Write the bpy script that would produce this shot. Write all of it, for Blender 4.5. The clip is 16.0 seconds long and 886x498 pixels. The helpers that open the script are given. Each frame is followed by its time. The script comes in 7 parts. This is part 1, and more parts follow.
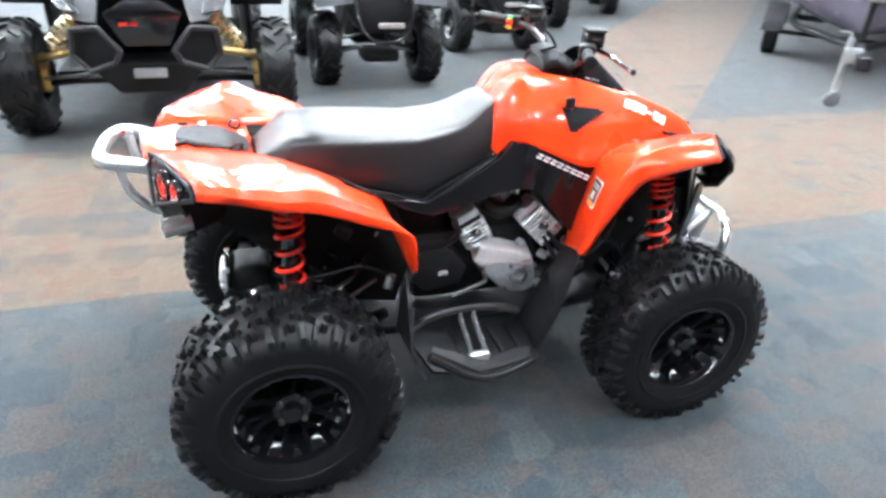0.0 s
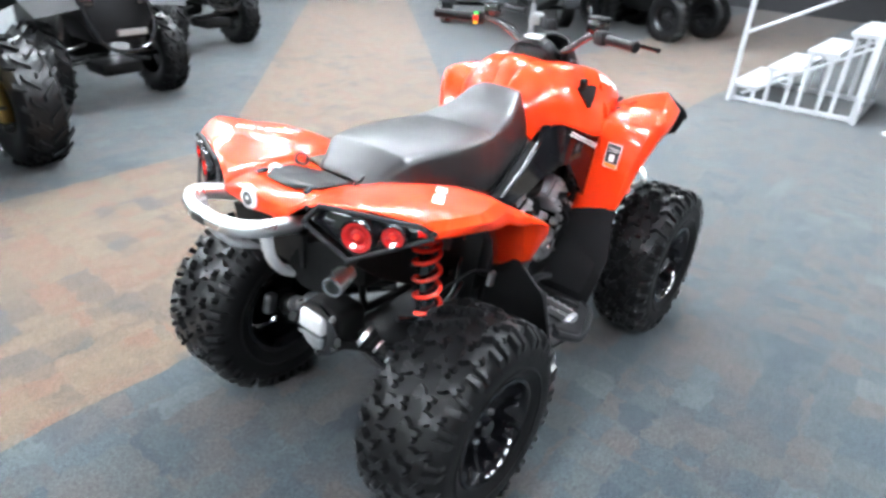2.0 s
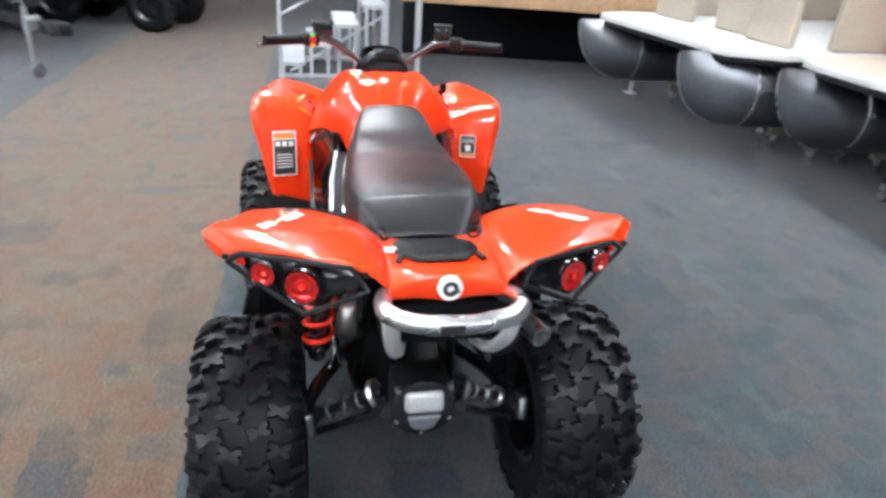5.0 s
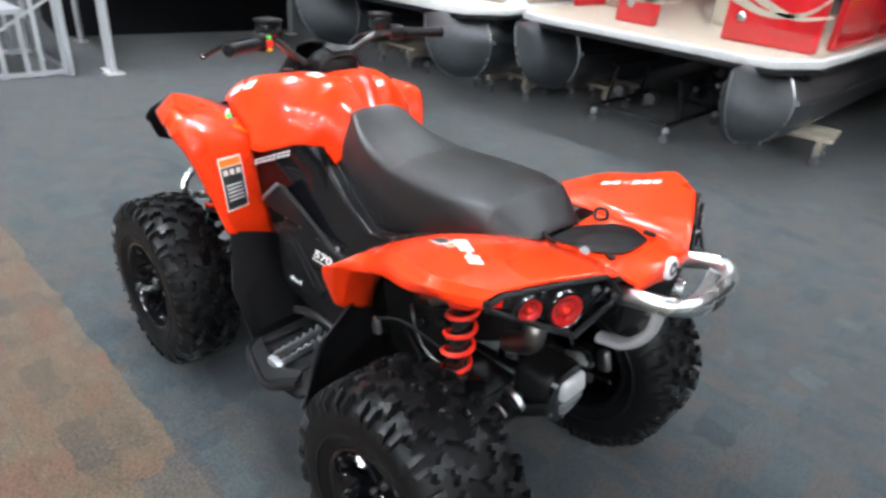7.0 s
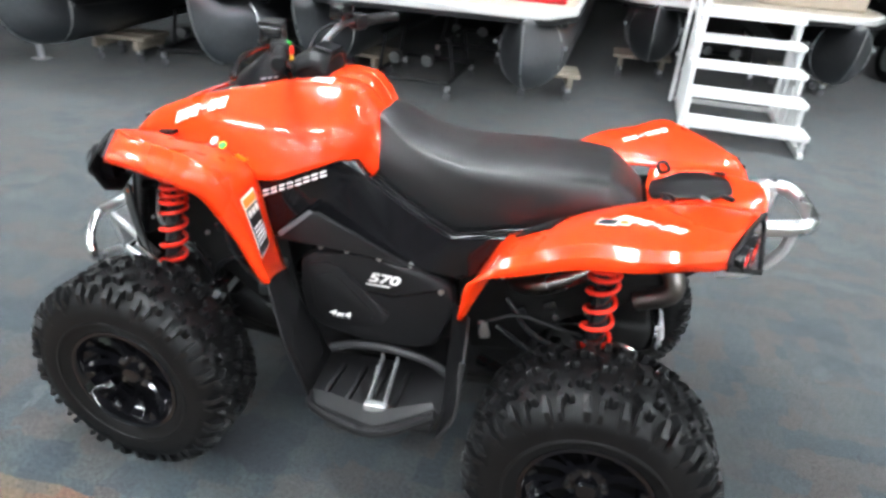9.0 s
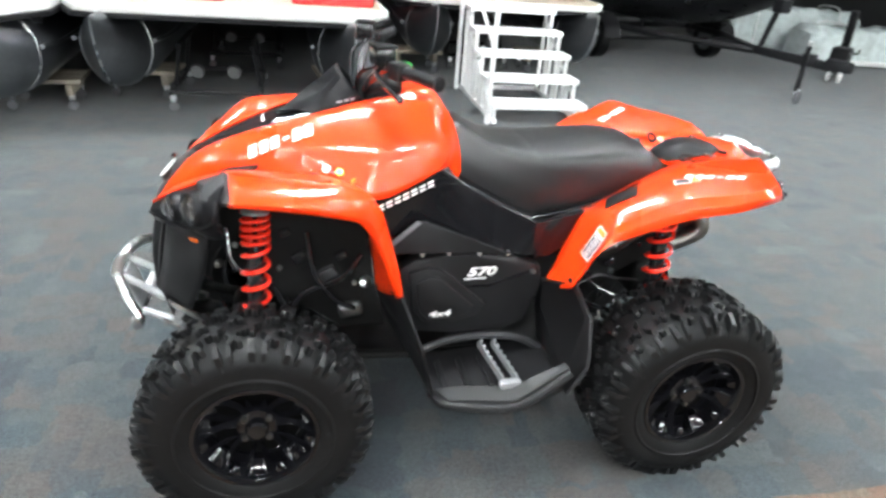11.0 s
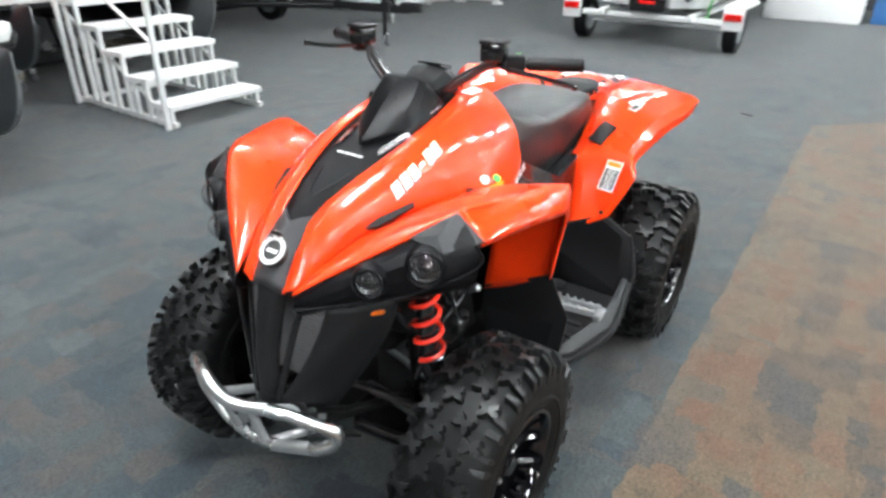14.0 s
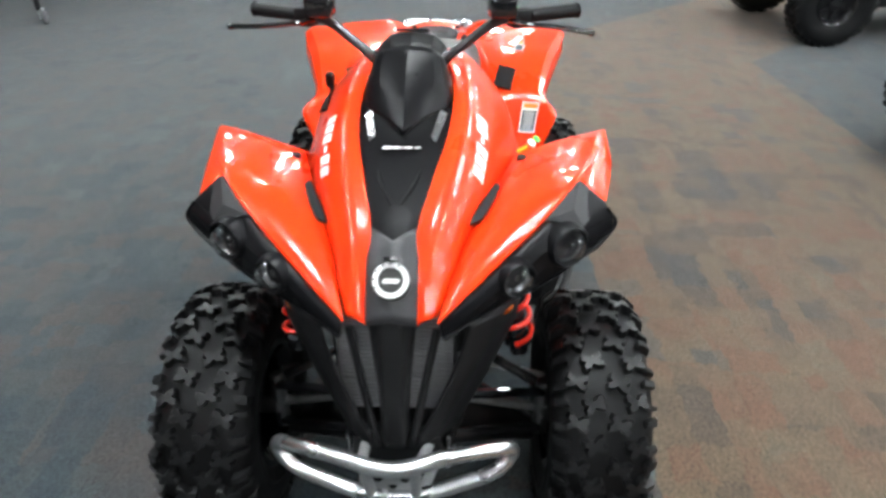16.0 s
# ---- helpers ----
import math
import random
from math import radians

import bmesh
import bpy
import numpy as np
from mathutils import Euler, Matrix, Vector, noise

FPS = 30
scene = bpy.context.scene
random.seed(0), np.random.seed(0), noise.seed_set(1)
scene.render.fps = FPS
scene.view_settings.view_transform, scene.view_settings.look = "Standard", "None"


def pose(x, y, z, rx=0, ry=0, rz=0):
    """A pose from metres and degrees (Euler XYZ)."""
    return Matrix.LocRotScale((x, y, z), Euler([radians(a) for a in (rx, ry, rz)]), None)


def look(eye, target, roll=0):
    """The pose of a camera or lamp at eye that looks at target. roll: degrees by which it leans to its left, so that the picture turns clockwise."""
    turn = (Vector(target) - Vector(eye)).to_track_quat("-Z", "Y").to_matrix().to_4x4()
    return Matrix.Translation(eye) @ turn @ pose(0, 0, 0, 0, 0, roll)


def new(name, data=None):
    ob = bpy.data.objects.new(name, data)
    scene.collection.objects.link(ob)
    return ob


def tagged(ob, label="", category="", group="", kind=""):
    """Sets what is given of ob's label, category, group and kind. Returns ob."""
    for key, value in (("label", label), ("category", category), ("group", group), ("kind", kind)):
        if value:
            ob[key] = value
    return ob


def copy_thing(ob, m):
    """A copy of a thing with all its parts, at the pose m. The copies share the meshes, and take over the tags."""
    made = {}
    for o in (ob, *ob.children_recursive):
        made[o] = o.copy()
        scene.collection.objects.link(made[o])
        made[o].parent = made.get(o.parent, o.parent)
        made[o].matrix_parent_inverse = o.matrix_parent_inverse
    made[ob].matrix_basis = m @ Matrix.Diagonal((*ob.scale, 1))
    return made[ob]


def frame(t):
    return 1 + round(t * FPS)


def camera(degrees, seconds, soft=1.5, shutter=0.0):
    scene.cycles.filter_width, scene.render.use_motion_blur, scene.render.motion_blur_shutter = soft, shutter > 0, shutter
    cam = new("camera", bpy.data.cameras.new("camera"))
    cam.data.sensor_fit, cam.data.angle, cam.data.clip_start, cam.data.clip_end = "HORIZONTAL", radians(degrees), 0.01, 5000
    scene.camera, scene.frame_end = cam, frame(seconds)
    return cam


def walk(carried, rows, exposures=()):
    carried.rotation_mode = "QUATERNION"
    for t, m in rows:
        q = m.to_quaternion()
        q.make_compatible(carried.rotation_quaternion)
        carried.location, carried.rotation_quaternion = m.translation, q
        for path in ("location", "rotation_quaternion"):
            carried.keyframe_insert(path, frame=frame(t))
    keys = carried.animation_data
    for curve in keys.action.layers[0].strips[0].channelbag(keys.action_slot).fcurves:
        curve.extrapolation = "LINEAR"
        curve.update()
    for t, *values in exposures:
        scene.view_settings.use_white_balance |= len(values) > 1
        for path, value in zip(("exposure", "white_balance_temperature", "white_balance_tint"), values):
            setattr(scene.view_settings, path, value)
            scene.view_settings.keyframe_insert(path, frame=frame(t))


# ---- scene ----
cam = camera(70.2, 16.0, 3.0, 0.45)

PATH = [
    (0, (-0.707, -1.891, 1.56), (-0.132, -0.229, 0.607), 3.3),
    (0.5, (-1.016, -1.8, 1.581), (-0.188, -0.255, 0.618), 3.4),
    (1, (-1.259, -1.626, 1.574), (-0.237, -0.202, 0.61), 3.7),
    (1.5, (-1.498, -1.43, 1.557), (-0.283, -0.153, 0.613), 4.3),
    (2, (-1.771, -1.215, 1.564), (-0.379, -0.134, 0.617), 3.4),
    (2.5, (-1.907, -1.007, 1.535), (-0.38, -0.117, 0.599), 1.6),
    (3, (-1.969, -0.74, 1.545), (-0.312, -0.113, 0.617), 1.1),
    (3.5, (-2.073, -0.505, 1.557), (-0.341, -0.143, 0.626), 1.5),
    (4, (-2.16, -0.257, 1.576), (-0.387, -0.155, 0.657), 3.4),
    (6.5, (-1.615, 1.025, 1.595), (-0.233, -0.074, 0.655), 3.9),
    (7, (-1.437, 1.252, 1.585), (-0.24, -0.049, 0.65), 5.0),
    (7.5, (-1.272, 1.5, 1.6), (-0.281, 0.036, 0.665), 5.3),
    (8, (-1.01, 1.603, 1.578), (-0.221, 0.018, 0.648), 5.3),
    (10.5, (0.229, 1.818, 1.534), (0.002, 0.074, 0.582), 3.9),
    (11, (0.515, 1.869, 1.541), (0.077, 0.137, 0.643), 4.6),
    (11.5, (0.775, 1.735, 1.546), (0.151, 0.053, 0.665), 4.75),
    (12, (0.983, 1.623, 1.557), (0.157, 0.024, 0.684), 4.3),
    (12.5, (1.245, 1.533, 1.551), (0.216, 0.05, 0.681), 1.52),
    (13, (1.45, 1.413, 1.532), (0.248, 0.087, 0.639), 2.37),
    (13.5, (1.586, 1.209, 1.54), (0.235, 0.055, 0.631), 0.45),
    (14, (1.722, 1.012, 1.535), (0.243, 0.037, 0.613), 1.06),
    (14.5, (1.842, 0.79, 1.53), (0.226, 0.071, 0.597), 0.8),
    (15, (1.809, 0.567, 1.503), (0.127, 0.094, 0.529), -0.7),
    (15.5, (1.795, 0.355, 1.523), (0.086, 0.107, 0.514), 0.9),
    (16, (1.853, 0.138, 1.537), (0.15, 0.068, 0.489), -0.2),
]
EXPOSURES = [(0.0, 0.50, 6070, 10), (2.5, 0.42, 6070, 10), (4.0, -0.06, 6120, 10), (6.5, -0.60, 6220, 10), (8.0, -0.40, 6220, 10), (10.5, 0.04, 6470, 8), (12.0, -0.06, 6470, 8), (13.0, -0.34, 6470, 8), (14.0, -0.38, 6420, 8), (15.0, -0.40, 6420, 8), (16.0, -0.70, 6420, 8)]
walk(cam, [(t, look(e, g, r)) for t, e, g, r in PATH], EXPOSURES)

# ---- light ----
world = bpy.data.worlds.new("showroom")
scene.world = world
world.use_nodes = True
world.node_tree.nodes["Background"].inputs["Color"].default_value = (0.9, 0.95, 1.0, 1)
world.node_tree.nodes["Background"].inputs["Strength"].default_value = 0.05

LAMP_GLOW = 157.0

# ---- materials ----


def material(name, color, rough=0.5, metal=0.0, coat=0.0, tone=0.12, grain=40.0, bump=0.0, spots=6.0, glow=0.0, transmission=0.0, spec=0.5, coat_rough=0.06):
    """A node material: base colour varied at two scales, roughness varied, fine relief."""
    m = bpy.data.materials.new(name)
    m.use_nodes = True
    nt = m.node_tree
    b = nt.nodes["Principled BSDF"]
    tc = nt.nodes.new("ShaderNodeTexCoord")
    big = nt.nodes.new("ShaderNodeTexNoise")
    big.inputs["Scale"].default_value = spots
    big.inputs["Detail"].default_value = 4
    fine = nt.nodes.new("ShaderNodeTexNoise")
    fine.inputs["Scale"].default_value = grain
    fine.inputs["Detail"].default_value = 3
    for n in (big, fine):
        nt.links.new(tc.outputs["Object"], n.inputs["Vector"])
    add = nt.nodes.new("ShaderNodeMath")
    add.operation = "ADD"
    nt.links.new(big.outputs["Fac"], add.inputs[0])
    nt.links.new(fine.outputs["Fac"], add.inputs[1])
    ramp = nt.nodes.new("ShaderNodeMapRange")
    ramp.inputs["From Min"].default_value, ramp.inputs["From Max"].default_value = 0.6, 1.4
    ramp.inputs["To Min"].default_value, ramp.inputs["To Max"].default_value = 1 - tone, 1 + tone
    nt.links.new(add.outputs[0], ramp.inputs["Value"])
    mul = nt.nodes.new("ShaderNodeVectorMath")
    mul.operation = "SCALE"
    mul.inputs[0].default_value = color
    nt.links.new(ramp.outputs[0], mul.inputs["Scale"])
    nt.links.new(mul.outputs[0], b.inputs["Base Color"])
    rr = nt.nodes.new("ShaderNodeMapRange")
    rr.inputs["From Min"].default_value, rr.inputs["From Max"].default_value = 0.3, 0.7
    rr.inputs["To Min"].default_value, rr.inputs["To Max"].default_value = rough * 0.85, min(1.0, rough * 1.15)
    nt.links.new(big.outputs["Fac"], rr.inputs["Value"])
    nt.links.new(rr.outputs[0], b.inputs["Roughness"])
    b.inputs["Metallic"].default_value = metal
    b.inputs["Coat Weight"].default_value = coat
    b.inputs["Coat Roughness"].default_value = coat_rough
    b.inputs["Transmission Weight"].default_value = transmission
    b.inputs["Specular IOR Level"].default_value = spec
    if glow:
        b.inputs["Emission Color"].default_value = (0.95, 0.99, 1.0, 1)
        b.inputs["Emission Strength"].default_value = glow
    if bump:
        bp = nt.nodes.new("ShaderNodeBump")
        bp.inputs["Strength"].default_value = bump
        bp.inputs["Distance"].default_value = 0.002
        nt.links.new(fine.outputs["Fac"], bp.inputs["Height"])
        nt.links.new(bp.outputs[0], b.inputs["Normal"])
    return m


ORANGE = material("orange_red_plastic", (0.95, 0.045, 0.005), 0.30, coat=0.6, tone=0.03, spots=3, coat_rough=0.06, spec=0.2)
BLACK = material("black_plastic", (0.010, 0.010, 0.011), 0.45, tone=0.2, grain=300, bump=0.15, spec=0.2)
GLOSS = material("gloss_black", (0.009, 0.009, 0.010), 0.16, coat=0.5, tone=0.2)
PANELBLACK = material("side_panel_black", (0.006, 0.006, 0.007), 0.10, tone=0.2, spec=0.34)
GREYD = material("dark_grey_plastic", (0.030, 0.030, 0.032), 0.4, tone=0.15, grain=200, bump=0.1, spec=0.35)
PODBLACK = material("lamp_pod_black", (0.006, 0.006, 0.007), 0.36, tone=0.2, grain=200, bump=0.08, spec=0.13)
SATIN = material("satin_black", (0.006, 0.006, 0.007), 0.32, tone=0.2, spec=0.20)
COWLBLACK = material("cowl_satin_black", (0.006, 0.006, 0.007), 0.30, tone=0.2, spec=0.13)
STRIPBLACK = material("hood_strip_black", (0.006, 0.006, 0.007), 0.42, tone=0.2, grain=200, bump=0.05, spec=0.10)
WHEELBLACK = material("wheel_gloss_black", (0.004, 0.004, 0.005), 0.06, tone=0.2, spec=0.5)
SCUFFED = material("scuffed_grey_plastic", (0.016, 0.016, 0.017), 0.42, spec=0.28, tone=0.18, grain=120, bump=0.1)
# Near-black for inner parts: their own dark finish and the shade in one colour.
SHADOW = material("chassis_and_shade", (0.007, 0.007, 0.007), 0.5, tone=0.3, grain=30, spec=0.15)
GREYP = material("grey_plastic", (0.12, 0.12, 0.13), 0.45, tone=0.15, grain=200, bump=0.1)
RUBBER = material("tyre_rubber", (0.0075, 0.0077, 0.0083), 0.36, tone=0.3, grain=60, bump=0.2, spots=12, spec=0.30)
SIDEWALL = material("tyre_sidewall", (0.0058, 0.0058, 0.0062), 0.46, tone=0.3, grain=60, bump=0.2, spots=12, spec=0.16)
FINGREY = material("radiator_fin_grey", (0.30, 0.30, 0.31), 0.4, metal=0.4, tone=0.2)
DISCBLACK = material("hidden_disc_black", (0.003, 0.003, 0.003), 0.7, tone=0.3, spec=0.05)
VINYL = material("seat_vinyl", (0.012, 0.012, 0.013), 0.35, tone=0.12, grain=500, bump=0.2, spec=0.5)
ALU = material("brushed_aluminium", (0.78, 0.79, 0.80), 0.28, metal=1.0, tone=0.1, grain=120, bump=0.1)
WHITEALU = material("bright_cast_aluminium", (0.62, 0.62, 0.63), 0.42, metal=0.55, tone=0.12, grain=90, bump=0.2)
CAST = material("cast_aluminium", (0.42, 0.43, 0.44), 0.36, metal=0.65, tone=0.2, grain=80, bump=0.4)
STEEL = material("dark_steel", (0.22, 0.22, 0.22), 0.35, metal=1.0, tone=0.25, grain=60)
BARMETAL = material("dark_chromed_bar", (0.10, 0.10, 0.105), 0.22, metal=0.6, tone=0.15)
SPRING = material("red_spring_paint", (0.80, 0.03, 0.015), 0.25, coat=0.5, tone=0.06)
REDLENS = material("red_lens", (0.70, 0.010, 0.008), 0.10, coat=1.0, tone=0.5, grain=110, bump=1.0, spots=45)
REDBOWL = material("red_reflector", (0.50, 0.008, 0.008), 0.12, metal=0.35, coat=1.0, tone=0.3, grain=160, bump=0.4, spots=60)
CHROME = material("chrome_reflector", (0.70, 0.70, 0.72), 0.10, metal=1.0, tone=0.3, grain=150, bump=0.4, spots=60)
AMBER = material("amber_lens", (0.55, 0.10, 0.008), 0.1, coat=1.0)
CLEAR = material("lamp_lens", (0.10, 0.10, 0.11), 0.07, metal=0.9, coat=1.0, tone=0.5, grain=130, bump=1.0, spots=60)
NOSEGREY = material("nose_grey_plastic", (0.035, 0.035, 0.038), 0.36, tone=0.15, grain=200, bump=0.06, spec=0.4)
GLASS = material("lamp_glass", (0.92, 0.93, 0.94), 0.02, tone=0.02, transmission=1.0)
WHITE = material("white_print", (0.85, 0.85, 0.85), 0.4, tone=0.03)
PRINTBLACK = material("black_print", (0.02, 0.02, 0.02), 0.4)
PRINTORANGE = material("orange_print", (0.85, 0.25, 0.02), 0.4)
GREEN = material("green_tag", (0.05, 0.6, 0.08), 0.35)
YELLOW = material("yellow_tag", (0.85, 0.5, 0.03), 0.4)
GOLD = material("gold_anodised", (0.75, 0.55, 0.22), 0.3, metal=1.0, tone=0.1)
PIPE = material("heat_tinted_pipe", (0.20, 0.18, 0.17), 0.3, metal=1.0, tone=0.3)


def carpet(name):
    """Patchwork carpet: blue-grey field with a rust-brown band and a slanting branch, cut by plan lines."""
    m = bpy.data.materials.new(name)
    m.use_nodes = True
    nt = m.node_tree
    b = nt.nodes["Principled BSDF"]
    b.inputs["Roughness"].default_value = 0.95
    b.inputs["Specular IOR Level"].default_value = 0.12
    b.inputs["Sheen Weight"].default_value = 0.22
    geo = nt.nodes.new("ShaderNodeNewGeometry")
    pos = geo.outputs["Position"]

    def noise_at(scale, detail=3, stretch=None, offset=0.0):
        mp = nt.nodes.new("ShaderNodeMapping")
        mp.inputs["Scale"].default_value = stretch or (1, 1, 1)
        mp.inputs["Location"].default_value = (offset, offset * 0.7, 0)
        nt.links.new(pos, mp.inputs["Vector"])
        n = nt.nodes.new("ShaderNodeTexNoise")
        n.inputs["Scale"].default_value = scale
        n.inputs["Detail"].default_value = detail
        nt.links.new(mp.outputs[0], n.inputs["Vector"])
        return n.outputs["Fac"]

    def patches(w, h, offset):
        mp = nt.nodes.new("ShaderNodeMapping")
        mp.inputs["Location"].default_value = (offset, offset * 1.3, 0)
        # yarn edges wander, so the patches are not cut clean
        wander = nt.nodes.new("ShaderNodeTexNoise")
        wander.inputs["Scale"].default_value = 14.0
        wander.inputs["Detail"].default_value = 5.0
        nt.links.new(pos, wander.inputs["Vector"])
        shift = nt.nodes.new("ShaderNodeVectorMath")
        shift.operation = "MULTIPLY_ADD"
        shift.inputs[1].default_value = (0.11, 0.11, 0.0)
        nt.links.new(wander.outputs["Color"], shift.inputs[0])
        nt.links.new(pos, shift.inputs[2])
        nt.links.new(shift.outputs[0], mp.inputs["Vector"])
        k = nt.nodes.new("ShaderNodeTexBrick")
        k.inputs["Color1"].default_value = (0, 0, 0, 1)
        k.inputs["Color2"].default_value = (1, 1, 1, 1)
        k.inputs["Mortar Size"].default_value = 0.0
        k.inputs["Scale"].default_value = 1.0
        k.inputs["Brick Width"].default_value = w
        k.inputs["Row Height"].default_value = h
        k.offset, k.squash = 0.37, 1.0
        nt.links.new(mp.outputs[0], k.inputs["Vector"])
        return k.outputs["Color"]

    def mix(a, c, fac, blend="MIX"):
        x = nt.nodes.new("ShaderNodeMix")
        x.data_type = "RGBA"
        x.blend_type = blend
        for sock, v in ((x.inputs[0], fac), (x.inputs[6], a), (x.inputs[7], c)):
            if isinstance(v, (tuple, float, int)):
                sock.default_value = v
            else:
                nt.links.new(v, sock)
        return x.outputs[2]

    def ramp(fac, stops):
        r = nt.nodes.new("ShaderNodeValToRGB")
        while len(r.color_ramp.elements) < len(stops):
            r.color_ramp.elements.new(0.5)
        for el, (p, c) in zip(r.color_ramp.elements, stops):
            el.position, el.color = p, (*c, 1)
        nt.links.new(fac, r.inputs[0])
        return r.outputs[0]

    def field(stops, offset):
        p1, p2 = patches(0.34, 0.105, offset), patches(0.13, 0.29, offset + 3.1)
        p3 = patches(0.92, 0.42, offset + 6.3)
        n = noise_at(3.0, 7, None, offset)
        tone = mix(mix(mix(p1, p2, 0.5), p3, 0.25), n, 0.32)
        return ramp(tone, stops)

    blue = field(((0.20, (0.020, 0.024, 0.031)), (0.33, (0.025, 0.036, 0.043)), (0.43, (0.040, 0.047, 0.049)), (0.53, (0.050, 0.044, 0.042)), (0.62, (0.028, 0.038, 0.045)), (0.74, (0.050, 0.060, 0.062))), 0.0)
    brown = field(((0.20, (0.045, 0.041, 0.040)), (0.32, (0.067, 0.049, 0.036)), (0.44, (0.094, 0.068, 0.045)), (0.53, (0.098, 0.053, 0.035)), (0.63, (0.092, 0.071, 0.048)), (0.74, (0.058, 0.051, 0.047))), 11.0)

    sep = nt.nodes.new("ShaderNodeSeparateXYZ")
    nt.links.new(pos, sep.inputs[0])

    def math_node(op, a, c):
        x = nt.nodes.new("ShaderNodeMath")
        x.operation = op
        for sock, v in zip(x.inputs, (a, c)):
            if isinstance(v, (float, int)):
                sock.default_value = v
            else:
                nt.links.new(v, sock)
        return x.outputs[0]

    wob = math_node("MULTIPLY", math_node("SUBTRACT", noise_at(9, 2), 0.5), 0.05)
    X, Y = math_node("ADD", sep.outputs[0], wob), math_node("ADD", sep.outputs[1], wob)

    def between(v, lo, hi):
        return math_node("MULTIPLY", math_node("GREATER_THAN", v, lo), math_node("LESS_THAN", v, hi))

    band = between(Y, 0.71, 2.67)
    # branches that leave the band at a slant
    right = math_node("SUBTRACT", X, math_node("MULTIPLY", Y, 0.98))
    branch_r = math_node("MULTIPLY", between(right, -2.03, 0.5), math_node("GREATER_THAN", Y, 2.5))
    left = math_node("ADD", X, math_node("MULTIPLY", Y, 1.0))
    cut_l = math_node("GREATER_THAN", left, -3.85)
    branch_l = math_node("MULTIPLY", between(left, -3.85, -1.25), math_node("GREATER_THAN", Y, 2.5))
    mask = math_node("MAXIMUM", math_node("MULTIPLY", band, cut_l), math_node("MAXIMUM", branch_r, branch_l))
    base = mix(blue, brown, mask)
    blotch = noise_at(11, 6, (1, 1.6, 1), 4.0)
    base = mix(base, ramp(blotch, ((0.3, (0.84, 0.85, 0.87)), (0.5, (1.0, 1.0, 1.0)), (0.7, (1.16, 1.14, 1.12)))), 0.7, "MULTIPLY")
    streak = noise_at(38, 3, (1, 0.35, 1), 7.0)
    base = mix(base, ramp(streak, ((0.3, (0.86, 0.86, 0.86)), (0.7, (1.14, 1.14, 1.14)))), 0.5, "MULTIPLY")
    speck = noise_at(95, 5)
    base = mix(base, ramp(speck, ((0.3, (0.45, 0.45, 0.45)), (0.7, (1.55, 1.55, 1.55)))), 0.75, "MULTIPLY")
    nt.links.new(base, b.inputs["Base Color"])
    bp = nt.nodes.new("ShaderNodeBump")
    bp.inputs["Strength"].default_value = 0.5
    bp.inputs["Distance"].default_value = 0.004
    nt.links.new(noise_at(320, 2), bp.inputs["Height"])
    nt.links.new(bp.outputs[0], b.inputs["Normal"])
    return m


CARPET = carpet("patchwork_carpet")

# ---- mesh helpers ----


def finish(ob, smooth=35):
    me = ob.data
    if smooth:
        me.polygons.foreach_set("use_smooth", [True] * len(me.polygons))
        me.set_sharp_from_angle(angle=radians(smooth))
    return ob


def mesh_ob(name, bm, mat, smooth=35):
    bmesh.ops.recalc_face_normals(bm, faces=bm.faces)
    me = bpy.data.meshes.new(name)
    bm.to_mesh(me)
    bm.free()
    me.materials.append(mat)
    return finish(new(name, me), smooth)


def part(name, bm, mat, parent, label="", smooth=35):
    """One mesh object under a thing or under a part."""
    ob = mesh_ob(name, bm, mat, smooth)
    ob.parent = parent
    if label:
        ob["label"] = label
    return ob


def thing(name, label, category, m=None, group="", kind=""):
    ob = new(name)
    ob.empty_display_size = 0.1
    if m is not None:
        ob.matrix_basis = m
    return tagged(ob, label, category, group, kind)


def add_box(bm, size, m=None, bevel=0.0, segs=2):
    geo = bmesh.ops.create_cube(bm, size=1.0)
    vs = geo["verts"]
    bmesh.ops.scale(bm, vec=size, verts=vs)
    if bevel:
        es = list({e for v in vs for e in v.link_edges})
        r = bmesh.ops.bevel(bm, geom=es, offset=bevel, segments=segs, affect="EDGES", profile=0.5)
        vs = list({v for f in r["faces"] for v in f.verts} | {v for v in vs if v.is_valid})
    if m is not None:
        bmesh.ops.transform(bm, matrix=m, verts=vs)
    return bm


def box(size, m=None, bevel=0.0, segs=2):
    return add_box(bmesh.new(), size, m, bevel, segs)


def lathe(profile, segs=32, axis="y", m=None, bm=None, closed=False):
    """Turns (radius, along) pairs round the y axis (or z)."""
    bm = bm or bmesh.new()
    rings = []
    for k in range(segs):
        a = 2 * math.pi * k / segs
        c, s = math.cos(a), math.sin(a)
        ring = []
        for r, h in profile:
            v = Vector((r * c, h, r * s)) if axis == "y" else Vector((r * c, r * s, h))
            ring.append(bm.verts.new(m @ v if m is not None else v))
        rings.append(ring)
    n = len(profile)
    for k in range(segs):
        a, b = rings[k], rings[(k + 1) % segs]
        for i in range(n if closed else n - 1):
            j = (i + 1) % n
            bm.faces.new((a[i], a[j], b[j], b[i]))
    bmesh.ops.remove_doubles(bm, verts=bm.verts, dist=1e-6)
    return bm


def between_matrix(a, b):
    a, b = Vector(a), Vector(b)
    return Matrix.Translation(a) @ (b - a).to_track_quat("Z", "Y").to_matrix().to_4x4(), (b - a).length


def rod(a, b, r, segs=12, bm=None, r2=None):
    m, length = between_matrix(a, b)
    r2 = r if r2 is None else r2
    e = min(r, r2) * 0.25
    return lathe([(0, 0), (r - e, 0), (r, e), (r2, length - e), (r2 - e, length), (0, length)], segs, "z", m, bm)


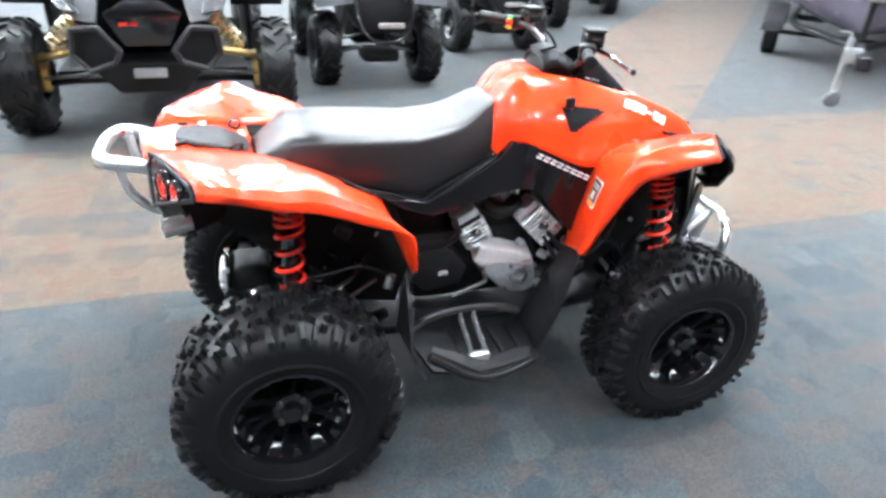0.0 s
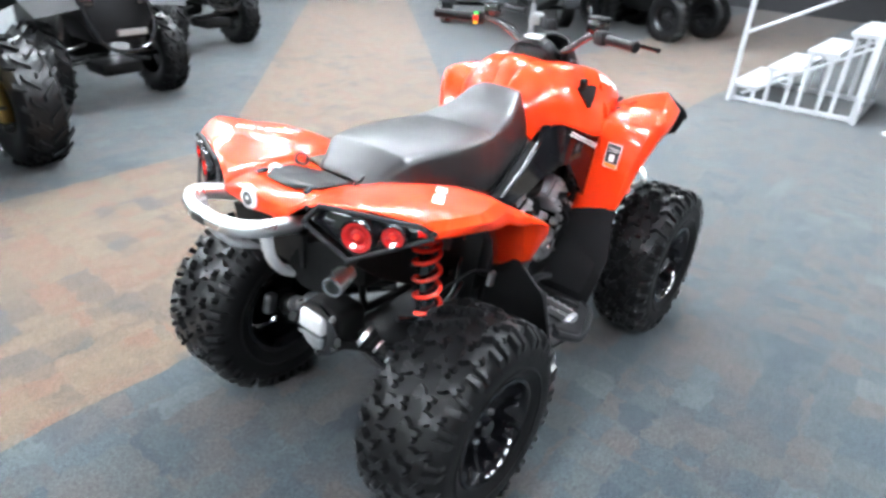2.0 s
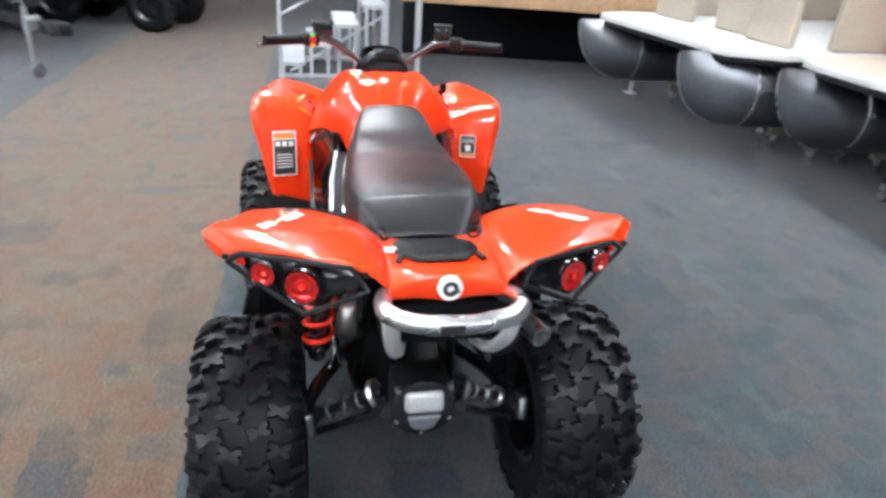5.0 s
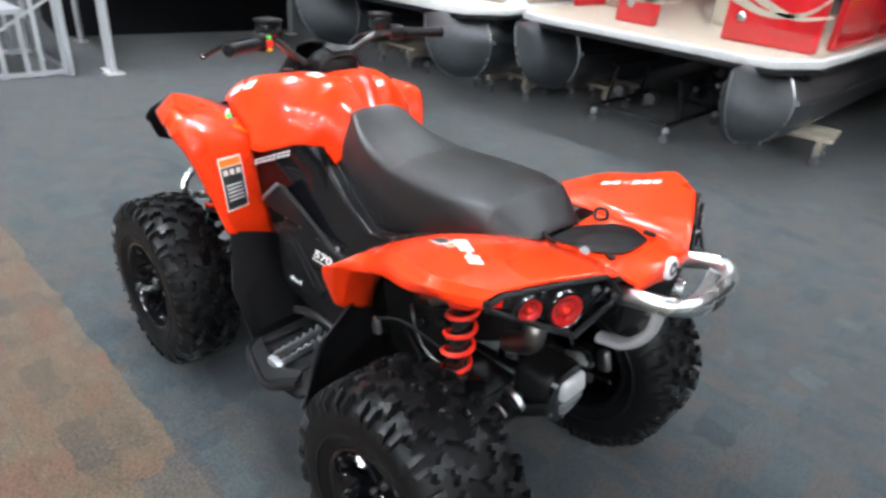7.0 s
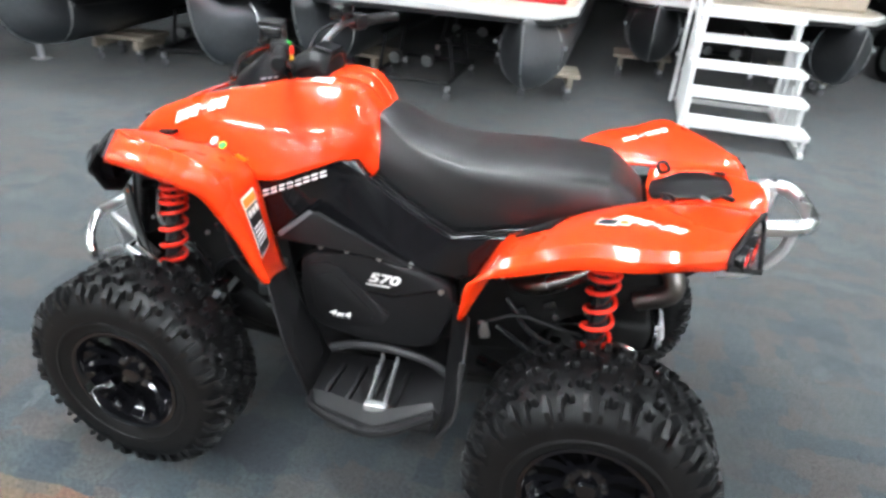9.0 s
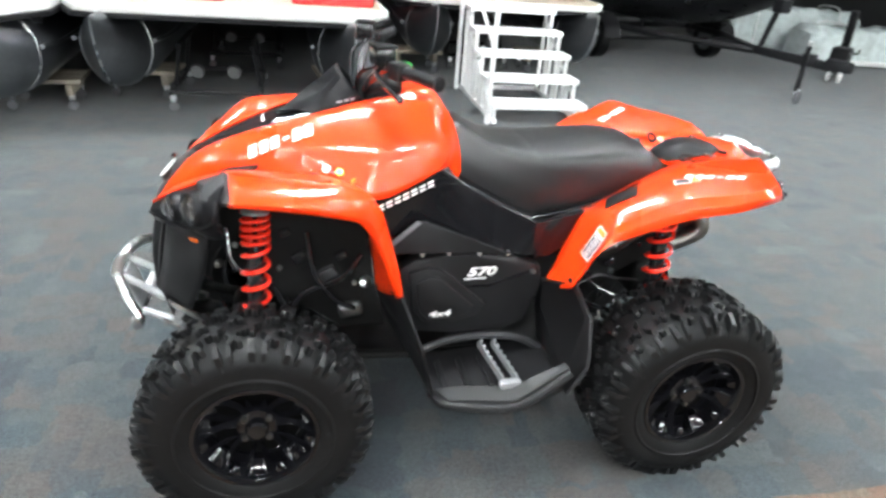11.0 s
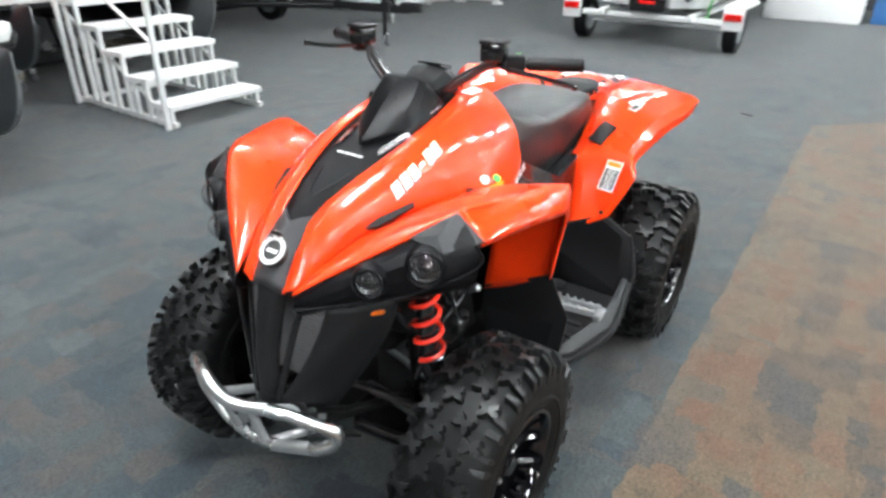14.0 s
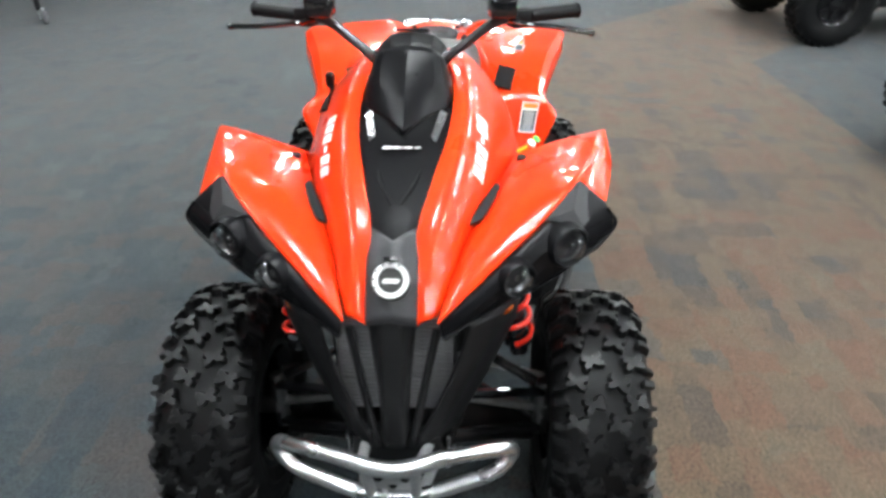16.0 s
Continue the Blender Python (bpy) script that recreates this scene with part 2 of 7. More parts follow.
def curve_points(pts, n=8, closed=False):
    """A smooth line through the points (Catmull-Rom)."""
    P = [Vector(p) for p in pts]
    if len(P) < 3:
        return P
    out = []
    count = len(P) if closed else len(P) - 1
    for i in range(count):
        if closed:
            p0, p1, p2, p3 = (P[(i + k) % len(P)] for k in (-1, 0, 1, 2))
        else:
            p1, p2 = P[i], P[i + 1]
            p0 = P[i - 1] if i else p1 * 2 - p2
            p3 = P[i + 2] if i + 2 < len(P) else p2 * 2 - p1
        for k in range(n):
            t = k / n
            out.append(0.5 * (2 * p1 + (p2 - p0) * t + (2 * p0 - 5 * p1 + 4 * p2 - p3) * t * t + (3 * p1 - p0 - 3 * p2 + p3) * t ** 3))
    if not closed:
        out.append(P[-1])
    return out


def tube(pts, r, segs=10, n=8, closed=False, bm=None, flat=1.0):
    bm = bm or bmesh.new()
    line = curve_points(pts, n, closed)
    rings, up = [], None
    for i, p in enumerate(line):
        a = line[i - 1] if (i or closed) else p
        b = line[(i + 1) % len(line)] if (i + 1 < len(line) or closed) else p
        d = (b - a).normalized()
        if up is None:
            up = Vector((0, 0, 1)) if abs(d.z) < 0.9 else Vector((1, 0, 0))
        side = d.cross(up).normalized()
        up = side.cross(d).normalized()
        rings.append([bm.verts.new(p + side * (math.cos(2 * math.pi * k / segs) * r) + up * (math.sin(2 * math.pi * k / segs) * r * flat)) for k in range(segs)])
    for i in range(len(rings) if closed else len(rings) - 1):
        a, b = rings[i], rings[(i + 1) % len(rings)]
        for k in range(segs):
            j = (k + 1) % segs
            bm.faces.new((a[k], a[j], b[j], b[k]))
    if not closed:
        bm.faces.new(rings[0][::-1])
        bm.faces.new(rings[-1])
    return bm


def grid_points(rows, nu=6, nv=6):
    """Smooth surface points through rows of control points."""
    across = [curve_points(r, nv) for r in rows]
    down = [curve_points([a[j] for a in across], nu) for j in range(len(across[0]))]
    return [[down[j][i] for j in range(len(down))] for i in range(len(down[0]))]


def sheet(rows, nu=6, nv=6, mirror=False, both=False, bm=None):
    bm = bm or bmesh.new()
    G = grid_points(rows, nu, nv)
    if both:
        G = [[Vector((p.x, -p.y, p.z)) for p in r[:0:-1]] + r for r in G]
    vs = [[bm.verts.new((p.x, -p.y if mirror else p.y, p.z)) for p in r] for r in G]
    for i in range(len(vs) - 1):
        for j in range(len(vs[0]) - 1):
            q = (vs[i][j], vs[i + 1][j], vs[i + 1][j + 1], vs[i][j + 1])
            bm.faces.new(q[::-1] if mirror else q)
    return bm


def panel(name, rows, mat, parent, thick=0.005, nu=6, nv=6, mirror=False, both=False, label="", up=True, smooth=40):
    """A moulded shell of real thickness."""
    bm = sheet(rows, nu, nv, mirror, both)
    bmesh.ops.remove_doubles(bm, verts=bm.verts, dist=1e-5)
    bmesh.ops.recalc_face_normals(bm, faces=bm.faces)
    total = sum((f.normal * f.calc_area() for f in bm.faces), Vector())
    want = Vector((0.25, -0.35 if mirror else 0.35, 1)) if not both else Vector((0.2, 0, 1))
    if (total.dot(want) < 0) == up:
        bmesh.ops.reverse_faces(bm, faces=bm.faces)
    me = bpy.data.meshes.new(name)
    bm.to_mesh(me)
    bm.free()
    me.materials.append(mat)
    ob = finish(new(name, me), smooth)
    ob.parent = parent
    so = ob.modifiers.new("thickness", "SOLIDIFY")
    so.thickness, so.offset = thick, -1
    if label:
        ob["label"] = label
    return ob


def slab(outline, depth, bm=None, bevel=0.0):
    """A plate from a flat outline of 3D points, pushed along the vector depth."""
    bm = bm or bmesh.new()
    depth = Vector(depth)
    a = [bm.verts.new(Vector(p)) for p in outline]
    b = [bm.verts.new(Vector(p) + depth) for p in outline]
    n = len(a)
    faces = [bm.faces.new(a), bm.faces.new(b[::-1])]
    for i in range(n):
        faces.append(bm.faces.new((a[i], b[i], b[(i + 1) % n], a[(i + 1) % n])))
    if bevel:
        es = list({e for f in faces for e in f.edges})
        bmesh.ops.bevel(bm, geom=es, offset=bevel, segments=2, affect="EDGES", profile=0.5)
    return bm


def side(s, pts, y):
    """Outline in the plane y from (x, z) pairs, or (x, z, y) where it leaves it."""
    return [(p[0], s * (p[2] if len(p) > 2 else y), p[1]) for p in pts]


def flat_text(body, size, m, shear=0.0, depth=0.0008, bold=0.0):
    cu = bpy.data.curves.new("lettering", "FONT")
    cu.body, cu.size, cu.shear, cu.extrude, cu.offset = body, size, shear, depth, bold
    cu.align_x, cu.align_y = "CENTER", "CENTER"
    tmp = bpy.data.objects.new("lettering", cu)
    me = bpy.data.meshes.new_from_object(tmp)
    bpy.data.objects.remove(tmp)
    bm = bmesh.new()
    bm.from_mesh(me)
    bpy.data.meshes.remove(me)
    bmesh.ops.transform(bm, matrix=m, verts=bm.verts)
    return bm


def axes(origin, x_dir, normal):
    """A frame with x along x_dir and z along normal."""
    z = Vector(normal).normalized()
    x = Vector(x_dir)
    x = (x - z * x.dot(z)).normalized()
    y = z.cross(x)
    m = Matrix((x, y, z)).transposed().to_4x4()
    m.translation = Vector(origin)
    return m


def bars(spec, m, depth=0.0012, bm=None):
    """Plain raised bars: (x, y, width, height, slant) in the plane of m."""
    bm = bm or bmesh.new()
    for x, y, w, h, k in spec:
        q = [(x - w / 2 - k * h / 2, y - h / 2), (x + w / 2 - k * h / 2, y - h / 2), (x + w / 2 + k * h / 2, y + h / 2), (x - w / 2 + k * h / 2, y + h / 2)]
        slab([m @ Vector((u, v, 0)) for u, v in q], m.to_3x3() @ Vector((0, 0, depth)), bm)
    return bm

# ---- showroom shell ----
WALLPAINT = material("wall_paint", (0.55, 0.55, 0.53), 0.8, tone=0.06, grain=90, bump=0.1, spots=1.5)
# On the south wall this dark tone carries the shade behind the boats.
DARKWALL = material("dark_wall_tone", (0.035, 0.035, 0.038), 0.7, tone=0.15, grain=60, spots=1.5)
GREENWALL = material("green_wall_paint", (0.34, 0.40, 0.32), 0.75, tone=0.08, spots=1.2)
CEILPAINT = material("ceiling_panel", (0.30, 0.30, 0.30), 0.85, tone=0.05, spots=2)
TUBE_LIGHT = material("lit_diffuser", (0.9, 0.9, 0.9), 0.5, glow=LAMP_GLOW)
WHITEMETAL = material("white_enamel", (0.8, 0.8, 0.8), 0.35, tone=0.04)

X0, X1, Y0, Y1, H = -15.0, 14.0, -13.0, 22.5, 4.6
tagged(mesh_ob("floor", box((X1 - X0, Y1 - Y0, 0.1), pose((X0 + X1) / 2, (Y0 + Y1) / 2, -0.05)), CARPET, 0), "patchwork carpet in blue-grey with rust-brown bands", "floor", kind="structure")
tagged(mesh_ob("ceiling", box((X1 - X0, Y1 - Y0, 0.1), pose((X0 + X1) / 2, (Y0 + Y1) / 2, H + 0.05)), CEILPAINT, 0), "grey showroom ceiling", "ceiling", kind="structure")
for nm, sz, ps, mt, lb in (
    ("wall_north", (X1 - X0, 0.2, H), ((X0 + X1) / 2, Y1 + 0.1, H / 2), WALLPAINT, "plain pale grey painted wall"),
    ("wall_south", (X1 - X0, 0.2, H), ((X0 + X1) / 2, Y0 - 0.1, H / 2), DARKWALL, "dark wall behind the boats, the shade put into its colour"),
    ("wall_east", (0.2, Y1 - Y0, H), (X1 + 0.1, (Y0 + Y1) / 2, H / 2), DARKWALL, "plain dark end wall"),
    ("wall_west", (0.2, Y1 - Y0, H), (X0 - 0.1, (Y0 + Y1) / 2, H / 2), GREENWALL, "green painted end wall"),
):
    tagged(mesh_ob(nm, box(sz, pose(*ps)), mt, 0), lb, "wall", kind="structure")

tagged(mesh_ob("baseboard", box((0.03, Y1 - Y0, 0.40), pose(X0 + 0.015, (Y0 + Y1) / 2, 0.20)), DARKWALL, 0), "dark skirting along the green wall", "baseboard", kind="structure")


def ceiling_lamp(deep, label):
    """Unseen fluorescent fitting; deep ones carry added side baffles that keep the light steep."""
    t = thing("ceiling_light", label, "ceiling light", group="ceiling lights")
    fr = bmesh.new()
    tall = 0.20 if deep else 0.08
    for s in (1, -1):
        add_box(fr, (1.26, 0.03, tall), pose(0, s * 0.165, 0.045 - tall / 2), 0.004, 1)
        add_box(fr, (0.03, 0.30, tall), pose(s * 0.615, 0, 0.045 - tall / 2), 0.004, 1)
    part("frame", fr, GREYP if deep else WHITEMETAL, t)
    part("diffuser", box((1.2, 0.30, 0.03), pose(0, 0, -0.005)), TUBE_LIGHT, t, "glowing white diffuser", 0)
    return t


AISLE = [(x, 0.0) for x in (-9.4, -4.2, 1.0, 6.2)] + [(x, 0.7) for x in (-9.4, 1.0, 6.2)] + [(-11.4 + 2.3 * i, -3.2) for i in range(8)]
# Lamps out of view; the far rows are added to brighten the north side.
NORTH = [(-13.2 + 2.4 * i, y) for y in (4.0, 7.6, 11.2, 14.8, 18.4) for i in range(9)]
for deep, label, spots_at in ((True, "fluorescent ceiling light in a deep grey baffle added to steepen its light", AISLE), (False, "unseen white fluorescent ceiling light, set to brighten the north side", NORTH)):
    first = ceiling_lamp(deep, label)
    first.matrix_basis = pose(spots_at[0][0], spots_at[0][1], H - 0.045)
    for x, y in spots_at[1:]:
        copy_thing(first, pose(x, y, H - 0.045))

# ---- the orange quad bike ----
from mathutils.bvhtree import BVHTree


def decal(name, spec, m, target, mat, parent, label="", lift=0.002, depth=0.0012):
    """Bars laid onto a curved panel: each corner drops along -z of m onto the target mesh."""
    me = target.data
    tree = BVHTree.FromPolygons([v.co for v in me.vertices], [p.vertices for p in me.polygons])
    n = m.to_3x3() @ Vector((0, 0, 1))
    bm = bmesh.new()

    def drop(u, v):
        p = m @ Vector((u, v, 0))
        hit = tree.ray_cast(p + n * 0.15, -n)[0]
        return (hit if hit is not None else p) + n * lift

    for x, y, w, h, k in spec:
        cols = max(1, round(w / 0.012))
        rws = max(1, round(h / 0.012))
        vs = []
        for j in range(rws + 1):
            vv = y - h / 2 + h * j / rws
            off = k * (vv - y)
            vs.append([drop(x - w / 2 + w * i / cols + off, vv) for i in range(cols + 1)])
        low = [[bm.verts.new(p) for p in r] for r in vs]
        top = [[bm.verts.new(p + n * depth) for p in r] for r in vs]
        for j in range(rws):
            for i in range(cols):
                bm.faces.new((top[j][i], top[j][i + 1], top[j + 1][i + 1], top[j + 1][i]))
        ring_t = top[0] + [r[-1] for r in top[1:]] + top[-1][-2::-1] + [r[0] for r in top[-2:0:-1]]
        ring_l = low[0] + [r[-1] for r in low[1:]] + low[-1][-2::-1] + [r[0] for r in low[-2:0:-1]]
        for i in range(len(ring_t)):
            j = (i + 1) % len(ring_t)
            bm.faces.new((ring_l[i], ring_l[j], ring_t[j], ring_t[i]))
    return part(name, bm, mat, parent, label)


def word_bars(n, length, height, slant=0.35, fill=0.82, thin=()):
    """A row of n plain slanted blocks; thin ones are dashes."""
    w = length / n
    return [(-length / 2 + w * (i + 0.5), 0, w * fill * (0.7 if i in thin else 1), height * (0.25 if i in thin else 1), slant) for i in range(n)]


def tyre_mesh(R, w):
    h = w / 2
    prof = [(0.158, -h * 0.80), (0.172, -h * 0.90), (0.205, -h * 0.985), (0.24, -h), (0.265, -h * 0.95), (R - 0.026, -h * 0.78), (R - 0.017, -h * 0.5), (R - 0.015, 0)]
    prof = prof + [(r, -y) for r, y in prof[-2::-1]]
    bm = lathe(prof, 56)
    # moulded rings on the sidewalls
    for s in (-1, 1):
        lathe([(0.197, s * h * 0.985), (0.2, s * h * 1.01), (0.205, s * h * 1.005), (0.208, s * h * 0.985)], 48, bm=bm)
    return bm


def tread_mesh(R, w, pitches=21):
    """Raised rubber knobs: staggered bow-tie blocks, paired shoulder lugs and ribs that run down the sidewall."""
    bm = bmesh.new()
    h = w / 2

    def base_r(y):
        u = abs(y) / h
        return R - 0.017 - 0.066 * max(0.0, u - 0.5) ** 2 - (0.06 * (u - 0.8) if u > 0.8 else 0)

    def knob(a, y, outline, turn, height=0.0205, shrink=0.86):
        """A block from an outline in (along the tread, across it), turned by an angle."""
        c, n = math.cos(turn), math.sin(turn)
        lo, mid, hi = [], [], []
        for p, q in outline:
            du, dy = p * c - q * n, p * n + q * c
            for k, rise, store in ((1.0, -0.005, lo), (0.95, height * 0.8, mid), (shrink, height, hi)):
                yy = max(-h * 1.0, min(h * 1.0, y + dy * k))
                aa = a + du * k / R
                r = base_r(yy) + rise
                store.append(bm.verts.new((r * math.cos(aa), yy, r * math.sin(aa))))
        m = len(lo)
        for i in range(m):
            j = (i + 1) % m
            bm.faces.new((lo[i], lo[j], mid[j], mid[i]))
            bm.faces.new((mid[i], mid[j], hi[j], hi[i]))
        bm.faces.new(hi)

    step = 2 * math.pi / pitches
    L = h * 0.20
    tie = [(-0.019, -L * 1.05), (-0.006, -L * 1.12), (0.0, -L * 0.72), (0.006, -L * 1.12), (0.019, -L * 1.05), (0.017, -L * 0.5), (0.008, 0), (0.017, L * 0.5), (0.019, L * 1.05), (0.006, L * 1.12), (0.0, L * 0.72), (-0.006, L * 1.12), (-0.019, L * 1.05), (-0.017, L * 0.5), (-0.008, 0), (-0.017, -L * 0.5)]
    lug = [(-0.011, -h * 0.12), (0.004, -h * 0.13), (0.008, -h * 0.05), (0.012, h * 0.14), (-0.007, h * 0.15), (-0.009, h * 0.02)]
    slim = [(-0.006, -h * 0.11), (0.006, -h * 0.12), (0.007, h * 0.13), (-0.006, h * 0.14)]
    chance = random.Random(7)
    for k in range(pitches):
        a = (k + chance.uniform(-0.05, 0.05)) * step
        for s in (-1, 1):
            b = a + (step / 2 if s > 0 else 0)
            flip = [(p, s * q) for p, q in tie]
            knob(b, s * h * 0.24, flip if s > 0 else flip[::-1], s * 0.30)
            knob(b + step * 0.52, s * h * 0.58, flip if s > 0 else flip[::-1], -s * 0.24, 0.0205)
            lg = [(p, s * q) for p, q in lug]
            knob(b + step * 0.05, s * h * 0.85, lg if s > 0 else lg[::-1], s * 0.10, 0.0215, 0.9)
            sm = [(p, s * q) for p, q in slim]
            knob(b + step * 0.40, s * h * 0.87, sm if s > 0 else sm[::-1], s * 0.05, 0.0190, 0.85)
            # ribs down the sidewall, long and short in turn
            for off, drop, thick in ((0.05, 0.046, 0.0028), (0.40, 0.026, 0.0024)):
                c = b + off * step
                lo, hi = [], []
                for da, r1, proud in ((-thick, R - 0.024, 0.93), (thick, R - 0.024, 0.93), (thick * 0.6, R - 0.024 - drop, 1.005), (-thick * 0.6, R - 0.024 - drop, 1.005)):
                    aa = c + da / R
                    lo.append(bm.verts.new((r1 * math.cos(aa), s * h * 0.80, r1 * math.sin(aa))))
                    hi.append(bm.verts.new((r1 * math.cos(aa), s * h * proud, r1 * math.sin(aa))))
                bm.faces.new(hi)
                for i in range(4):
                    j = (i + 1) % 4
                    bm.faces.new((lo[i], lo[j], hi[j], hi[i]))
    return bm


def rim_mesh(w):
    """Cast wheel: flanged barrel and stepped hub; the face looks towards +y."""
    h = w / 2
    f = h * 0.86
    bm = lathe([(0.150, -f), (0.168, -f), (0.160, -f + 0.012), (0.140, -f + 0.03), (0.138, f - 0.05), (0.158, f - 0.014), (0.168, f), (0.166, f + 0.004), (0.156, f + 0.004), (0.150, f - 0.006), (0.144, f - 0.030), (0.134, f - 0.060), (0.130, -f + 0.03), (0.146, -f + 0.006)], 48, closed=True)
    y0 = f - 0.045
    lathe([(0, y0 + 0.022), (0.024, y0 + 0.022), (0.030, y0 + 0.016), (0.032, y0), (0.052, y0 - 0.004), (0.058, y0 - 0.014), (0.056, y0 - 0.05), (0, y0 - 0.05)], 32, bm=bm)
    return bm


def spoke_mesh(w, k, spokes=7):
    """A split spoke with a ridge, and the cast pocket at the rim beside it."""
    y0 = w / 2 * 0.86 - 0.045
    bm = bmesh.new()
    a = 2 * math.pi * k / spokes

    def at(r, ang, y):
        return Vector((r * math.cos(ang), y, r * math.sin(ang)))

    for d in (-1, 1):
        # three-sided bar: keel at the back, ridge to the front
        stations = []
        for r, sp, y, hw, hh in ((0.044, 0.10, y0 - 0.006, 0.008, 0.010), (0.085, 0.14, y0 - 0.004, 0.006, 0.010), (0.120, 0.19, y0 + 0.010, 0.007, 0.012), (0.146, 0.225, y0 + 0.026, 0.010, 0.010)):
            ang = a + d * sp
            t = Vector((-math.sin(ang), 0, math.cos(ang)))
            c = at(r, ang, y)
            stations.append([c + t * hw + Vector((0, -hh, 0)), c + Vector((0, hh * 0.6, 0)) + t * d * hw * 0.4, c - t * hw + Vector((0, -hh, 0))])
        vs = [[bm.verts.new(p) for p in st] for st in stations]
        for p, q in zip(vs, vs[1:]):
            for i in range(3):
                j = (i + 1) % 3
                bm.faces.new((p[i], p[j], q[j], q[i]))
        bm.faces.new(vs[0])
        bm.faces.new(vs[-1])
    # wedge-shaped pocket floor between the pair, tilted to the light
    P = [at(0.148, a - 0.17, y0 + 0.030), at(0.148, a + 0.17, y0 + 0.030), at(0.118, a + 0.12, y0 - 0.004), at(0.118, a - 0.12, y0 - 0.004)]
    slab(P, (0, -0.012, 0), bm, 0.003)
    b = a + math.pi / spokes
    P = [at(0.149, b - 0.11, y0 + 0.034), at(0.149, b + 0.11, y0 + 0.034), at(0.128, b + 0.06, y0 + 0.022), at(0.128, b - 0.06, y0 + 0.022)]
    slab(P, (0, -0.020, 0), bm, 0.003)
    return bm


def nut_mesh(w, k):
    f = w / 2 * 0.86 - 0.045
    a = math.pi / 4 + k * math.pi / 2
    return lathe([(0, 0.012), (0.007, 0.012), (0.009, 0.008), (0.009, 0)], 6, "y", Matrix.Translation((0.045 * math.cos(a), f - 0.002, 0.045 * math.sin(a))))


def wheel(parent, x, y, z, R, w, flip, share):
    """One wheel as rim > tyre, tread, nuts."""
    key = (R, w)
    if key not in share:
        rim = part("wheel", rim_mesh(w), WHEELBLACK, parent, "gloss black cast wheel")
        part("tyre", tyre_mesh(R, w), SIDEWALL, rim, "knobbly black off-road tyre")
        t = part("tread", tread_mesh(R, w), RUBBER, rim, smooth=0)
        tagged(t, kind="stuff")
        b = w / 2 * 0.86 - 0.085
        # Near-black backing stands for the brakes and the shade behind the spokes.
        part("dark_backing_disc", lathe([(0, b), (0.126, b), (0.126, b - 0.012), (0, b - 0.012)], 28, "y"), DISCBLACK, rim)
        for k in range(7):
            part("spoke", spoke_mesh(w, k), WHEELBLACK, rim)
        for k in range(4):
            part("wheel_nut", nut_mesh(w, k), STEEL, rim)
        share[key] = rim
    else:
        rim = copy_thing(share[key], Matrix())
        rim.parent = parent
    rim.matrix_basis = pose(x, y, z, 0, 0, 180 if flip else 0) @ Matrix.Rotation(x * 1.7 + y, 4, "Y")
    return rim


def coil_shock(parent, top, bottom, r, turns, wire=0.0066, name="shock_absorber"):
    top, bottom = Vector(top), Vector(bottom)
    d = top - bottom
    body = bmesh.new()
    rod(bottom - d * 0.12, bottom + d * 0.60, r * 0.64, 16, body)
    rod(bottom + d * 0.5, top, r * 0.22, 12, body)
    m, L = between_matrix(bottom, top)
    lathe([(0, 0), (r * 0.95, 0), (r * 1.0, 0.01), (r * 0.8, 0.018), (0.0, 0.018)], 20, "z", m, body)
    s = part(name, body, GLOSS, parent, "black damper with a red coil spring")
    pts = []
    n = turns * 16
    for i in range(n + 1):
        u = i / n
        a = turns * 2 * math.pi * u
        v = 0.05 + 0.9 * (u * 1.45 if u < 0.45 else 0.6525 + (u - 0.45) * 0.6318)
        pts.append(m @ Vector((r * math.cos(a), r * math.sin(a), L * v)))
    part("coil_spring", tube(pts, wire, 8, 1), SPRING, s, "red painted coil spring")
    cap = bmesh.new()
    lathe([(0, L * 0.95), (r * 1.05, L * 0.95), (r * 1.05, L * 0.97), (r * 0.5, L * 1.03), (0, L * 1.03)], 20, "z", m, cap)
    part("spring_seat", cap, CAST, s)
    return s


quad = thing("quad_bike", "orange-red and black sport quad bike parked on patterned carpet", "quad bike", pose(0, 0, 0))

# wheels
shared = {}
for sx, sy in ((1, 1), (1, -1), (-1, 1), (-1, -1)):
    if sx > 0:
        wheel(quad, 0.6475, sy * 0.452, 0.308, 0.312, 0.225, sy < 0, shared)
    else:
        wheel(quad, -0.6475, sy * 0.445, 0.308, 0.312, 0.275, sy < 0, shared)

# centre body shell: nose, tank cover
NOSE = [
    [(0.915, 0.048, 0.785), (0.915, 0.062, 0.797), (0.911, 0.078, 0.802), (0.903, 0.088, 0.800)],
    [(0.862, 0.045, 0.865), (0.860, 0.072, 0.873), (0.853, 0.098, 0.860), (0.843, 0.112, 0.840)],
    [(0.793, 0.046, 0.935), (0.788, 0.085, 0.942), (0.772, 0.125, 0.920), (0.758, 0.140, 0.885)],
    [(0.700, 0.068, 0.985), (0.690, 0.108, 0.990), (0.670, 0.156, 0.960), (0.655, 0.182, 0.905)],
    [(0.570, 0.096, 1.035), (0.560, 0.136, 1.036), (0.545, 0.190, 0.988), (0.530, 0.220, 0.910)],
    [(0.430, 0.106, 1.076), (0.420, 0.148, 1.072), (0.405, 0.212, 1.000), (0.395, 0.268, 0.878)],
]
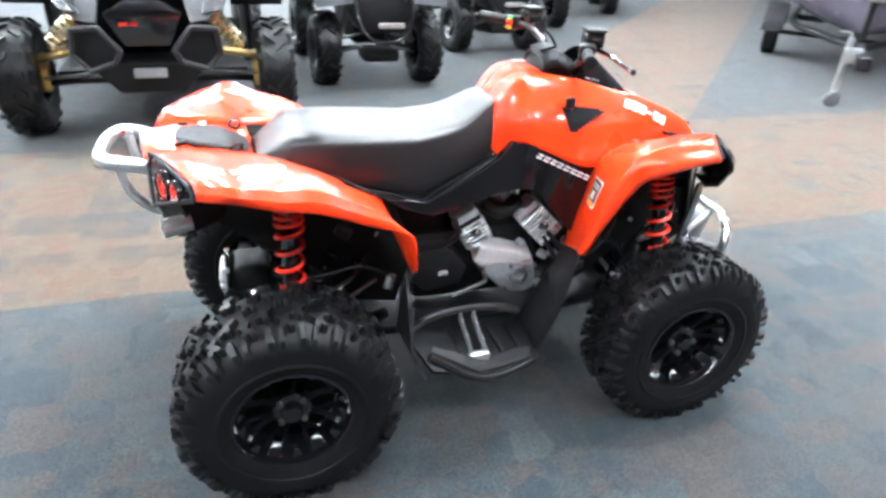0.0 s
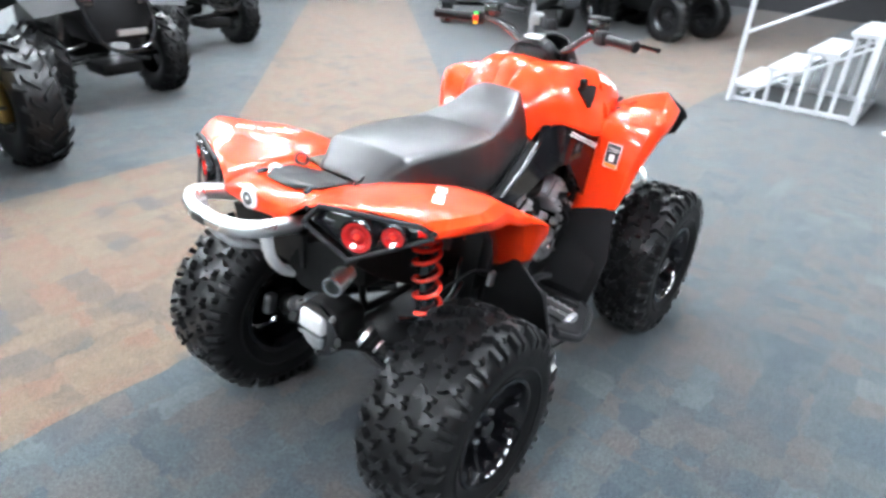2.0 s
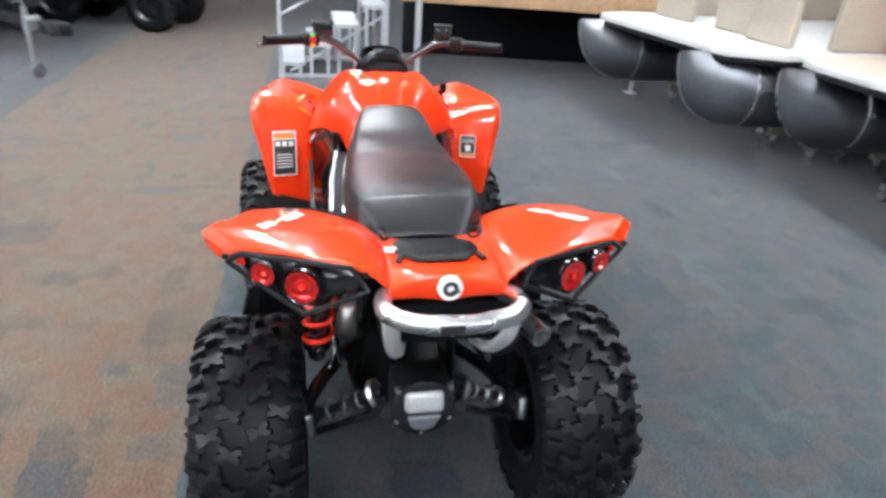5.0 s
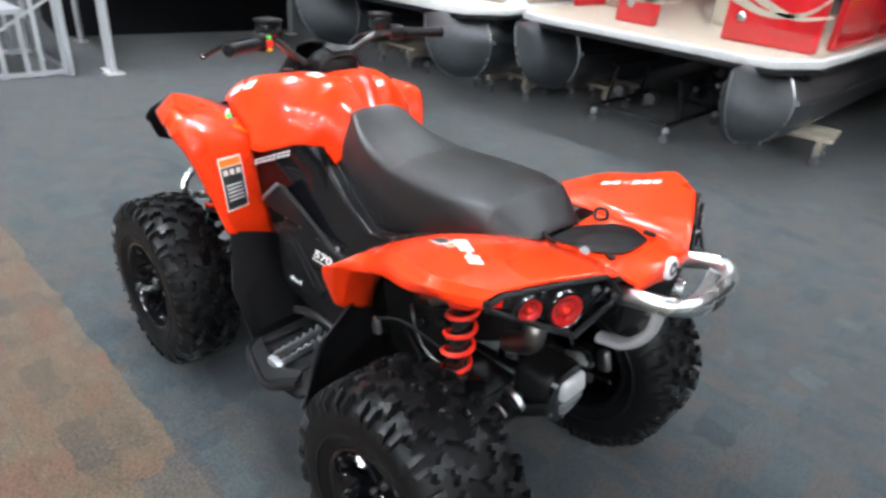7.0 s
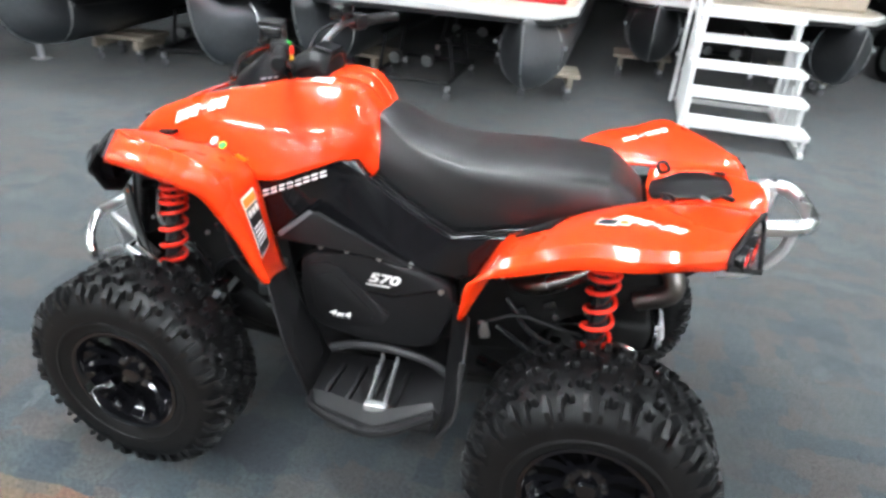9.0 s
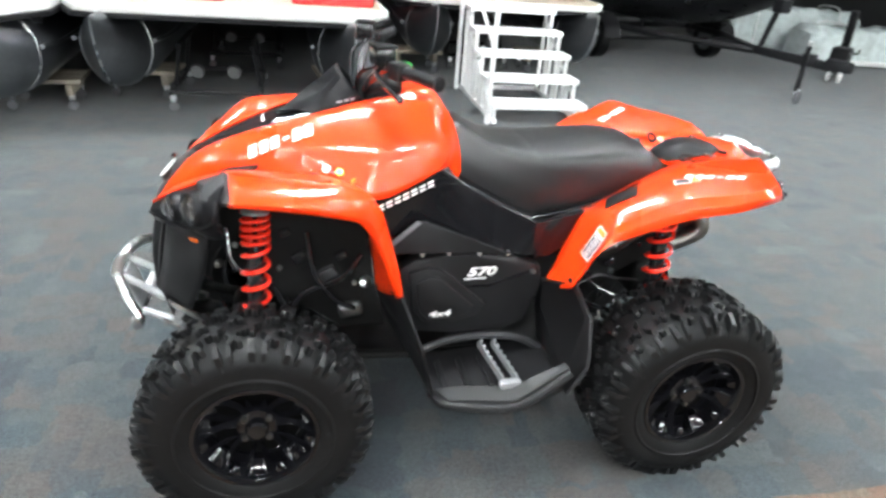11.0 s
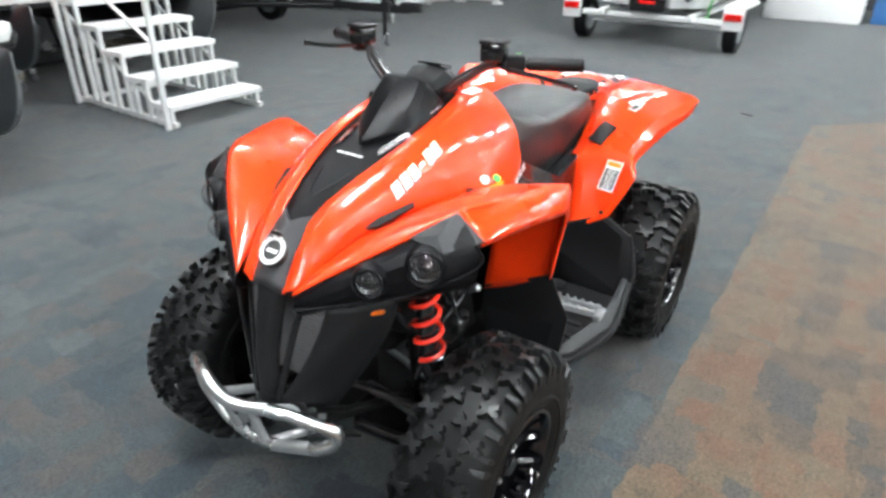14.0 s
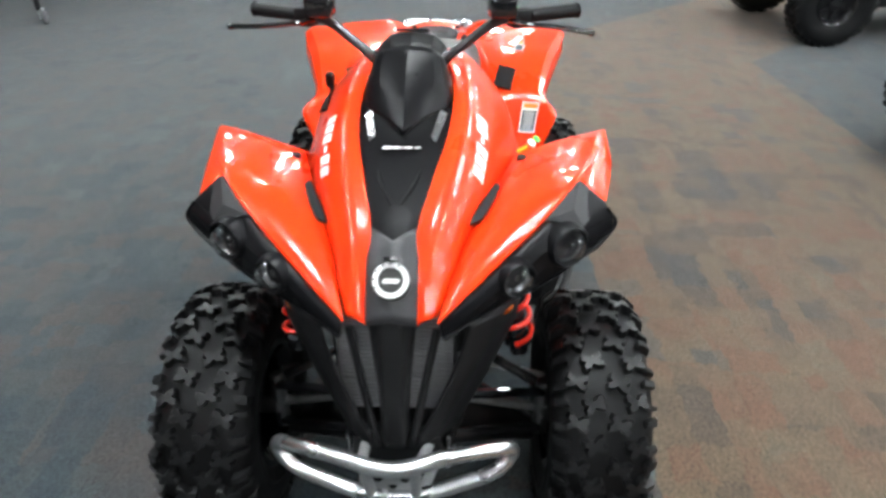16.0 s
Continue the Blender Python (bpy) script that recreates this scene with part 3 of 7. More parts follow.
TANK = [
    NOSE[-1],
    [(0.300, 0.092, 1.108), (0.290, 0.146, 1.096), (0.278, 0.232, 1.000), (0.295, 0.278, 0.876)],
    [(0.170, 0.060, 1.118), (0.165, 0.130, 1.105), (0.152, 0.212, 1.015), (0.190, 0.258, 0.916)],
    [(0.110, 0.040, 1.100), (0.105, 0.110, 1.085), (0.092, 0.172, 1.005), (0.118, 0.218, 0.940)],
    [(0.058, 0.030, 1.040), (0.058, 0.085, 1.028), (0.062, 0.140, 0.970), (0.085, 0.165, 0.915)],
    [(0.020, 0.030, 0.985), (0.020, 0.080, 0.975), (0.025, 0.120, 0.930), (0.055, 0.150, 0.880)],
]
bodies = {}
for s in (1, -1):
    bodies[s] = panel("tank_cover", NOSE[:-1] + TANK, ORANGE, quad, 0.005, 6, 6, s < 0, label="glossy orange-red tank cover")
TOP = [
    [(0.250, 0.0, 1.118), (0.250, 0.045, 1.118), (0.250, 0.086, 1.112)],
    [(0.170, 0.0, 1.125), (0.170, 0.035, 1.124), (0.170, 0.061, 1.116)],
    [(0.110, 0.0, 1.108), (0.110, 0.020, 1.106), (0.110, 0.041, 1.098)],
    [(0.058, 0.0, 1.045), (0.058, 0.015, 1.044), (0.058, 0.031, 1.038)],
    [(0.020, 0.0, 0.990), (0.020, 0.015, 0.989), (0.020, 0.031, 0.984)],
]
panel("tank_top", TOP, ORANGE, quad, 0.005, 6, 6, both=True)

# hood strip, nose keel
STRIP = [
    [(0.440, 0.0, 1.060), (0.440, 0.055, 1.064), (0.440, 0.110, 1.066)],
    [(0.560, 0.0, 1.030), (0.560, 0.040, 1.030), (0.568, 0.101, 1.026)],
    [(0.690, 0.0, 0.985), (0.690, 0.030, 0.984), (0.698, 0.072, 0.977)],
    [(0.790, 0.0, 0.940), (0.790, 0.025, 0.938), (0.792, 0.050, 0.928)],
    [(0.865, 0.0, 0.875), (0.864, 0.025, 0.872), (0.860, 0.048, 0.860)],
    [(0.918, 0.0, 0.795), (0.917, 0.025, 0.790), (0.910, 0.050, 0.780)],
]
panel("hood_strip", STRIP, STRIPBLACK, quad, 0.006, 5, 4, both=True, label="black hood strip between the orange panels")
for s in (1, -1):
    part("strip_ridge", tube([(0.655, s * 0.046, 0.992), (0.690, s * 0.036, 0.981), (0.725, s * 0.022, 0.968), (0.750, s * 0.008, 0.957)], 0.005, 8, 5), STRIPBLACK, quad)
NOSE = [
    [(0.826, 0.0, 0.921), (0.810, 0.024, 0.930), (0.792, 0.049, 0.934)],
    [(0.849, 0.0, 0.903), (0.845, 0.025, 0.900), (0.838, 0.050, 0.894)],
    [(0.872, 0.0, 0.879), (0.871, 0.025, 0.876), (0.867, 0.050, 0.865)],
    [(0.923, 0.0, 0.799), (0.922, 0.025, 0.794), (0.915, 0.052, 0.784)],
]
panel("nose_cap", NOSE, NOSEGREY, quad, 0.004, 5, 4, both=True, label="dark grey nose cap with a notched upper edge")
KEEL = [
    [(0.915, 0.0, 0.800), (0.914, 0.025, 0.795), (0.896, 0.048, 0.785)],
    [(0.945, 0.0, 0.700), (0.942, 0.022, 0.695), (0.915, 0.038, 0.690)],
    [(0.962, 0.0, 0.600), (0.958, 0.018, 0.598), (0.930, 0.030, 0.595)],
    [(0.962, 0.0, 0.500), (0.958, 0.020, 0.500), (0.930, 0.034, 0.500)],
]
panel("nose_keel", KEEL, BLACK, quad, 0.006, 5, 4, both=True)

# round badge on the nose: plain ring and bar
nb = axes((0.876, 0, 0.862), (0, 1, 0), (0.72, 0, 0.69))
badge = part("nose_badge", lathe([(0, 0.012), (0.034, 0.012), (0.037, 0.009), (0.038, 0), (0.038, -0.01)], 32, "z", nb), PRINTBLACK, quad, "round black and white badge")
ring = bmesh.new()
lathe([(0.0245, 0.013), (0.0345, 0.013), (0.0345, 0.0142), (0.0245, 0.0142)], 32, "z", nb, ring, True)
bars([(0.001, -0.002, 0.030, 0.0085, 0.3)], nb @ Matrix.Translation((0, 0, 0.0135)), 0.002, ring)
part("badge_print", ring, WHITE, badge)
for k in range(6):
    a = math.radians(62 + k * 29)
    part("badge_tooth", box((0.0042, 0.0042, 0.0012), nb @ Matrix.Translation((0.0315 * math.cos(a), 0.0315 * math.sin(a), 0.0146)) @ Matrix.Rotation(a + math.pi / 4, 4, "Z")), PRINTBLACK, badge)
part("badge_foot", box((0.010, 0.030, 0.012), pose(0.868, 0, 0.905, 0, 42, 0), 0.004), GLOSS, badge)

# windscreen cowl and instrument pod
COWL = [
    [(0.398, 0.0, 1.182), (0.394, 0.055, 1.174), (0.372, 0.079, 1.150), (0.333, 0.092, 1.103)],
    [(0.456, 0.0, 1.136), (0.440, 0.062, 1.126), (0.408, 0.090, 1.110), (0.368, 0.100, 1.090)],
    [(0.520, 0.0, 1.084), (0.486, 0.054, 1.086), (0.446, 0.092, 1.080), (0.405, 0.104, 1.076)],
    [(0.576, 0.0, 1.038), (0.522, 0.046, 1.056), (0.476, 0.086, 1.060), (0.432, 0.104, 1.064)],
]
cowl = panel("windscreen_cowl", COWL, COWLBLACK, quad, 0.005, 5, 2, both=True, label="satin black pointed cowl with facets", smooth=16)
for s in (1, -1):
    part("cowl_reflector", slab([(0.588, s * 0.072, 1.024), (0.576, s * 0.060, 1.031), (0.476, s * 0.078, 1.058), (0.484, s * 0.094, 1.049)], (0.001, 0, 0.0025)), ALU, cowl, "silver reflector strip")
for s in (1, -1):
    decal("cowl_mark", [(-0.014, 0, 0.016, 0.004, 0.3), (0.006, 0, 0.012, 0.004, 0.3), (0.022, 0, 0.010, 0.004, 0.3)], axes((0.385, s * 0.1, 1.100), (-s, 0, 0.25 * s), (0.40, s * 0.75, 0.52)), cowl, FINGREY, cowl)
POD = [
    [(0.340, 0.0, 1.150), (0.338, 0.045, 1.142), (0.322, 0.080, 1.112)],
    [(0.278, 0.0, 1.184), (0.274, 0.054, 1.176), (0.266, 0.086, 1.142)],
    [(0.215, 0.0, 1.170), (0.216, 0.052, 1.162), (0.222, 0.082, 1.126)],
]
pod = panel("instrument_pod", POD, BLACK, quad, 0.006, 2, 2, both=True, label="black faceted instrument pod", smooth=10)
part("pod_core", box((0.115, 0.14, 0.075), pose(0.275, 0, 1.115, 0, 10, 0), 0.02, 2), BLACK, pod)
part("display", box((0.055, 0.080, 0.006), pose(0.246, 0, 1.183, 0, -12, 0), 0.002, 1), SATIN, pod)

# front fenders with arch walls
DECK = [
    [(0.922, 0.088, 0.800), (0.921, 0.091, 0.803), (0.919, 0.095, 0.806), (0.916, 0.100, 0.806)],
    [(0.845, 0.112, 0.845), (0.846, 0.140, 0.865), (0.846, 0.170, 0.875), (0.845, 0.195, 0.872)],
    [(0.755, 0.142, 0.888), (0.758, 0.195, 0.915), (0.762, 0.250, 0.933), (0.760, 0.295, 0.938)],
    [(0.655, 0.182, 0.910), (0.660, 0.250, 0.950), (0.668, 0.320, 0.976), (0.680, 0.364, 0.986)],
    [(0.530, 0.222, 0.925), (0.540, 0.300, 0.962), (0.550, 0.365, 0.980), (0.555, 0.424, 0.988)],
    [(0.430, 0.255, 0.930), (0.425, 0.330, 0.958), (0.410, 0.405, 0.974), (0.395, 0.470, 0.984)],
]
WALL = [
    DECK[-1],
    [(0.350, 0.262, 0.880), (0.345, 0.335, 0.910), (0.338, 0.408, 0.930), (0.330, 0.472, 0.940)],
    [(0.320, 0.252, 0.740), (0.305, 0.325, 0.785), (0.293, 0.385, 0.790), (0.280, 0.440, 0.790)],
    [(0.295, 0.222, 0.562), (0.280, 0.300, 0.590), (0.262, 0.360, 0.620), (0.246, 0.412, 0.642)],
]
LIP = [
    [DECK[3][3], (0.682, 0.426, 0.932), (0.680, 0.426, 0.920)],
    [DECK[4][3], (0.560, 0.458, 0.936), (0.560, 0.458, 0.922)],
    [DECK[5][3], (0.424, 0.486, 0.930), (0.428, 0.486, 0.914)],
    [WALL[1][3], (0.352, 0.484, 0.905), (0.366, 0.482, 0.888)],
    [WALL[2][3], (0.300, 0.450, 0.778), (0.312, 0.448, 0.772)],
    [WALL[3][3], (0.256, 0.418, 0.641), (0.268, 0.416, 0.640)],
]
walls = {}
for s in (1, -1):
    f = panel("front_fender", DECK + WALL[1:], ORANGE, quad, 0.005, 6, 3, s < 0, smooth=22, label="orange-red front fender with a flared corner")
    walls[s] = f
    panel("fender_lip", LIP, ORANGE, f, 0.005, 6, 1, s < 0, smooth=20)
    slot = [(0.735, 0.140, 0.900), (0.700, 0.158, 0.918), (0.620, 0.196, 0.940), (0.628, 0.208, 0.936), (0.690, 0.184, 0.916), (0.722, 0.166, 0.905)]
    part("air_slot", slab([(x, s * y, z) for x, y, z in slot], (0.002, s * 0.004, 0.009)), BLACK, f)
    part("fender_bolt", lathe([(0, 0.01), (0.012, 0.009), (0.014, 0)], 14, "z", axes((0.475, s * 0.268, 0.938), (1, 0, 0), (0, 0, 1))), BLACK, f)

# headlight pods
HEAD = [
    [(0.921, 0.092, 0.797), (0.846, 0.196, 0.867), (0.762, 0.296, 0.933), (0.682, 0.366, 0.982)],
    [(0.930, 0.098, 0.775), (0.862, 0.200, 0.832), (0.790, 0.305, 0.888), (0.705, 0.425, 0.940)],
    [(0.915, 0.104, 0.750), (0.846, 0.200, 0.785), (0.782, 0.320, 0.820), (0.715, 0.440, 0.895)],
    [(0.880, 0.105, 0.735), (0.815, 0.195, 0.765), (0.745, 0.315, 0.785), (0.700, 0.420, 0.835)],
]
for s in (1, -1):
    hp = panel("headlight_pod", HEAD, PODBLACK, quad, 0.006, 2, 1, s < 0, smooth=12, label="black double headlight pod")
    part("pod_lip", tube([(x + 0.001, s * y, z - 0.003) for x, y, z in (HEAD[1][0], HEAD[2][1], HEAD[2][2], HEAD[2][3], HEAD[1][3])], 0.005, 8, 5, flat=0.6), PODBLACK, hp)
    wedge = bmesh.new()
    tip, inn, out, low, mid = (Vector((x, s * y, z)) for x, y, z in ((0.690, 0.366, 0.990), (0.766, 0.296, 0.940), (0.680, 0.430, 0.934), (0.752, 0.372, 0.918), (0.742, 0.352, 0.950)))
    vs = [wedge.verts.new(p) for p in (tip, inn, low, out, mid)]
    back = [wedge.verts.new(p + Vector((-0.016, 0, -0.012))) for p in (tip, inn, low, out)]
    for i in range(4):
        j = (i + 1) % 4
        wedge.faces.new((vs[i], vs[j], vs[4]))
        wedge.faces.new((vs[j], vs[i], back[i], back[j]))
    wedge.faces.new(back)
    part("pod_wedge", wedge, GREYD, hp, "dark grey faceted corner", 5)
    for c, r in (((0.762, 0.338, 0.884), 0.041), ((0.828, 0.236, 0.846), 0.035)):
        hm = axes((c[0] + 0.006, s * (c[1] + 0.003), c[2]), (0, 1, 0), (0.86, s * 0.42, 0.1))
        bez = part("lamp_bezel", lathe([(r * 0.86, -0.03), (r * 0.90, 0.011), (r * 0.99, 0.016), (r * 1.10, 0.010), (r * 1.20, -0.008), (r * 1.26, -0.04)], 28, "z", hm), PODBLACK, hp)
        part("reflector", lathe([(0, -0.016), (r * 0.30, -0.014), (r * 0.55, -0.006), (r * 0.82, 0.006)], 12, "z", hm), CHROME, bez, "faceted chrome bowl", 5)
        part("bulb_shield", lathe([(0, 0.004), (r * 0.24, 0.002), (r * 0.36, -0.004), (r * 0.34, -0.014)], 16, "z", hm), GLOSS, bez)
        dome = [(0.0, 0.036), (0.35, 0.033), (0.65, 0.025), (0.90, 0.012)]
        lens = part("lens", lathe([(r * u, h) for u, h in dome] + [(r * u * 0.97, h - 0.0025) for u, h in reversed(dome)], 24, "z", hm), GLASS, bez, "clear domed lens")
        lens.visible_shadow = False
    part("marker_light", box((0.036, 0.018, 0.015), pose(0.797, s * 0.226, 0.745, 0, 0, s * -40), 0.006), AMBER, hp, "amber marker light")

# radiator, shrouds
part("radiator", box((0.03, 0.25, 0.24), pose(0.840, 0, 0.66, 0, -8, 0), 0.004), STEEL, quad)
fin_mesh = box((0.006, 0.235, 0.004), pose(0, 0, 0, 0, 10, 0))
fin = part("radiator_fin", fin_mesh, FINGREY, quad, smooth=0)
for i in range(26):
    f = fin if i == 0 else new("radiator_fin", fin.data)
    f.parent = quad
    f.matrix_basis = pose(0.884 - i * 0.0014, 0, 0.545 + i * 0.0093)
SHROUD = [
    [(0.880, 0.150, 0.765), (0.835, 0.205, 0.768), (0.760, 0.265, 0.775)],
    [(0.898, 0.130, 0.690), (0.862, 0.180, 0.685), (0.775, 0.240, 0.680)],
    [(0.922, 0.092, 0.595), (0.892, 0.135, 0.585), (0.805, 0.190, 0.570)],
    [(0.955, 0.040, 0.495), (0.930, 0.075, 0.480), (0.850, 0.125, 0.455)],
]
INSHROUD = [
    [(0.898, 0.082, 0.765), (0.890, 0.096, 0.760)],
    [(0.918, 0.066, 0.690), (0.912, 0.080, 0.685)],
    [(0.938, 0.050, 0.600), (0.932, 0.062, 0.590)],
    [(0.958, 0.030, 0.500), (0.952, 0.042, 0.490)],
]
for s in (1, -1):
    panel("radiator_shroud", SHROUD, BLACK, quad, 0.006, 5, 5, s < 0)
    panel("grille_bar", INSHROUD, BLACK, quad, 0.008, 5, 4, s < 0)
BELLY = [
    [(0.945, 0.0, 0.505), (0.940, 0.05, 0.503), (0.920, 0.090, 0.495)],
    [(0.900, 0.0, 0.380), (0.895, 0.06, 0.380), (0.880, 0.110, 0.385)],
    [(0.780, 0.0, 0.300), (0.780, 0.09, 0.300), (0.780, 0.140, 0.310)],
]
panel("front_skid", BELLY, BLACK, quad, 0.006, 4, 4, both=True)

# front bumper
LOOP = [(1.063, 0.0, 0.560), (1.036, 0.12, 0.570), (0.996, 0.205, 0.546), (0.970, 0.238, 0.521), (0.966, 0.239, 0.496), (0.983, 0.208, 0.467), (0.998, 0.140, 0.444), (1.009, 0.070, 0.424)]
full = LOOP + [(1.012, 0.0, 0.419)] + [(x, -y, z) for x, y, z in LOOP[:0:-1]]
bumper = part("front_bumper", tube(full, 0.0155, 12, 6, True), ALU, quad, "bare aluminium tube front bumper")
plate = slab([(1.047, -0.055, 0.545), (1.047, 0.055, 0.545), (1.009, 0.045, 0.430), (1.009, -0.045, 0.430)], (-0.008, 0, 0.001), None, 0.002)
part("bumper_plate", plate, CAST, bumper)
holes = bmesh.new()
for y, z in ((-0.027, 0.492), (0.027, 0.492), (0.0, 0.458)):
    lathe([(0, 0.002), (0.009, 0.002), (0.0095, 0)], 16, "z", axes((1.046 - (0.545 - z) * 0.33, y, z), (0, 1, 0), (1, 0, 0.12)), holes)
# Dark discs stand in for the plate's holes, their shade in the colour.
part("bumper_hole_disc", holes, SHADOW, bumper)
for s in (1, -1):
    stay = bmesh.new()
    rod((1.042, s * 0.055, 0.545), (0.86, s * 0.075, 0.43), 0.012, 10, stay)
    rod((1.007, s * 0.06, 0.426), (0.84, s * 0.09, 0.37), 0.012, 10, stay)
    rod((1.049, s * 0.052, 0.560), (1.012, s * 0.046, 0.421), 0.011, 10, stay)
    part("bumper_stay", stay, CAST, bumper)

# seat
def seat_row(x, top, wide, bottom, low_y, lean=0.0):
    """Half a cross-section: crowned top, rolled edge, flat side, hem."""
    return [(x, 0, top), (x, wide * 0.62, top - 0.004), (x - 0.002, wide * 0.90, top - 0.012), (x - 0.004 + lean, wide, top - 0.034), (x - 0.004 + lean, (wide * 0.45 + low_y * 0.55) + 0.008, (top - 0.034 + bottom) / 2), (x + lean, low_y, bottom)]


SEAT = [
    seat_row(0.066, 1.046, 0.092, 0.892, 0.128, 0.004),
    seat_row(0.032, 1.036, 0.112, 0.874, 0.142),
    seat_row(-0.060, 0.988, 0.142, 0.826, 0.156),
    seat_row(-0.180, 0.968, 0.164, 0.766, 0.164),
    seat_row(-0.215, 0.967, 0.168, 0.766, 0.166),
    seat_row(-0.330, 0.972, 0.178, 0.800, 0.174),
    seat_row(-0.480, 0.979, 0.174, 0.838, 0.172),
    seat_row(-0.555, 0.976, 0.162, 0.858, 0.164),
    seat_row(-0.585, 0.966, 0.154, 0.866, 0.158),
]
tail_end = [seat_row(-0.650, 0.922, 0.120, 0.882, 0.126), seat_row(-0.668, 0.905, 0.106, 0.884, 0.110)]
panel("seat", SEAT + tail_end, VINYL, quad, 0.012, 6, 4, both=True, label="black vinyl seat with a raised front", smooth=60)
for s in (1, -1):
    part("seat_trim", tube([(x, s * (y + 0.004), z - 0.006) for x, y, z in (r[-1] for r in SEAT)], 0.009, 8, 5), GLOSS, quad)

# rear fender: two wings and the centre deck with badge
WING = [
    [(-0.228, 0.232, 0.545), (-0.250, 0.300, 0.580), (-0.264, 0.360, 0.612), (-0.260, 0.386, 0.634)],
    [(-0.262, 0.246, 0.645), (-0.287, 0.310, 0.670), (-0.294, 0.378, 0.690), (-0.270, 0.412, 0.690)],
    [(-0.300, 0.222, 0.730), (-0.318, 0.315, 0.745), (-0.324, 0.385, 0.762), (-0.284, 0.444, 0.766)],
    [(-0.332, 0.192, 0.788), (-0.348, 0.290, 0.812), (-0.346, 0.392, 0.818), (-0.312, 0.444, 0.792)],
    [(-0.400, 0.194, 0.824), (-0.400, 0.300, 0.855), (-0.402, 0.392, 0.848), (-0.398, 0.420, 0.806)],
    [(-0.520, 0.180, 0.885), (-0.520, 0.280, 0.916), (-0.530, 0.424, 0.920), (-0.535, 0.464, 0.876)],
    [(-0.640, 0.150, 0.922), (-0.630, 0.270, 0.944), (-0.638, 0.460, 0.946), (-0.648, 0.500, 0.912)],
    [(-0.750, 0.120, 0.935), (-0.738, 0.240, 0.953), (-0.724, 0.490, 0.973), (-0.738, 0.506, 0.938)],
    [(-0.860, 0.118, 0.942), (-0.835, 0.235, 0.962), (-0.776, 0.462, 0.970), (-0.790, 0.482, 0.937)],
    [(-0.955, 0.122, 0.928), (-0.922, 0.200, 0.968), (-0.828, 0.420, 0.962), (-0.822, 0.456, 0.934)],
]
wings = {}
for s in (1, -1):
    wings[s] = panel("rear_fender", WING, ORANGE, quad, 0.005, 5, 2, s < 0, smooth=18, label="orange-red swept rear fender")
    for x, y, z in ((-0.821, 0.455, 0.946), (-0.935, 0.170, 0.952), (-0.262, 0.360, 0.640), (-0.244, 0.275, 0.585)):
        part("fender_bolt", lathe([(0, 0.006), (0.006, 0.005), (0.008, 0)], 10, "z", axes((x - 0.004, s * y, z), (0, 1, 0), (-0.8, s * 0.4, 0.3) if x < -0.5 else (0.9, s * 0.2, 0.2))), BLACK, wings[s])
TAIL = [
    [(-0.680, 0.0, 0.900), (-0.680, 0.060, 0.902), (-0.690, 0.140, 0.925)],
    [(-0.780, 0.0, 0.926), (-0.780, 0.060, 0.927), (-0.770, 0.125, 0.936)],
    [(-0.895, 0.0, 0.945), (-0.894, 0.060, 0.944), (-0.880, 0.122, 0.941)],
    [(-0.960, 0.0, 0.955), (-0.958, 0.060, 0.950), (-0.950, 0.124, 0.929)],
    [(-0.972, 0.0, 0.933), (-0.970, 0.060, 0.931), (-0.960, 0.130, 0.914)],
    [(-0.966, 0.0, 0.898), (-0.964, 0.060, 0.905), (-0.954, 0.150, 0.898)],
]
tail = panel("tail_deck", TAIL, ORANGE, quad, 0.005, 5, 6, both=True)
PAD = [
    [(-0.684, 0.0, 0.9045), (-0.686, 0.034, 0.9060), (-0.692, 0.062, 0.9105)],
    [(-0.764, 0.0, 0.9255), (-0.765, 0.045, 0.9260), (-0.768, 0.094, 0.9372)],
    [(-0.826, 0.0, 0.9400), (-0.826, 0.045, 0.9400), (-0.826, 0.096, 0.9455)],
    [(-0.886, 0.0, 0.9510), (-0.885, 0.028, 0.9508), (-0.880, 0.056, 0.9500)],
]
panel("tail_pad", PAD, BLACK, tail, 0.003, 1, 1, both=True, label="black rubber pad")
for s in (1, -1):
    part("cargo_loop", tube([(-0.715, s * 0.100, 0.926), (-0.705, s * 0.112, 0.946), (-0.725, s * 0.126, 0.948), (-0.738, s * 0.112, 0.932)], 0.0045, 6, 5, True), BLACK, tail)
    part("cargo_clip", box((0.032, 0.014, 0.010), pose(-0.868, s * 0.090, 0.950, 0, -6, s * -25), 0.004), BLACK, tail)
part("tail_sticker", box((0.022, 0.032, 0.002), pose(-0.815, 0.104, 0.944, 4, -8, 8), 0.0005, 1), CAST, tail, "small silver sticker")
tb = axes((-0.973, 0, 0.933), (0, -1, 0), (-1, 0, 0.12))
rb = part("tail_badge", lathe([(0, 0.006), (0.025, 0.006), (0.027, 0.002), (0.027, -0.004)], 28, "z", tb), WHITE, tail, "round white and black badge")
rbp = bmesh.new()
lathe([(0.007, 0.0065), (0.017, 0.0065), (0.017, 0.0075), (0.007, 0.0075)], 24, "z", tb, rbp, True)
bars([(0.010, -0.006, 0.020, 0.007, 0.3)], tb @ Matrix.Translation((0, 0, 0.007)), 0.001, rbp)
part("badge_print", rbp, PRINTBLACK, rb)

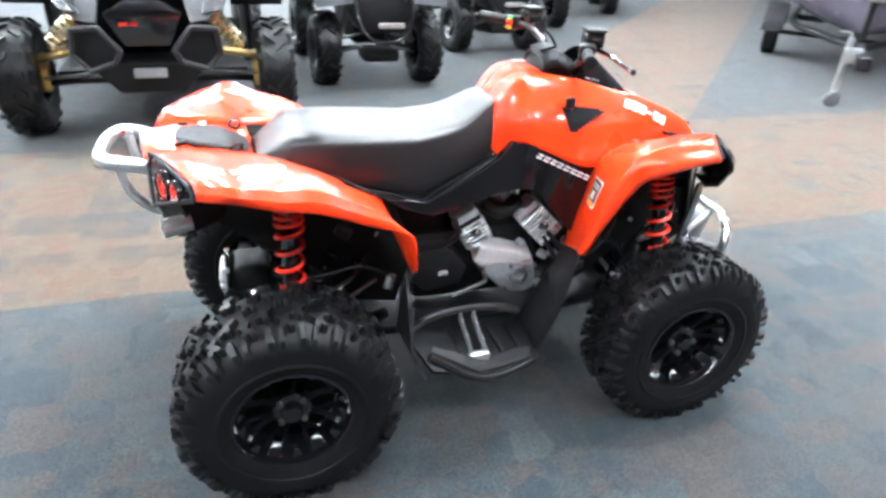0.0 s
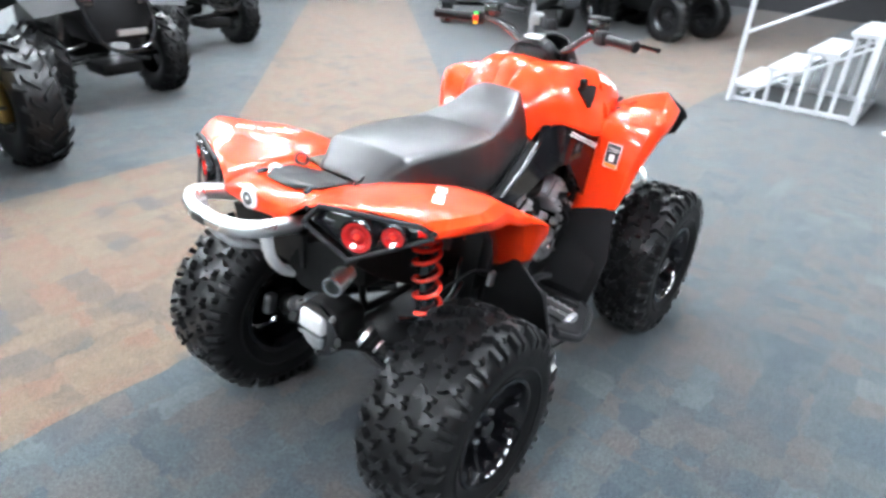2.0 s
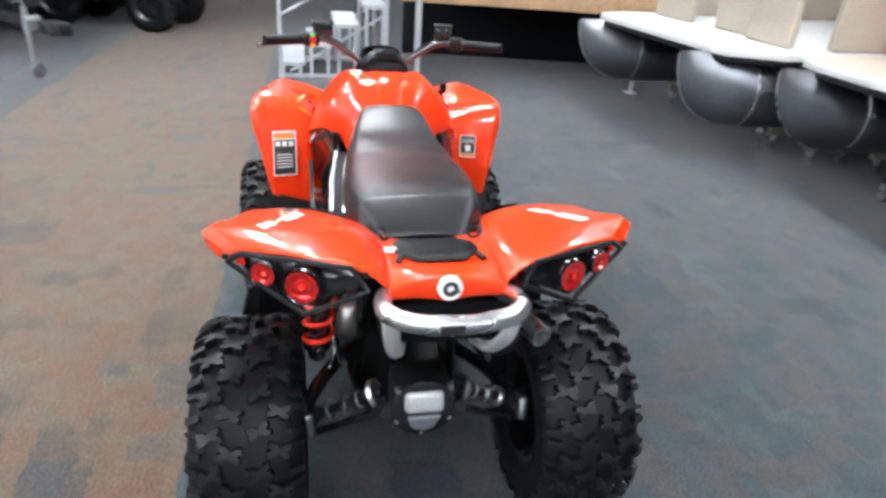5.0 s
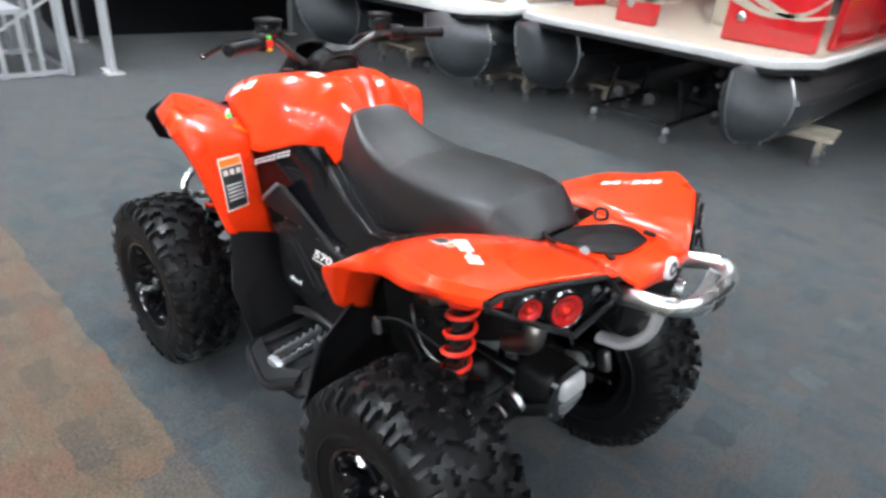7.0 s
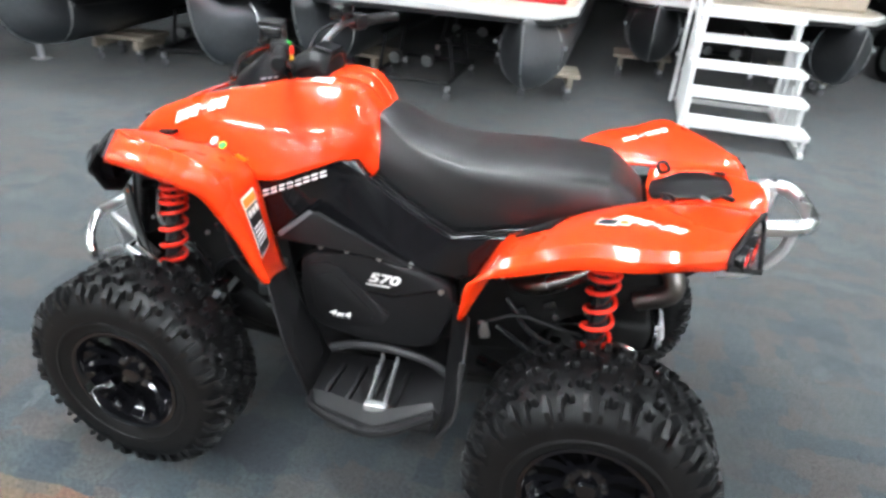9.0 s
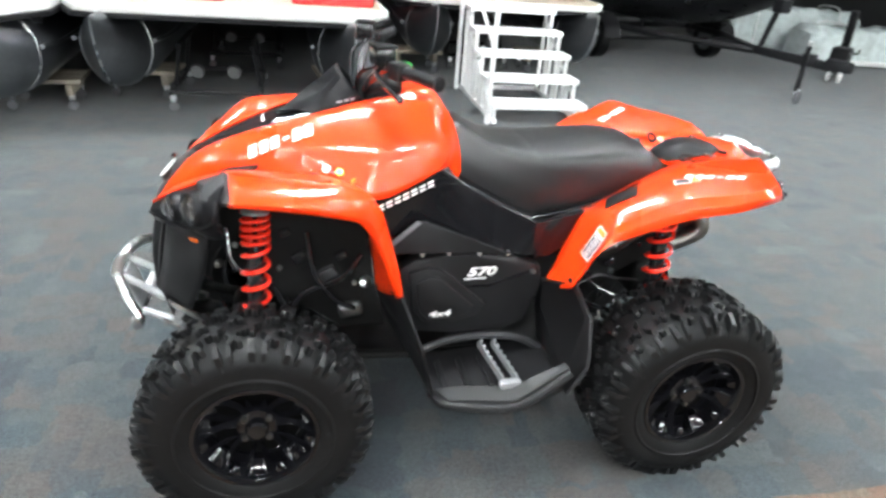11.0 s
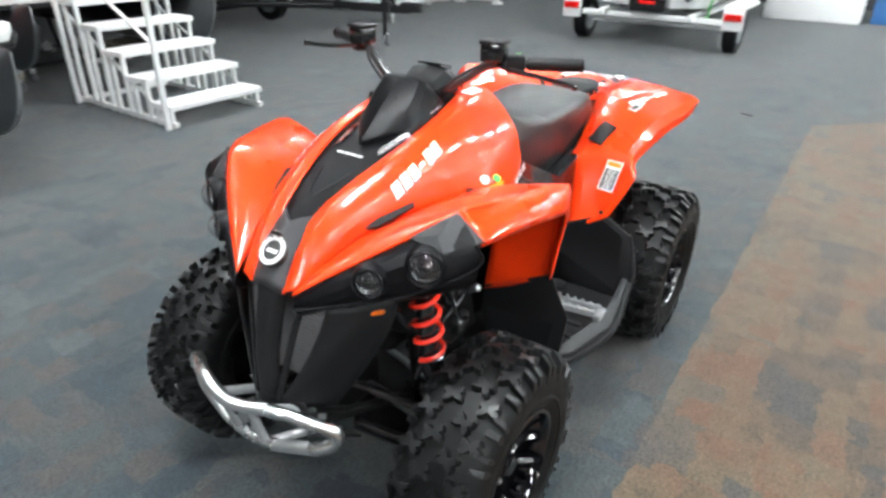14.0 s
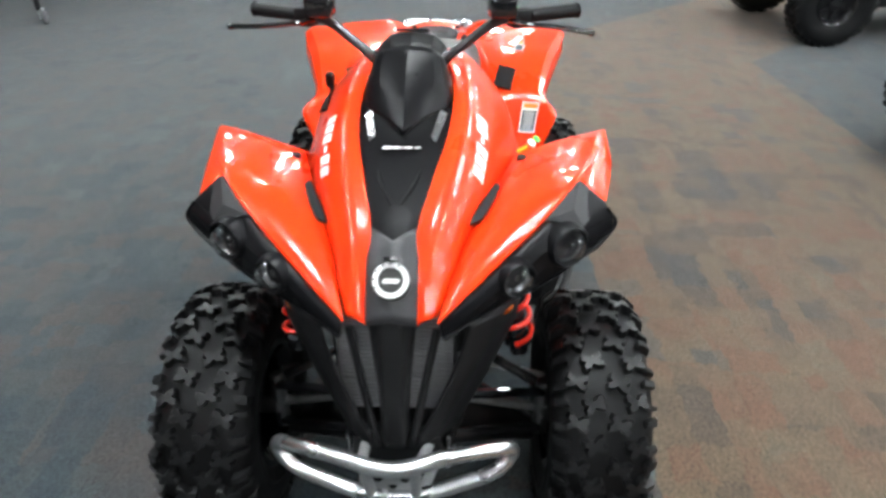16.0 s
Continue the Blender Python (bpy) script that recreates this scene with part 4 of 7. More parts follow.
# tail lights
for s in (1, -1):
    out = [(-0.822, 0.450, 0.932), (-0.832, 0.420, 0.955), (-0.924, 0.200, 0.962), (-0.946, 0.165, 0.918), (-0.930, 0.296, 0.862)]
    th = part("tail_light", slab([(x + 0.018, s * y, z) for x, y, z in out], (0.05, 0, -0.005), None, 0.004), PANELBLACK, quad, "black tail light housing with two round red lenses")
    rim_pts = [Vector((x - 0.002, s * y, z)) for x, y, z in out]
    loop = [rim_pts[i].lerp(rim_pts[(i + 1) % 5], u) for i in range(5) for u in (0.07, 0.93)]
    part("housing_rim", tube(loop, 0.006, 8, 3, True), BLACK, th)
    for c, r in (((-0.893, 0.293, 0.910), 0.038), ((-0.860, 0.372, 0.925), 0.027)):
        lm = axes((c[0] - 0.010, s * (c[1] + 0.004), c[2]), (0, 1, 0), (-0.90, s * 0.36, 0.05))
        bowl = part("red_lens", lathe([(0, -0.002), (r * 0.28, 0.002), (r * 0.50, 0.000), (r * 0.74, 0.005), (r * 0.97, 0.006)], 14, "z", lm), REDBOWL, th, "round faceted red tail lens", 5)
        part("bulb_cap", lathe([(0, 0.009), (r * 0.18, 0.007), (r * 0.22, -0.004)], 12, "z", lm), SPRING, bowl)
        part("lens_ring", lathe([(r * 0.97, 0.002), (r * 1.08, 0.006), (r * 1.14, 0.0), (r * 1.14, -0.03)], 28, "z", lm), GLOSS, th)
    part("side_reflector", box((0.006, 0.022, 0.016), pose(-0.828, s * 0.424, 0.936, 0, 0, s * -35), 0.002), REDLENS, th, "small red reflector")

# rear grab loop
GRAB = [(-0.924, 0.128, 0.892), (-0.984, 0.140, 0.911), (-1.041, 0.135, 0.921), (-1.073, 0.090, 0.919), (-1.083, 0.0, 0.915)]
grab = part("grab_bar", tube(GRAB + [(x, -y, z) for x, y, z in GRAB[-2::-1]], 0.018, 12, 6, flat=1.15), ALU, quad, "polished aluminium rear grab bar")
part("bar_plate", box((0.006, 0.05, 0.022), pose(-1.099, 0.02, 0.915), 0.002), PRINTBLACK, grab)
for s in (1, -1):
    part("grab_leg", tube([(-1.026, s * 0.130, 0.908), (-1.012, s * 0.122, 0.834), (-0.962, s * 0.105, 0.770), (-0.89, s * 0.09, 0.742)], 0.018, 10, 6, flat=0.7), WHITEALU, grab)

# black side panels
PANEL = [(0.345, 0.862, 0.268), (0.240, 0.915, 0.255), (0.150, 0.945, 0.225), (0.090, 0.935, 0.185), (0.055, 0.884, 0.196), (-0.065, 0.824, 0.216), (-0.190, 0.762, 0.224), (-0.300, 0.790, 0.226), (-0.345, 0.803, 0.222), (-0.300, 0.700, 0.235), (-0.230, 0.660, 0.245), (-0.134, 0.672, 0.245), (-0.058, 0.692, 0.245), (0.060, 0.745, 0.250), (0.178, 0.790, 0.258), (0.255, 0.738, 0.262), (0.315, 0.700, 0.262)]
for s in (1, -1):
    bm = bmesh.new()
    arch = [(-0.260, 0.758, 0.232), (-0.175, 0.728, 0.236), (-0.080, 0.752, 0.240), (0.010, 0.786, 0.244), (0.100, 0.808, 0.250), (0.165, 0.802, 0.256), (0.210, 0.735, 0.262), (0.275, 0.660, 0.264), (0.310, 0.630, 0.264)]
    shape = PANEL[:9] + arch if s < 0 else [p for p in PANEL if p[:2] not in ((0.060, 0.745), (0.178, 0.790), (0.255, 0.738))]
    P = [(x, s * y, z) for x, z, y in shape]
    cx = Vector((0.02, s * 0.225, 0.80))
    slab(P, (0, -s * 0.02, 0), bm, 0.004)
    bmesh.ops.triangulate(bm, faces=[f for f in bm.faces if len(f.verts) > 4])
    sp = part("side_panel", bm, PANELBLACK, quad, "gloss black side panel with white lettering")
    ledge = [(0.055, 0.888), (-0.065, 0.828), (-0.190, 0.766), (-0.300, 0.794), (-0.345, 0.807)]
    inner_y, outer_y = (0.150, 0.158, 0.164, 0.168, 0.170), (0.188, 0.206, 0.214, 0.216, 0.212)
    part("panel_ledge", sheet([[(x, s * yi, z - 0.012), (x, s * yo, z - 0.004)] for (x, z), yi, yo in zip(ledge, inner_y, outer_y)], 4, 2), BLACK, sp)
    a, b = Vector((0.325, s * 0.272, 0.855)), Vector((0.150, s * 0.232, 0.930))
    d = (a - b) if s < 0 else (b - a)
    wm = axes((a + b) / 2 + Vector((0, s * 0.008, -0.022)), d, (0, s * 0.97, 0.2))
    for x, y, w, h, k in word_bars(8, 0.205, 0.0150, 0.35, 0.74):
        part("side_mark", bars([(x + 0.35 * h * 0.33, y + h * 0.33, w, h * 0.34, k), (x - 0.35 * h * 0.33, y - h * 0.33, w, h * 0.34, k)], wm), WHITE, sp)
    if s < 0:
        continue
    plate_out = [(0.285, 0.716), (0.190, 0.800), (0.165, 0.802), (0.060, 0.756), (-0.060, 0.704), (-0.140, 0.684), (-0.100, 0.690), (0.020, 0.700), (0.290, 0.700)]
    part("lower_panel", slab(side(s, plate_out, 0.262), (0, s * 0.014, 0), None, 0.006), BLACK, sp, "matt black lower panel")
    part("panel_facet", slab([(0.287, s * 0.272, 0.722), (0.192, s * 0.272, 0.806), (0.180, s * 0.272, 0.800), (0.277, s * 0.272, 0.712)], (0, s * 0.007, 0), None, 0.002), GREYP, sp, "grey bevelled edge")

# left belt-drive cover
CVT = [(0.235, 0.640), (0.190, 0.668), (0.100, 0.680), (0.030, 0.682), (-0.120, 0.668), (-0.215, 0.632), (-0.225, 0.560), (-0.180, 0.430), (-0.120, 0.405), (0.050, 0.395), (0.180, 0.415), (0.225, 0.450), (0.240, 0.540)]
cvt = part("belt_cover", slab(side(1, CVT, 0.20), (0, 0.055, 0), None, 0.016), BLACK, quad, "matt black drive cover with raised ribs")
plate_out = [(0.207, 0.631), (0.149, 0.648), (0.108, 0.639), (0.058, 0.597), (-0.041, 0.511), (-0.020, 0.474), (0.061, 0.452), (0.152, 0.455), (0.190, 0.500)]
part("cover_plate", slab(side(1, plate_out, 0.250), (0, 0.018, 0), None, 0.007), BLACK, cvt, "raised angular plate")
inner_out = [(0.185, 0.600), (0.140, 0.622), (0.110, 0.612), (0.000, 0.510), (0.012, 0.486), (0.062, 0.468), (0.145, 0.470), (0.172, 0.505)]
part("cover_step", slab(side(1, inner_out, 0.264), (0, 0.009, 0), None, 0.005), BLACK, cvt)
part("cover_crease", slab(side(1, [(0.040, 0.572), (-0.047, 0.578), (-0.175, 0.622), (-0.175, 0.614), (-0.047, 0.566)], 0.253), (0, 0.005, 0), None, 0.001), PANELBLACK, cvt)
part("number", flat_text("570", 0.050, axes((-0.018, 0.2565, 0.622), (-1.0, 0, 0.03), (0, 1, 0)) @ Matrix.Diagonal((1.20, 0.78, 1, 1)), 0.25, 0.0008, 0.0016), WHITE, cvt, "white number")
part("number_underline", bars([(-0.01, 0, 0.07, 0.004, 0.3)], axes((-0.012, 0.2560, 0.600), (-1, 0, 0.03), (0, 1, 0))), WHITE, cvt)
part("drive_mark", flat_text("4x4", 0.036, axes((0.107, 0.2735, 0.489), (-1, 0, 0.02), (0, 1, 0)) @ Matrix.Diagonal((1.25, 0.75, 1, 1)), 0.2, 0.0008, 0.0006), WHITE, cvt, "pale grey drive mark")
part("small_print", bars([(0.0, 0.0, 0.068, 0.004, 0)], axes((0.107, 0.2735, 0.474), (-1, 0, 0.02), (0, 1, 0))), SCUFFED, cvt)
for x, z in ((0.168, 0.690), (0.089, 0.692), (-0.006, 0.688), (-0.096, 0.685), (-0.186, 0.618)):
    part("cover_bolt", lathe([(0, 0.010), (0.0065, 0.009), (0.008, 0)], 10, "z", axes((x, 0.254, z), (1, 0, 0), (0, 1, 0))), ALU, cvt)

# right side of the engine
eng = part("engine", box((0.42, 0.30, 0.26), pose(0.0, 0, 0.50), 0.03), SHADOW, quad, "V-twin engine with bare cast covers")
case_side = [(0.059, 0.517), (0.164, 0.511), (0.207, 0.513), (0.222, 0.414), (0.181, 0.393), (0.103, 0.407), (-0.002, 0.515), (0.027, 0.529)]
part("crank_cover", slab(side(-1, case_side, 0.215), (0, 0.09, 0), None, 0.010), CAST, eng, "bare cast angular crankcase cover")
case_top = [(-0.010, 0.520), (0.010, 0.580), (0.105, 0.556), (0.196, 0.524), (0.215, 0.500), (0.100, 0.500)]
# Top of the same case in brighter metal, which paints in its top light.
part("cover_arm", slab(side(-1, case_top, 0.195), (0, 0.06, 0.03), None, 0.010), WHITEALU, eng, "upper case face, its top light put into a brighter metal")
bm_m = axes((0.148, -0.217, 0.468), (1, 0, 0), (0, -1, 0))
part("cover_ring", lathe([(0.016, 0), (0.020, 0.010), (0.030, 0.010), (0.034, 0), (0.030, -0.004)], 24, "z", bm_m, closed=True), ALU, eng)
part("cover_boss", box((0.045, 0.008, 0.010), pose(0.120, -0.220, 0.480, 0, -40, 0), 0.003), ALU, eng)
for x, z in ((0.207, 0.500), (0.215, 0.420), (0.108, 0.418), (0.014, 0.512), (0.12, 0.505)):
    part("case_bolt", lathe([(0, 0.010), (0.006, 0.009), (0.008, 0)], 8, "z", axes((x, -0.214, z), (1, 0, 0), (0, -1, 0))), STEEL, eng)
for cx, cz, tilt, tall in ((-0.017, 0.640, -28, 0.100), (0.222, 0.640, -44, 0.135)):
    mm = pose(cx, -0.165, cz, 0, tilt, 0)
    # Head body is dark so its colour carries the shade between the fins.
    part("cylinder_head", box((0.082, 0.07, tall), mm, 0.010), SHADOW, eng)
    count = round(tall / 0.0155)
    for i in range(count):
        part("cooling_fin", box((0.096, 0.080, 0.006), mm @ Matrix.Translation((0, -0.004, -tall / 2 + 0.010 + i * 0.0145)), 0.002, 1), CAST, eng)
    part("rocker_cover", box((0.085, 0.075, 0.030), mm @ Matrix.Translation((0, 0.004, tall / 2 + 0.010)), 0.010), CAST, eng)
    for dx in (-0.036, 0.036):
        for dz in (-0.3, 0.3):
            part("head_bolt", lathe([(0, 0.016), (0.007, 0.014), (0.009, 0)], 8, "z", mm @ axes((dx, -0.040, dz * tall), (1, 0, 0), (0, -1, 0))), ALU, eng)
    part("plug_cap", lathe([(0, 0.05), (0.010, 0.046), (0.013, 0.02), (0.016, 0)], 12, "z", mm @ axes((0.0, -0.036, 0.0), (1, 0, 0), (0.2, -1, 0.5))), GLOSS, eng)
part("intake_pipe", tube([(0.03, -0.14, 0.72), (0.09, -0.16, 0.69), (0.15, -0.14, 0.72)], 0.028, 10, 5), SHADOW, eng)
for x0, z0, x1, z1 in ((0.24, 0.62, 0.30, 0.50), (0.23, 0.60, 0.27, 0.46), (-0.09, 0.70, -0.12, 0.60)):
    part("hose", tube([(x0, -0.20, z0), ((x0 + x1) / 2 + 0.02, -0.225, (z0 + z1) / 2), (x1, -0.20, z1)], 0.009, 8, 5), BLACK, eng)
for x, z in ((0.247, 0.518), (0.306, 0.464), (0.304, 0.404), (0.250, 0.400), (0.158, 0.572), (0.285, 0.52)):
    part("pipe_union", lathe([(0, 0.03), (0.012, 0.028), (0.016, 0.01), (0.016, 0)], 10, "z", axes((x, -0.17, z), (1, 0, 0), (0.2, -1, 0))), CAST, eng)
part("shift_lever", tube([(0.018, -0.225, 0.500), (0.022, -0.230, 0.468), (-0.03, -0.235, 0.452), (-0.093, -0.235, 0.430)], 0.008, 8, 5), STEEL, eng)
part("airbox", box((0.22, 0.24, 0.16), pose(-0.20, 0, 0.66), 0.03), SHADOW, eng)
part("case_number", flat_text("570", 0.022, axes((-0.125, -0.219, 0.51), (1, 0, 0), (0, -1, 0)), 0.2), WHITE, eng)
part("drive_case", slab(side(-1, [(-0.20, 0.60), (-0.10, 0.60), (-0.04, 0.52), (-0.06, 0.46), (-0.18, 0.44), (-0.24, 0.50)], 0.14), (0, -0.075, 0), None, 0.012), BLACK, eng)

# frame rails and inner panels
fr = bmesh.new()
for s in (1, -1):
    tube([(0.88, s * 0.10, 0.42), (0.5, s * 0.16, 0.30), (0.0, s * 0.17, 0.27), (-0.5, s * 0.15, 0.30), (-0.80, s * 0.10, 0.46)], 0.016, 8, 5, bm=fr)
    tube([(0.82, s * 0.13, 0.72), (0.5, s * 0.16, 0.76), (0.2, s * 0.14, 0.80), (-0.2, s * 0.12, 0.72), (-0.6, s * 0.10, 0.80), (-0.9, s * 0.09, 0.86)], 0.016, 8, 5, bm=fr)
    rod((0.55, s * 0.16, 0.30), (0.60, s * 0.16, 0.76), 0.014, 8, fr)
    rod((-0.45, s * 0.15, 0.30), (-0.55, s * 0.11, 0.80), 0.014, 8, fr)
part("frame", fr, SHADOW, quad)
part("inner_guard", box((0.34, 0.30, 0.34), pose(0.50, 0, 0.66), 0.04), SHADOW, quad)
part("rear_inner_guard", box((0.36, 0.22, 0.24), pose(-0.52, 0, 0.70), 0.04), SHADOW, quad)
part("skid_plate", box((1.20, 0.30, 0.012), pose(0.07, 0, 0.262), 0.004), BLACK, quad)
UNDER = [[(-0.30, 0.0, 0.79), (-0.30, 0.18, 0.79)], [(-0.60, 0.0, 0.87), (-0.60, 0.16, 0.87)], [(-0.94, 0.0, 0.88), (-0.94, 0.12, 0.87)]]
panel("undertray", UNDER, SHADOW, quad, 0.006, 4, 3, both=True)

# footwells, pegs and mud guards
for s in (1, -1):
    well = part("footwell", slab([(0.165, s * 0.20, 0.285), (0.150, s * 0.40, 0.290), (0.105, s * 0.450, 0.295), (-0.085, s * 0.505, 0.320), (-0.235, s * 0.495, 0.345), (-0.275, s * 0.20, 0.330)], (0, 0, -0.012), None, 0.004), BLACK, quad, "black plastic footwell")
    part("well_rim", slab([(0.140, s * 0.395, 0.300), (0.105, s * 0.452, 0.300), (-0.085, s * 0.512, 0.325), (-0.245, s * 0.500, 0.425), (-0.235, s * 0.478, 0.432), (-0.085, s * 0.480, 0.352), (0.08, s * 0.425, 0.330)], (0, 0, -0.025), None, 0.004), SCUFFED, well, "grey scuffed footwell edge")
    part("well_rail", tube([(0.145, s * 0.252, 0.345), (0.06, s * 0.25, 0.374), (-0.06, s * 0.25, 0.382), (-0.17, s * 0.255, 0.368), (-0.25, s * 0.26, 0.322)], 0.013, 10, 5), GREYD, well)
    part("well_skirt", tube([(0.145, s * 0.40, 0.285), (0.105, s * 0.456, 0.285), (-0.085, s * 0.515, 0.308), (-0.25, s * 0.502, 0.405)], 0.014, 8, 5), BLACK, well)
    peg = bmesh.new()
    for dx in (0, 0.045):
        add_box(peg, (0.007, 0.195, 0.026), axes((-0.0425 - dx, s * 0.3675, 0.366), (1, s * 0.13, 0), (0, 0, 1)), 0.003, 1)
        for i in range(7):
            add_box(peg, (0.006, 0.008, 0.014), pose(-0.033 - dx - i * 0.0035, s * (0.29 + i * 0.027), 0.386 - i * 0.002))
    add_box(peg, (0.066, 0.026, 0.026), pose(-0.078, s * 0.468, 0.356), 0.006)
    part("foot_peg", peg, CAST, well, "serrated bare aluminium foot peg")
    for i in range(4):
        part("well_rib", box((0.02, 0.16, 0.02), pose(0.10 - i * 0.07, s * 0.34, 0.296 + i * 0.007), 0.006), BLACK, well)
    FG = [(0.296, s * 0.225, 0.575), (0.250, s * 0.412, 0.650), (0.185, s * 0.455, 0.480), (0.140, s * 0.420, 0.285), (0.165, s * 0.20, 0.275), (0.26, s * 0.20, 0.45)]
    part("front_mud_guard", slab(FG, (0.008, 0, 0), None, 0.002), BLACK, quad)
    RG = [(-0.215, s * 0.250, 0.590), (-0.285, s * 0.365, 0.625), (-0.300, s * 0.470, 0.560), (-0.295, s * 0.500, 0.420), (-0.250, s * 0.490, 0.320), (-0.265, s * 0.20, 0.300), (-0.24, s * 0.20, 0.45)]
    part("rear_mud_guard", slab(RG, (-0.008, 0, 0), None, 0.002), BLACK, quad)
    part("guard_edge", tube([(-0.296, s * 0.47, 0.565), (-0.298, s * 0.502, 0.42), (-0.252, s * 0.494, 0.32)], 0.0045, 8, 5), GREYD, quad)
    decal("heel_pad", [(0, 0, 0.098, 0.066, 0.25 * s)], axes((-0.428, s * 0.270, 0.870), (-1, s * 0.30, 0.50), (0.35, s * -0.25, 0.85)), wings[s], BLACK, wings[s], "black rubber heel pad", 0.003, 0.005)


# plates added behind the wheels, the shade there put into their colour
for s in (1, -1):
    RL = [(-0.215, 0.60), (-0.28, 0.75), (-0.50, 0.86), (-0.78, 0.90), (-0.86, 0.80), (-0.70, 0.66), (-0.52, 0.56), (-0.40, 0.42), (-0.27, 0.40)]
    part("rear_dark_plate", slab(side(s, RL, 0.165), (0, s * 0.012, 0), None, 0.003), SHADOW, quad)
    FL = [(0.30, 0.56), (0.33, 0.80), (0.42, 0.90), (0.66, 0.90), (0.74, 0.80), (0.70, 0.62), (0.56, 0.52), (0.40, 0.40), (0.26, 0.40)]
    part("front_dark_plate", slab(side(s, FL, 0.165), (0, s * 0.012, 0), None, 0.003), SHADOW, quad)

# suspension
for s in (1, -1):
    for z0, z1, nm in ((0.33, 0.255, "lower_arm"), (0.46, 0.38, "upper_arm")):
        ar = bmesh.new()
        rod((0.76, s * 0.10, z0), (0.66, s * 0.345, z1), 0.013, 10, ar)
        rod((0.54, s * 0.12, z0), (0.64, s * 0.345, z1), 0.013, 10, ar)
        part(nm, ar, GLOSS, quad)
        if z0 < 0.4:
            # Black plate added to put the dark by the lower arm into colour.
            part("arm_dark_plate", slab([(0.77, s * 0.10, z0 - 0.02), (0.53, s * 0.12, z0 - 0.02), (0.62, s * 0.33, z1 - 0.02), (0.68, s * 0.33, z1 - 0.02)], (0, 0, -0.008), None, 0.002), BLACK, quad)
    kn = bmesh.new()
    rod((0.65, s * 0.345, 0.23), (0.65, s * 0.345, 0.41), 0.02, 10, kn)
    rod((0.65, s * 0.34, 0.31), (0.65, s * 0.44, 0.31), 0.03, 12, kn)
    part("front_hub", kn, STEEL, quad)
    part("front_axle", rod((0.65, s * 0.06, 0.36), (0.65, s * 0.37, 0.31), 0.014, 10), STEEL, quad)
    part("tie_rod", rod((0.55, s * 0.05, 0.42), (0.57, s * 0.36, 0.35), 0.009, 8), CAST, quad)
    ra = bmesh.new()
    tube([(-0.30, s * 0.14, 0.33), (-0.50, s * 0.26, 0.34), (-0.64, s * 0.33, 0.30)], 0.022, 10, 5, bm=ra)
    rod((-0.64, s * 0.30, 0.31), (-0.64, s * 0.44, 0.31), 0.04, 14, ra)
    rod((-0.70, s * 0.10, 0.38), (-0.66, s * 0.32, 0.27), 0.012, 8, ra)
    part("trailing_arm", ra, GLOSS, quad)
    ax = bmesh.new()
    rod((-0.71, s * 0.10, 0.455), (-0.65, s * 0.34, 0.32), 0.013, 10, ax)
    for u in (0.08, 0.85):
        p, q = Vector((-0.71, s * 0.10, 0.455)), Vector((-0.65, s * 0.34, 0.32))
        for i in range(4):
            c = p.lerp(q, u + i * 0.045 * (1 if u < 0.5 else -1))
            e = p.lerp(q, u + (i + 1) * 0.045 * (1 if u < 0.5 else -1))
            rod(c, e, 0.038 - i * 0.006, 14, ax)
    part("drive_shaft", ax, SHADOW, quad)
    clamp = bmesh.new()
    for u in (0.07, 0.24, 0.40, 0.58, 0.80):
        p, q = Vector((-0.71, s * 0.10, 0.455)), Vector((-0.65, s * 0.34, 0.32))
        rod(p.lerp(q, u), p.lerp(q, u + 0.02), 0.041 if u < 0.1 else 0.030 if u > 0.5 else 0.024, 14, clamp)
    part("boot_clamp", clamp, ALU, quad)
    coil_shock(quad, (0.635, s * 0.225, 0.835), (0.645, s * 0.272, 0.535), 0.036, 8)
    coil_shock(quad, (-0.600, s * 0.245, 0.860), (-0.610, s * 0.270, 0.545), 0.038, 8)

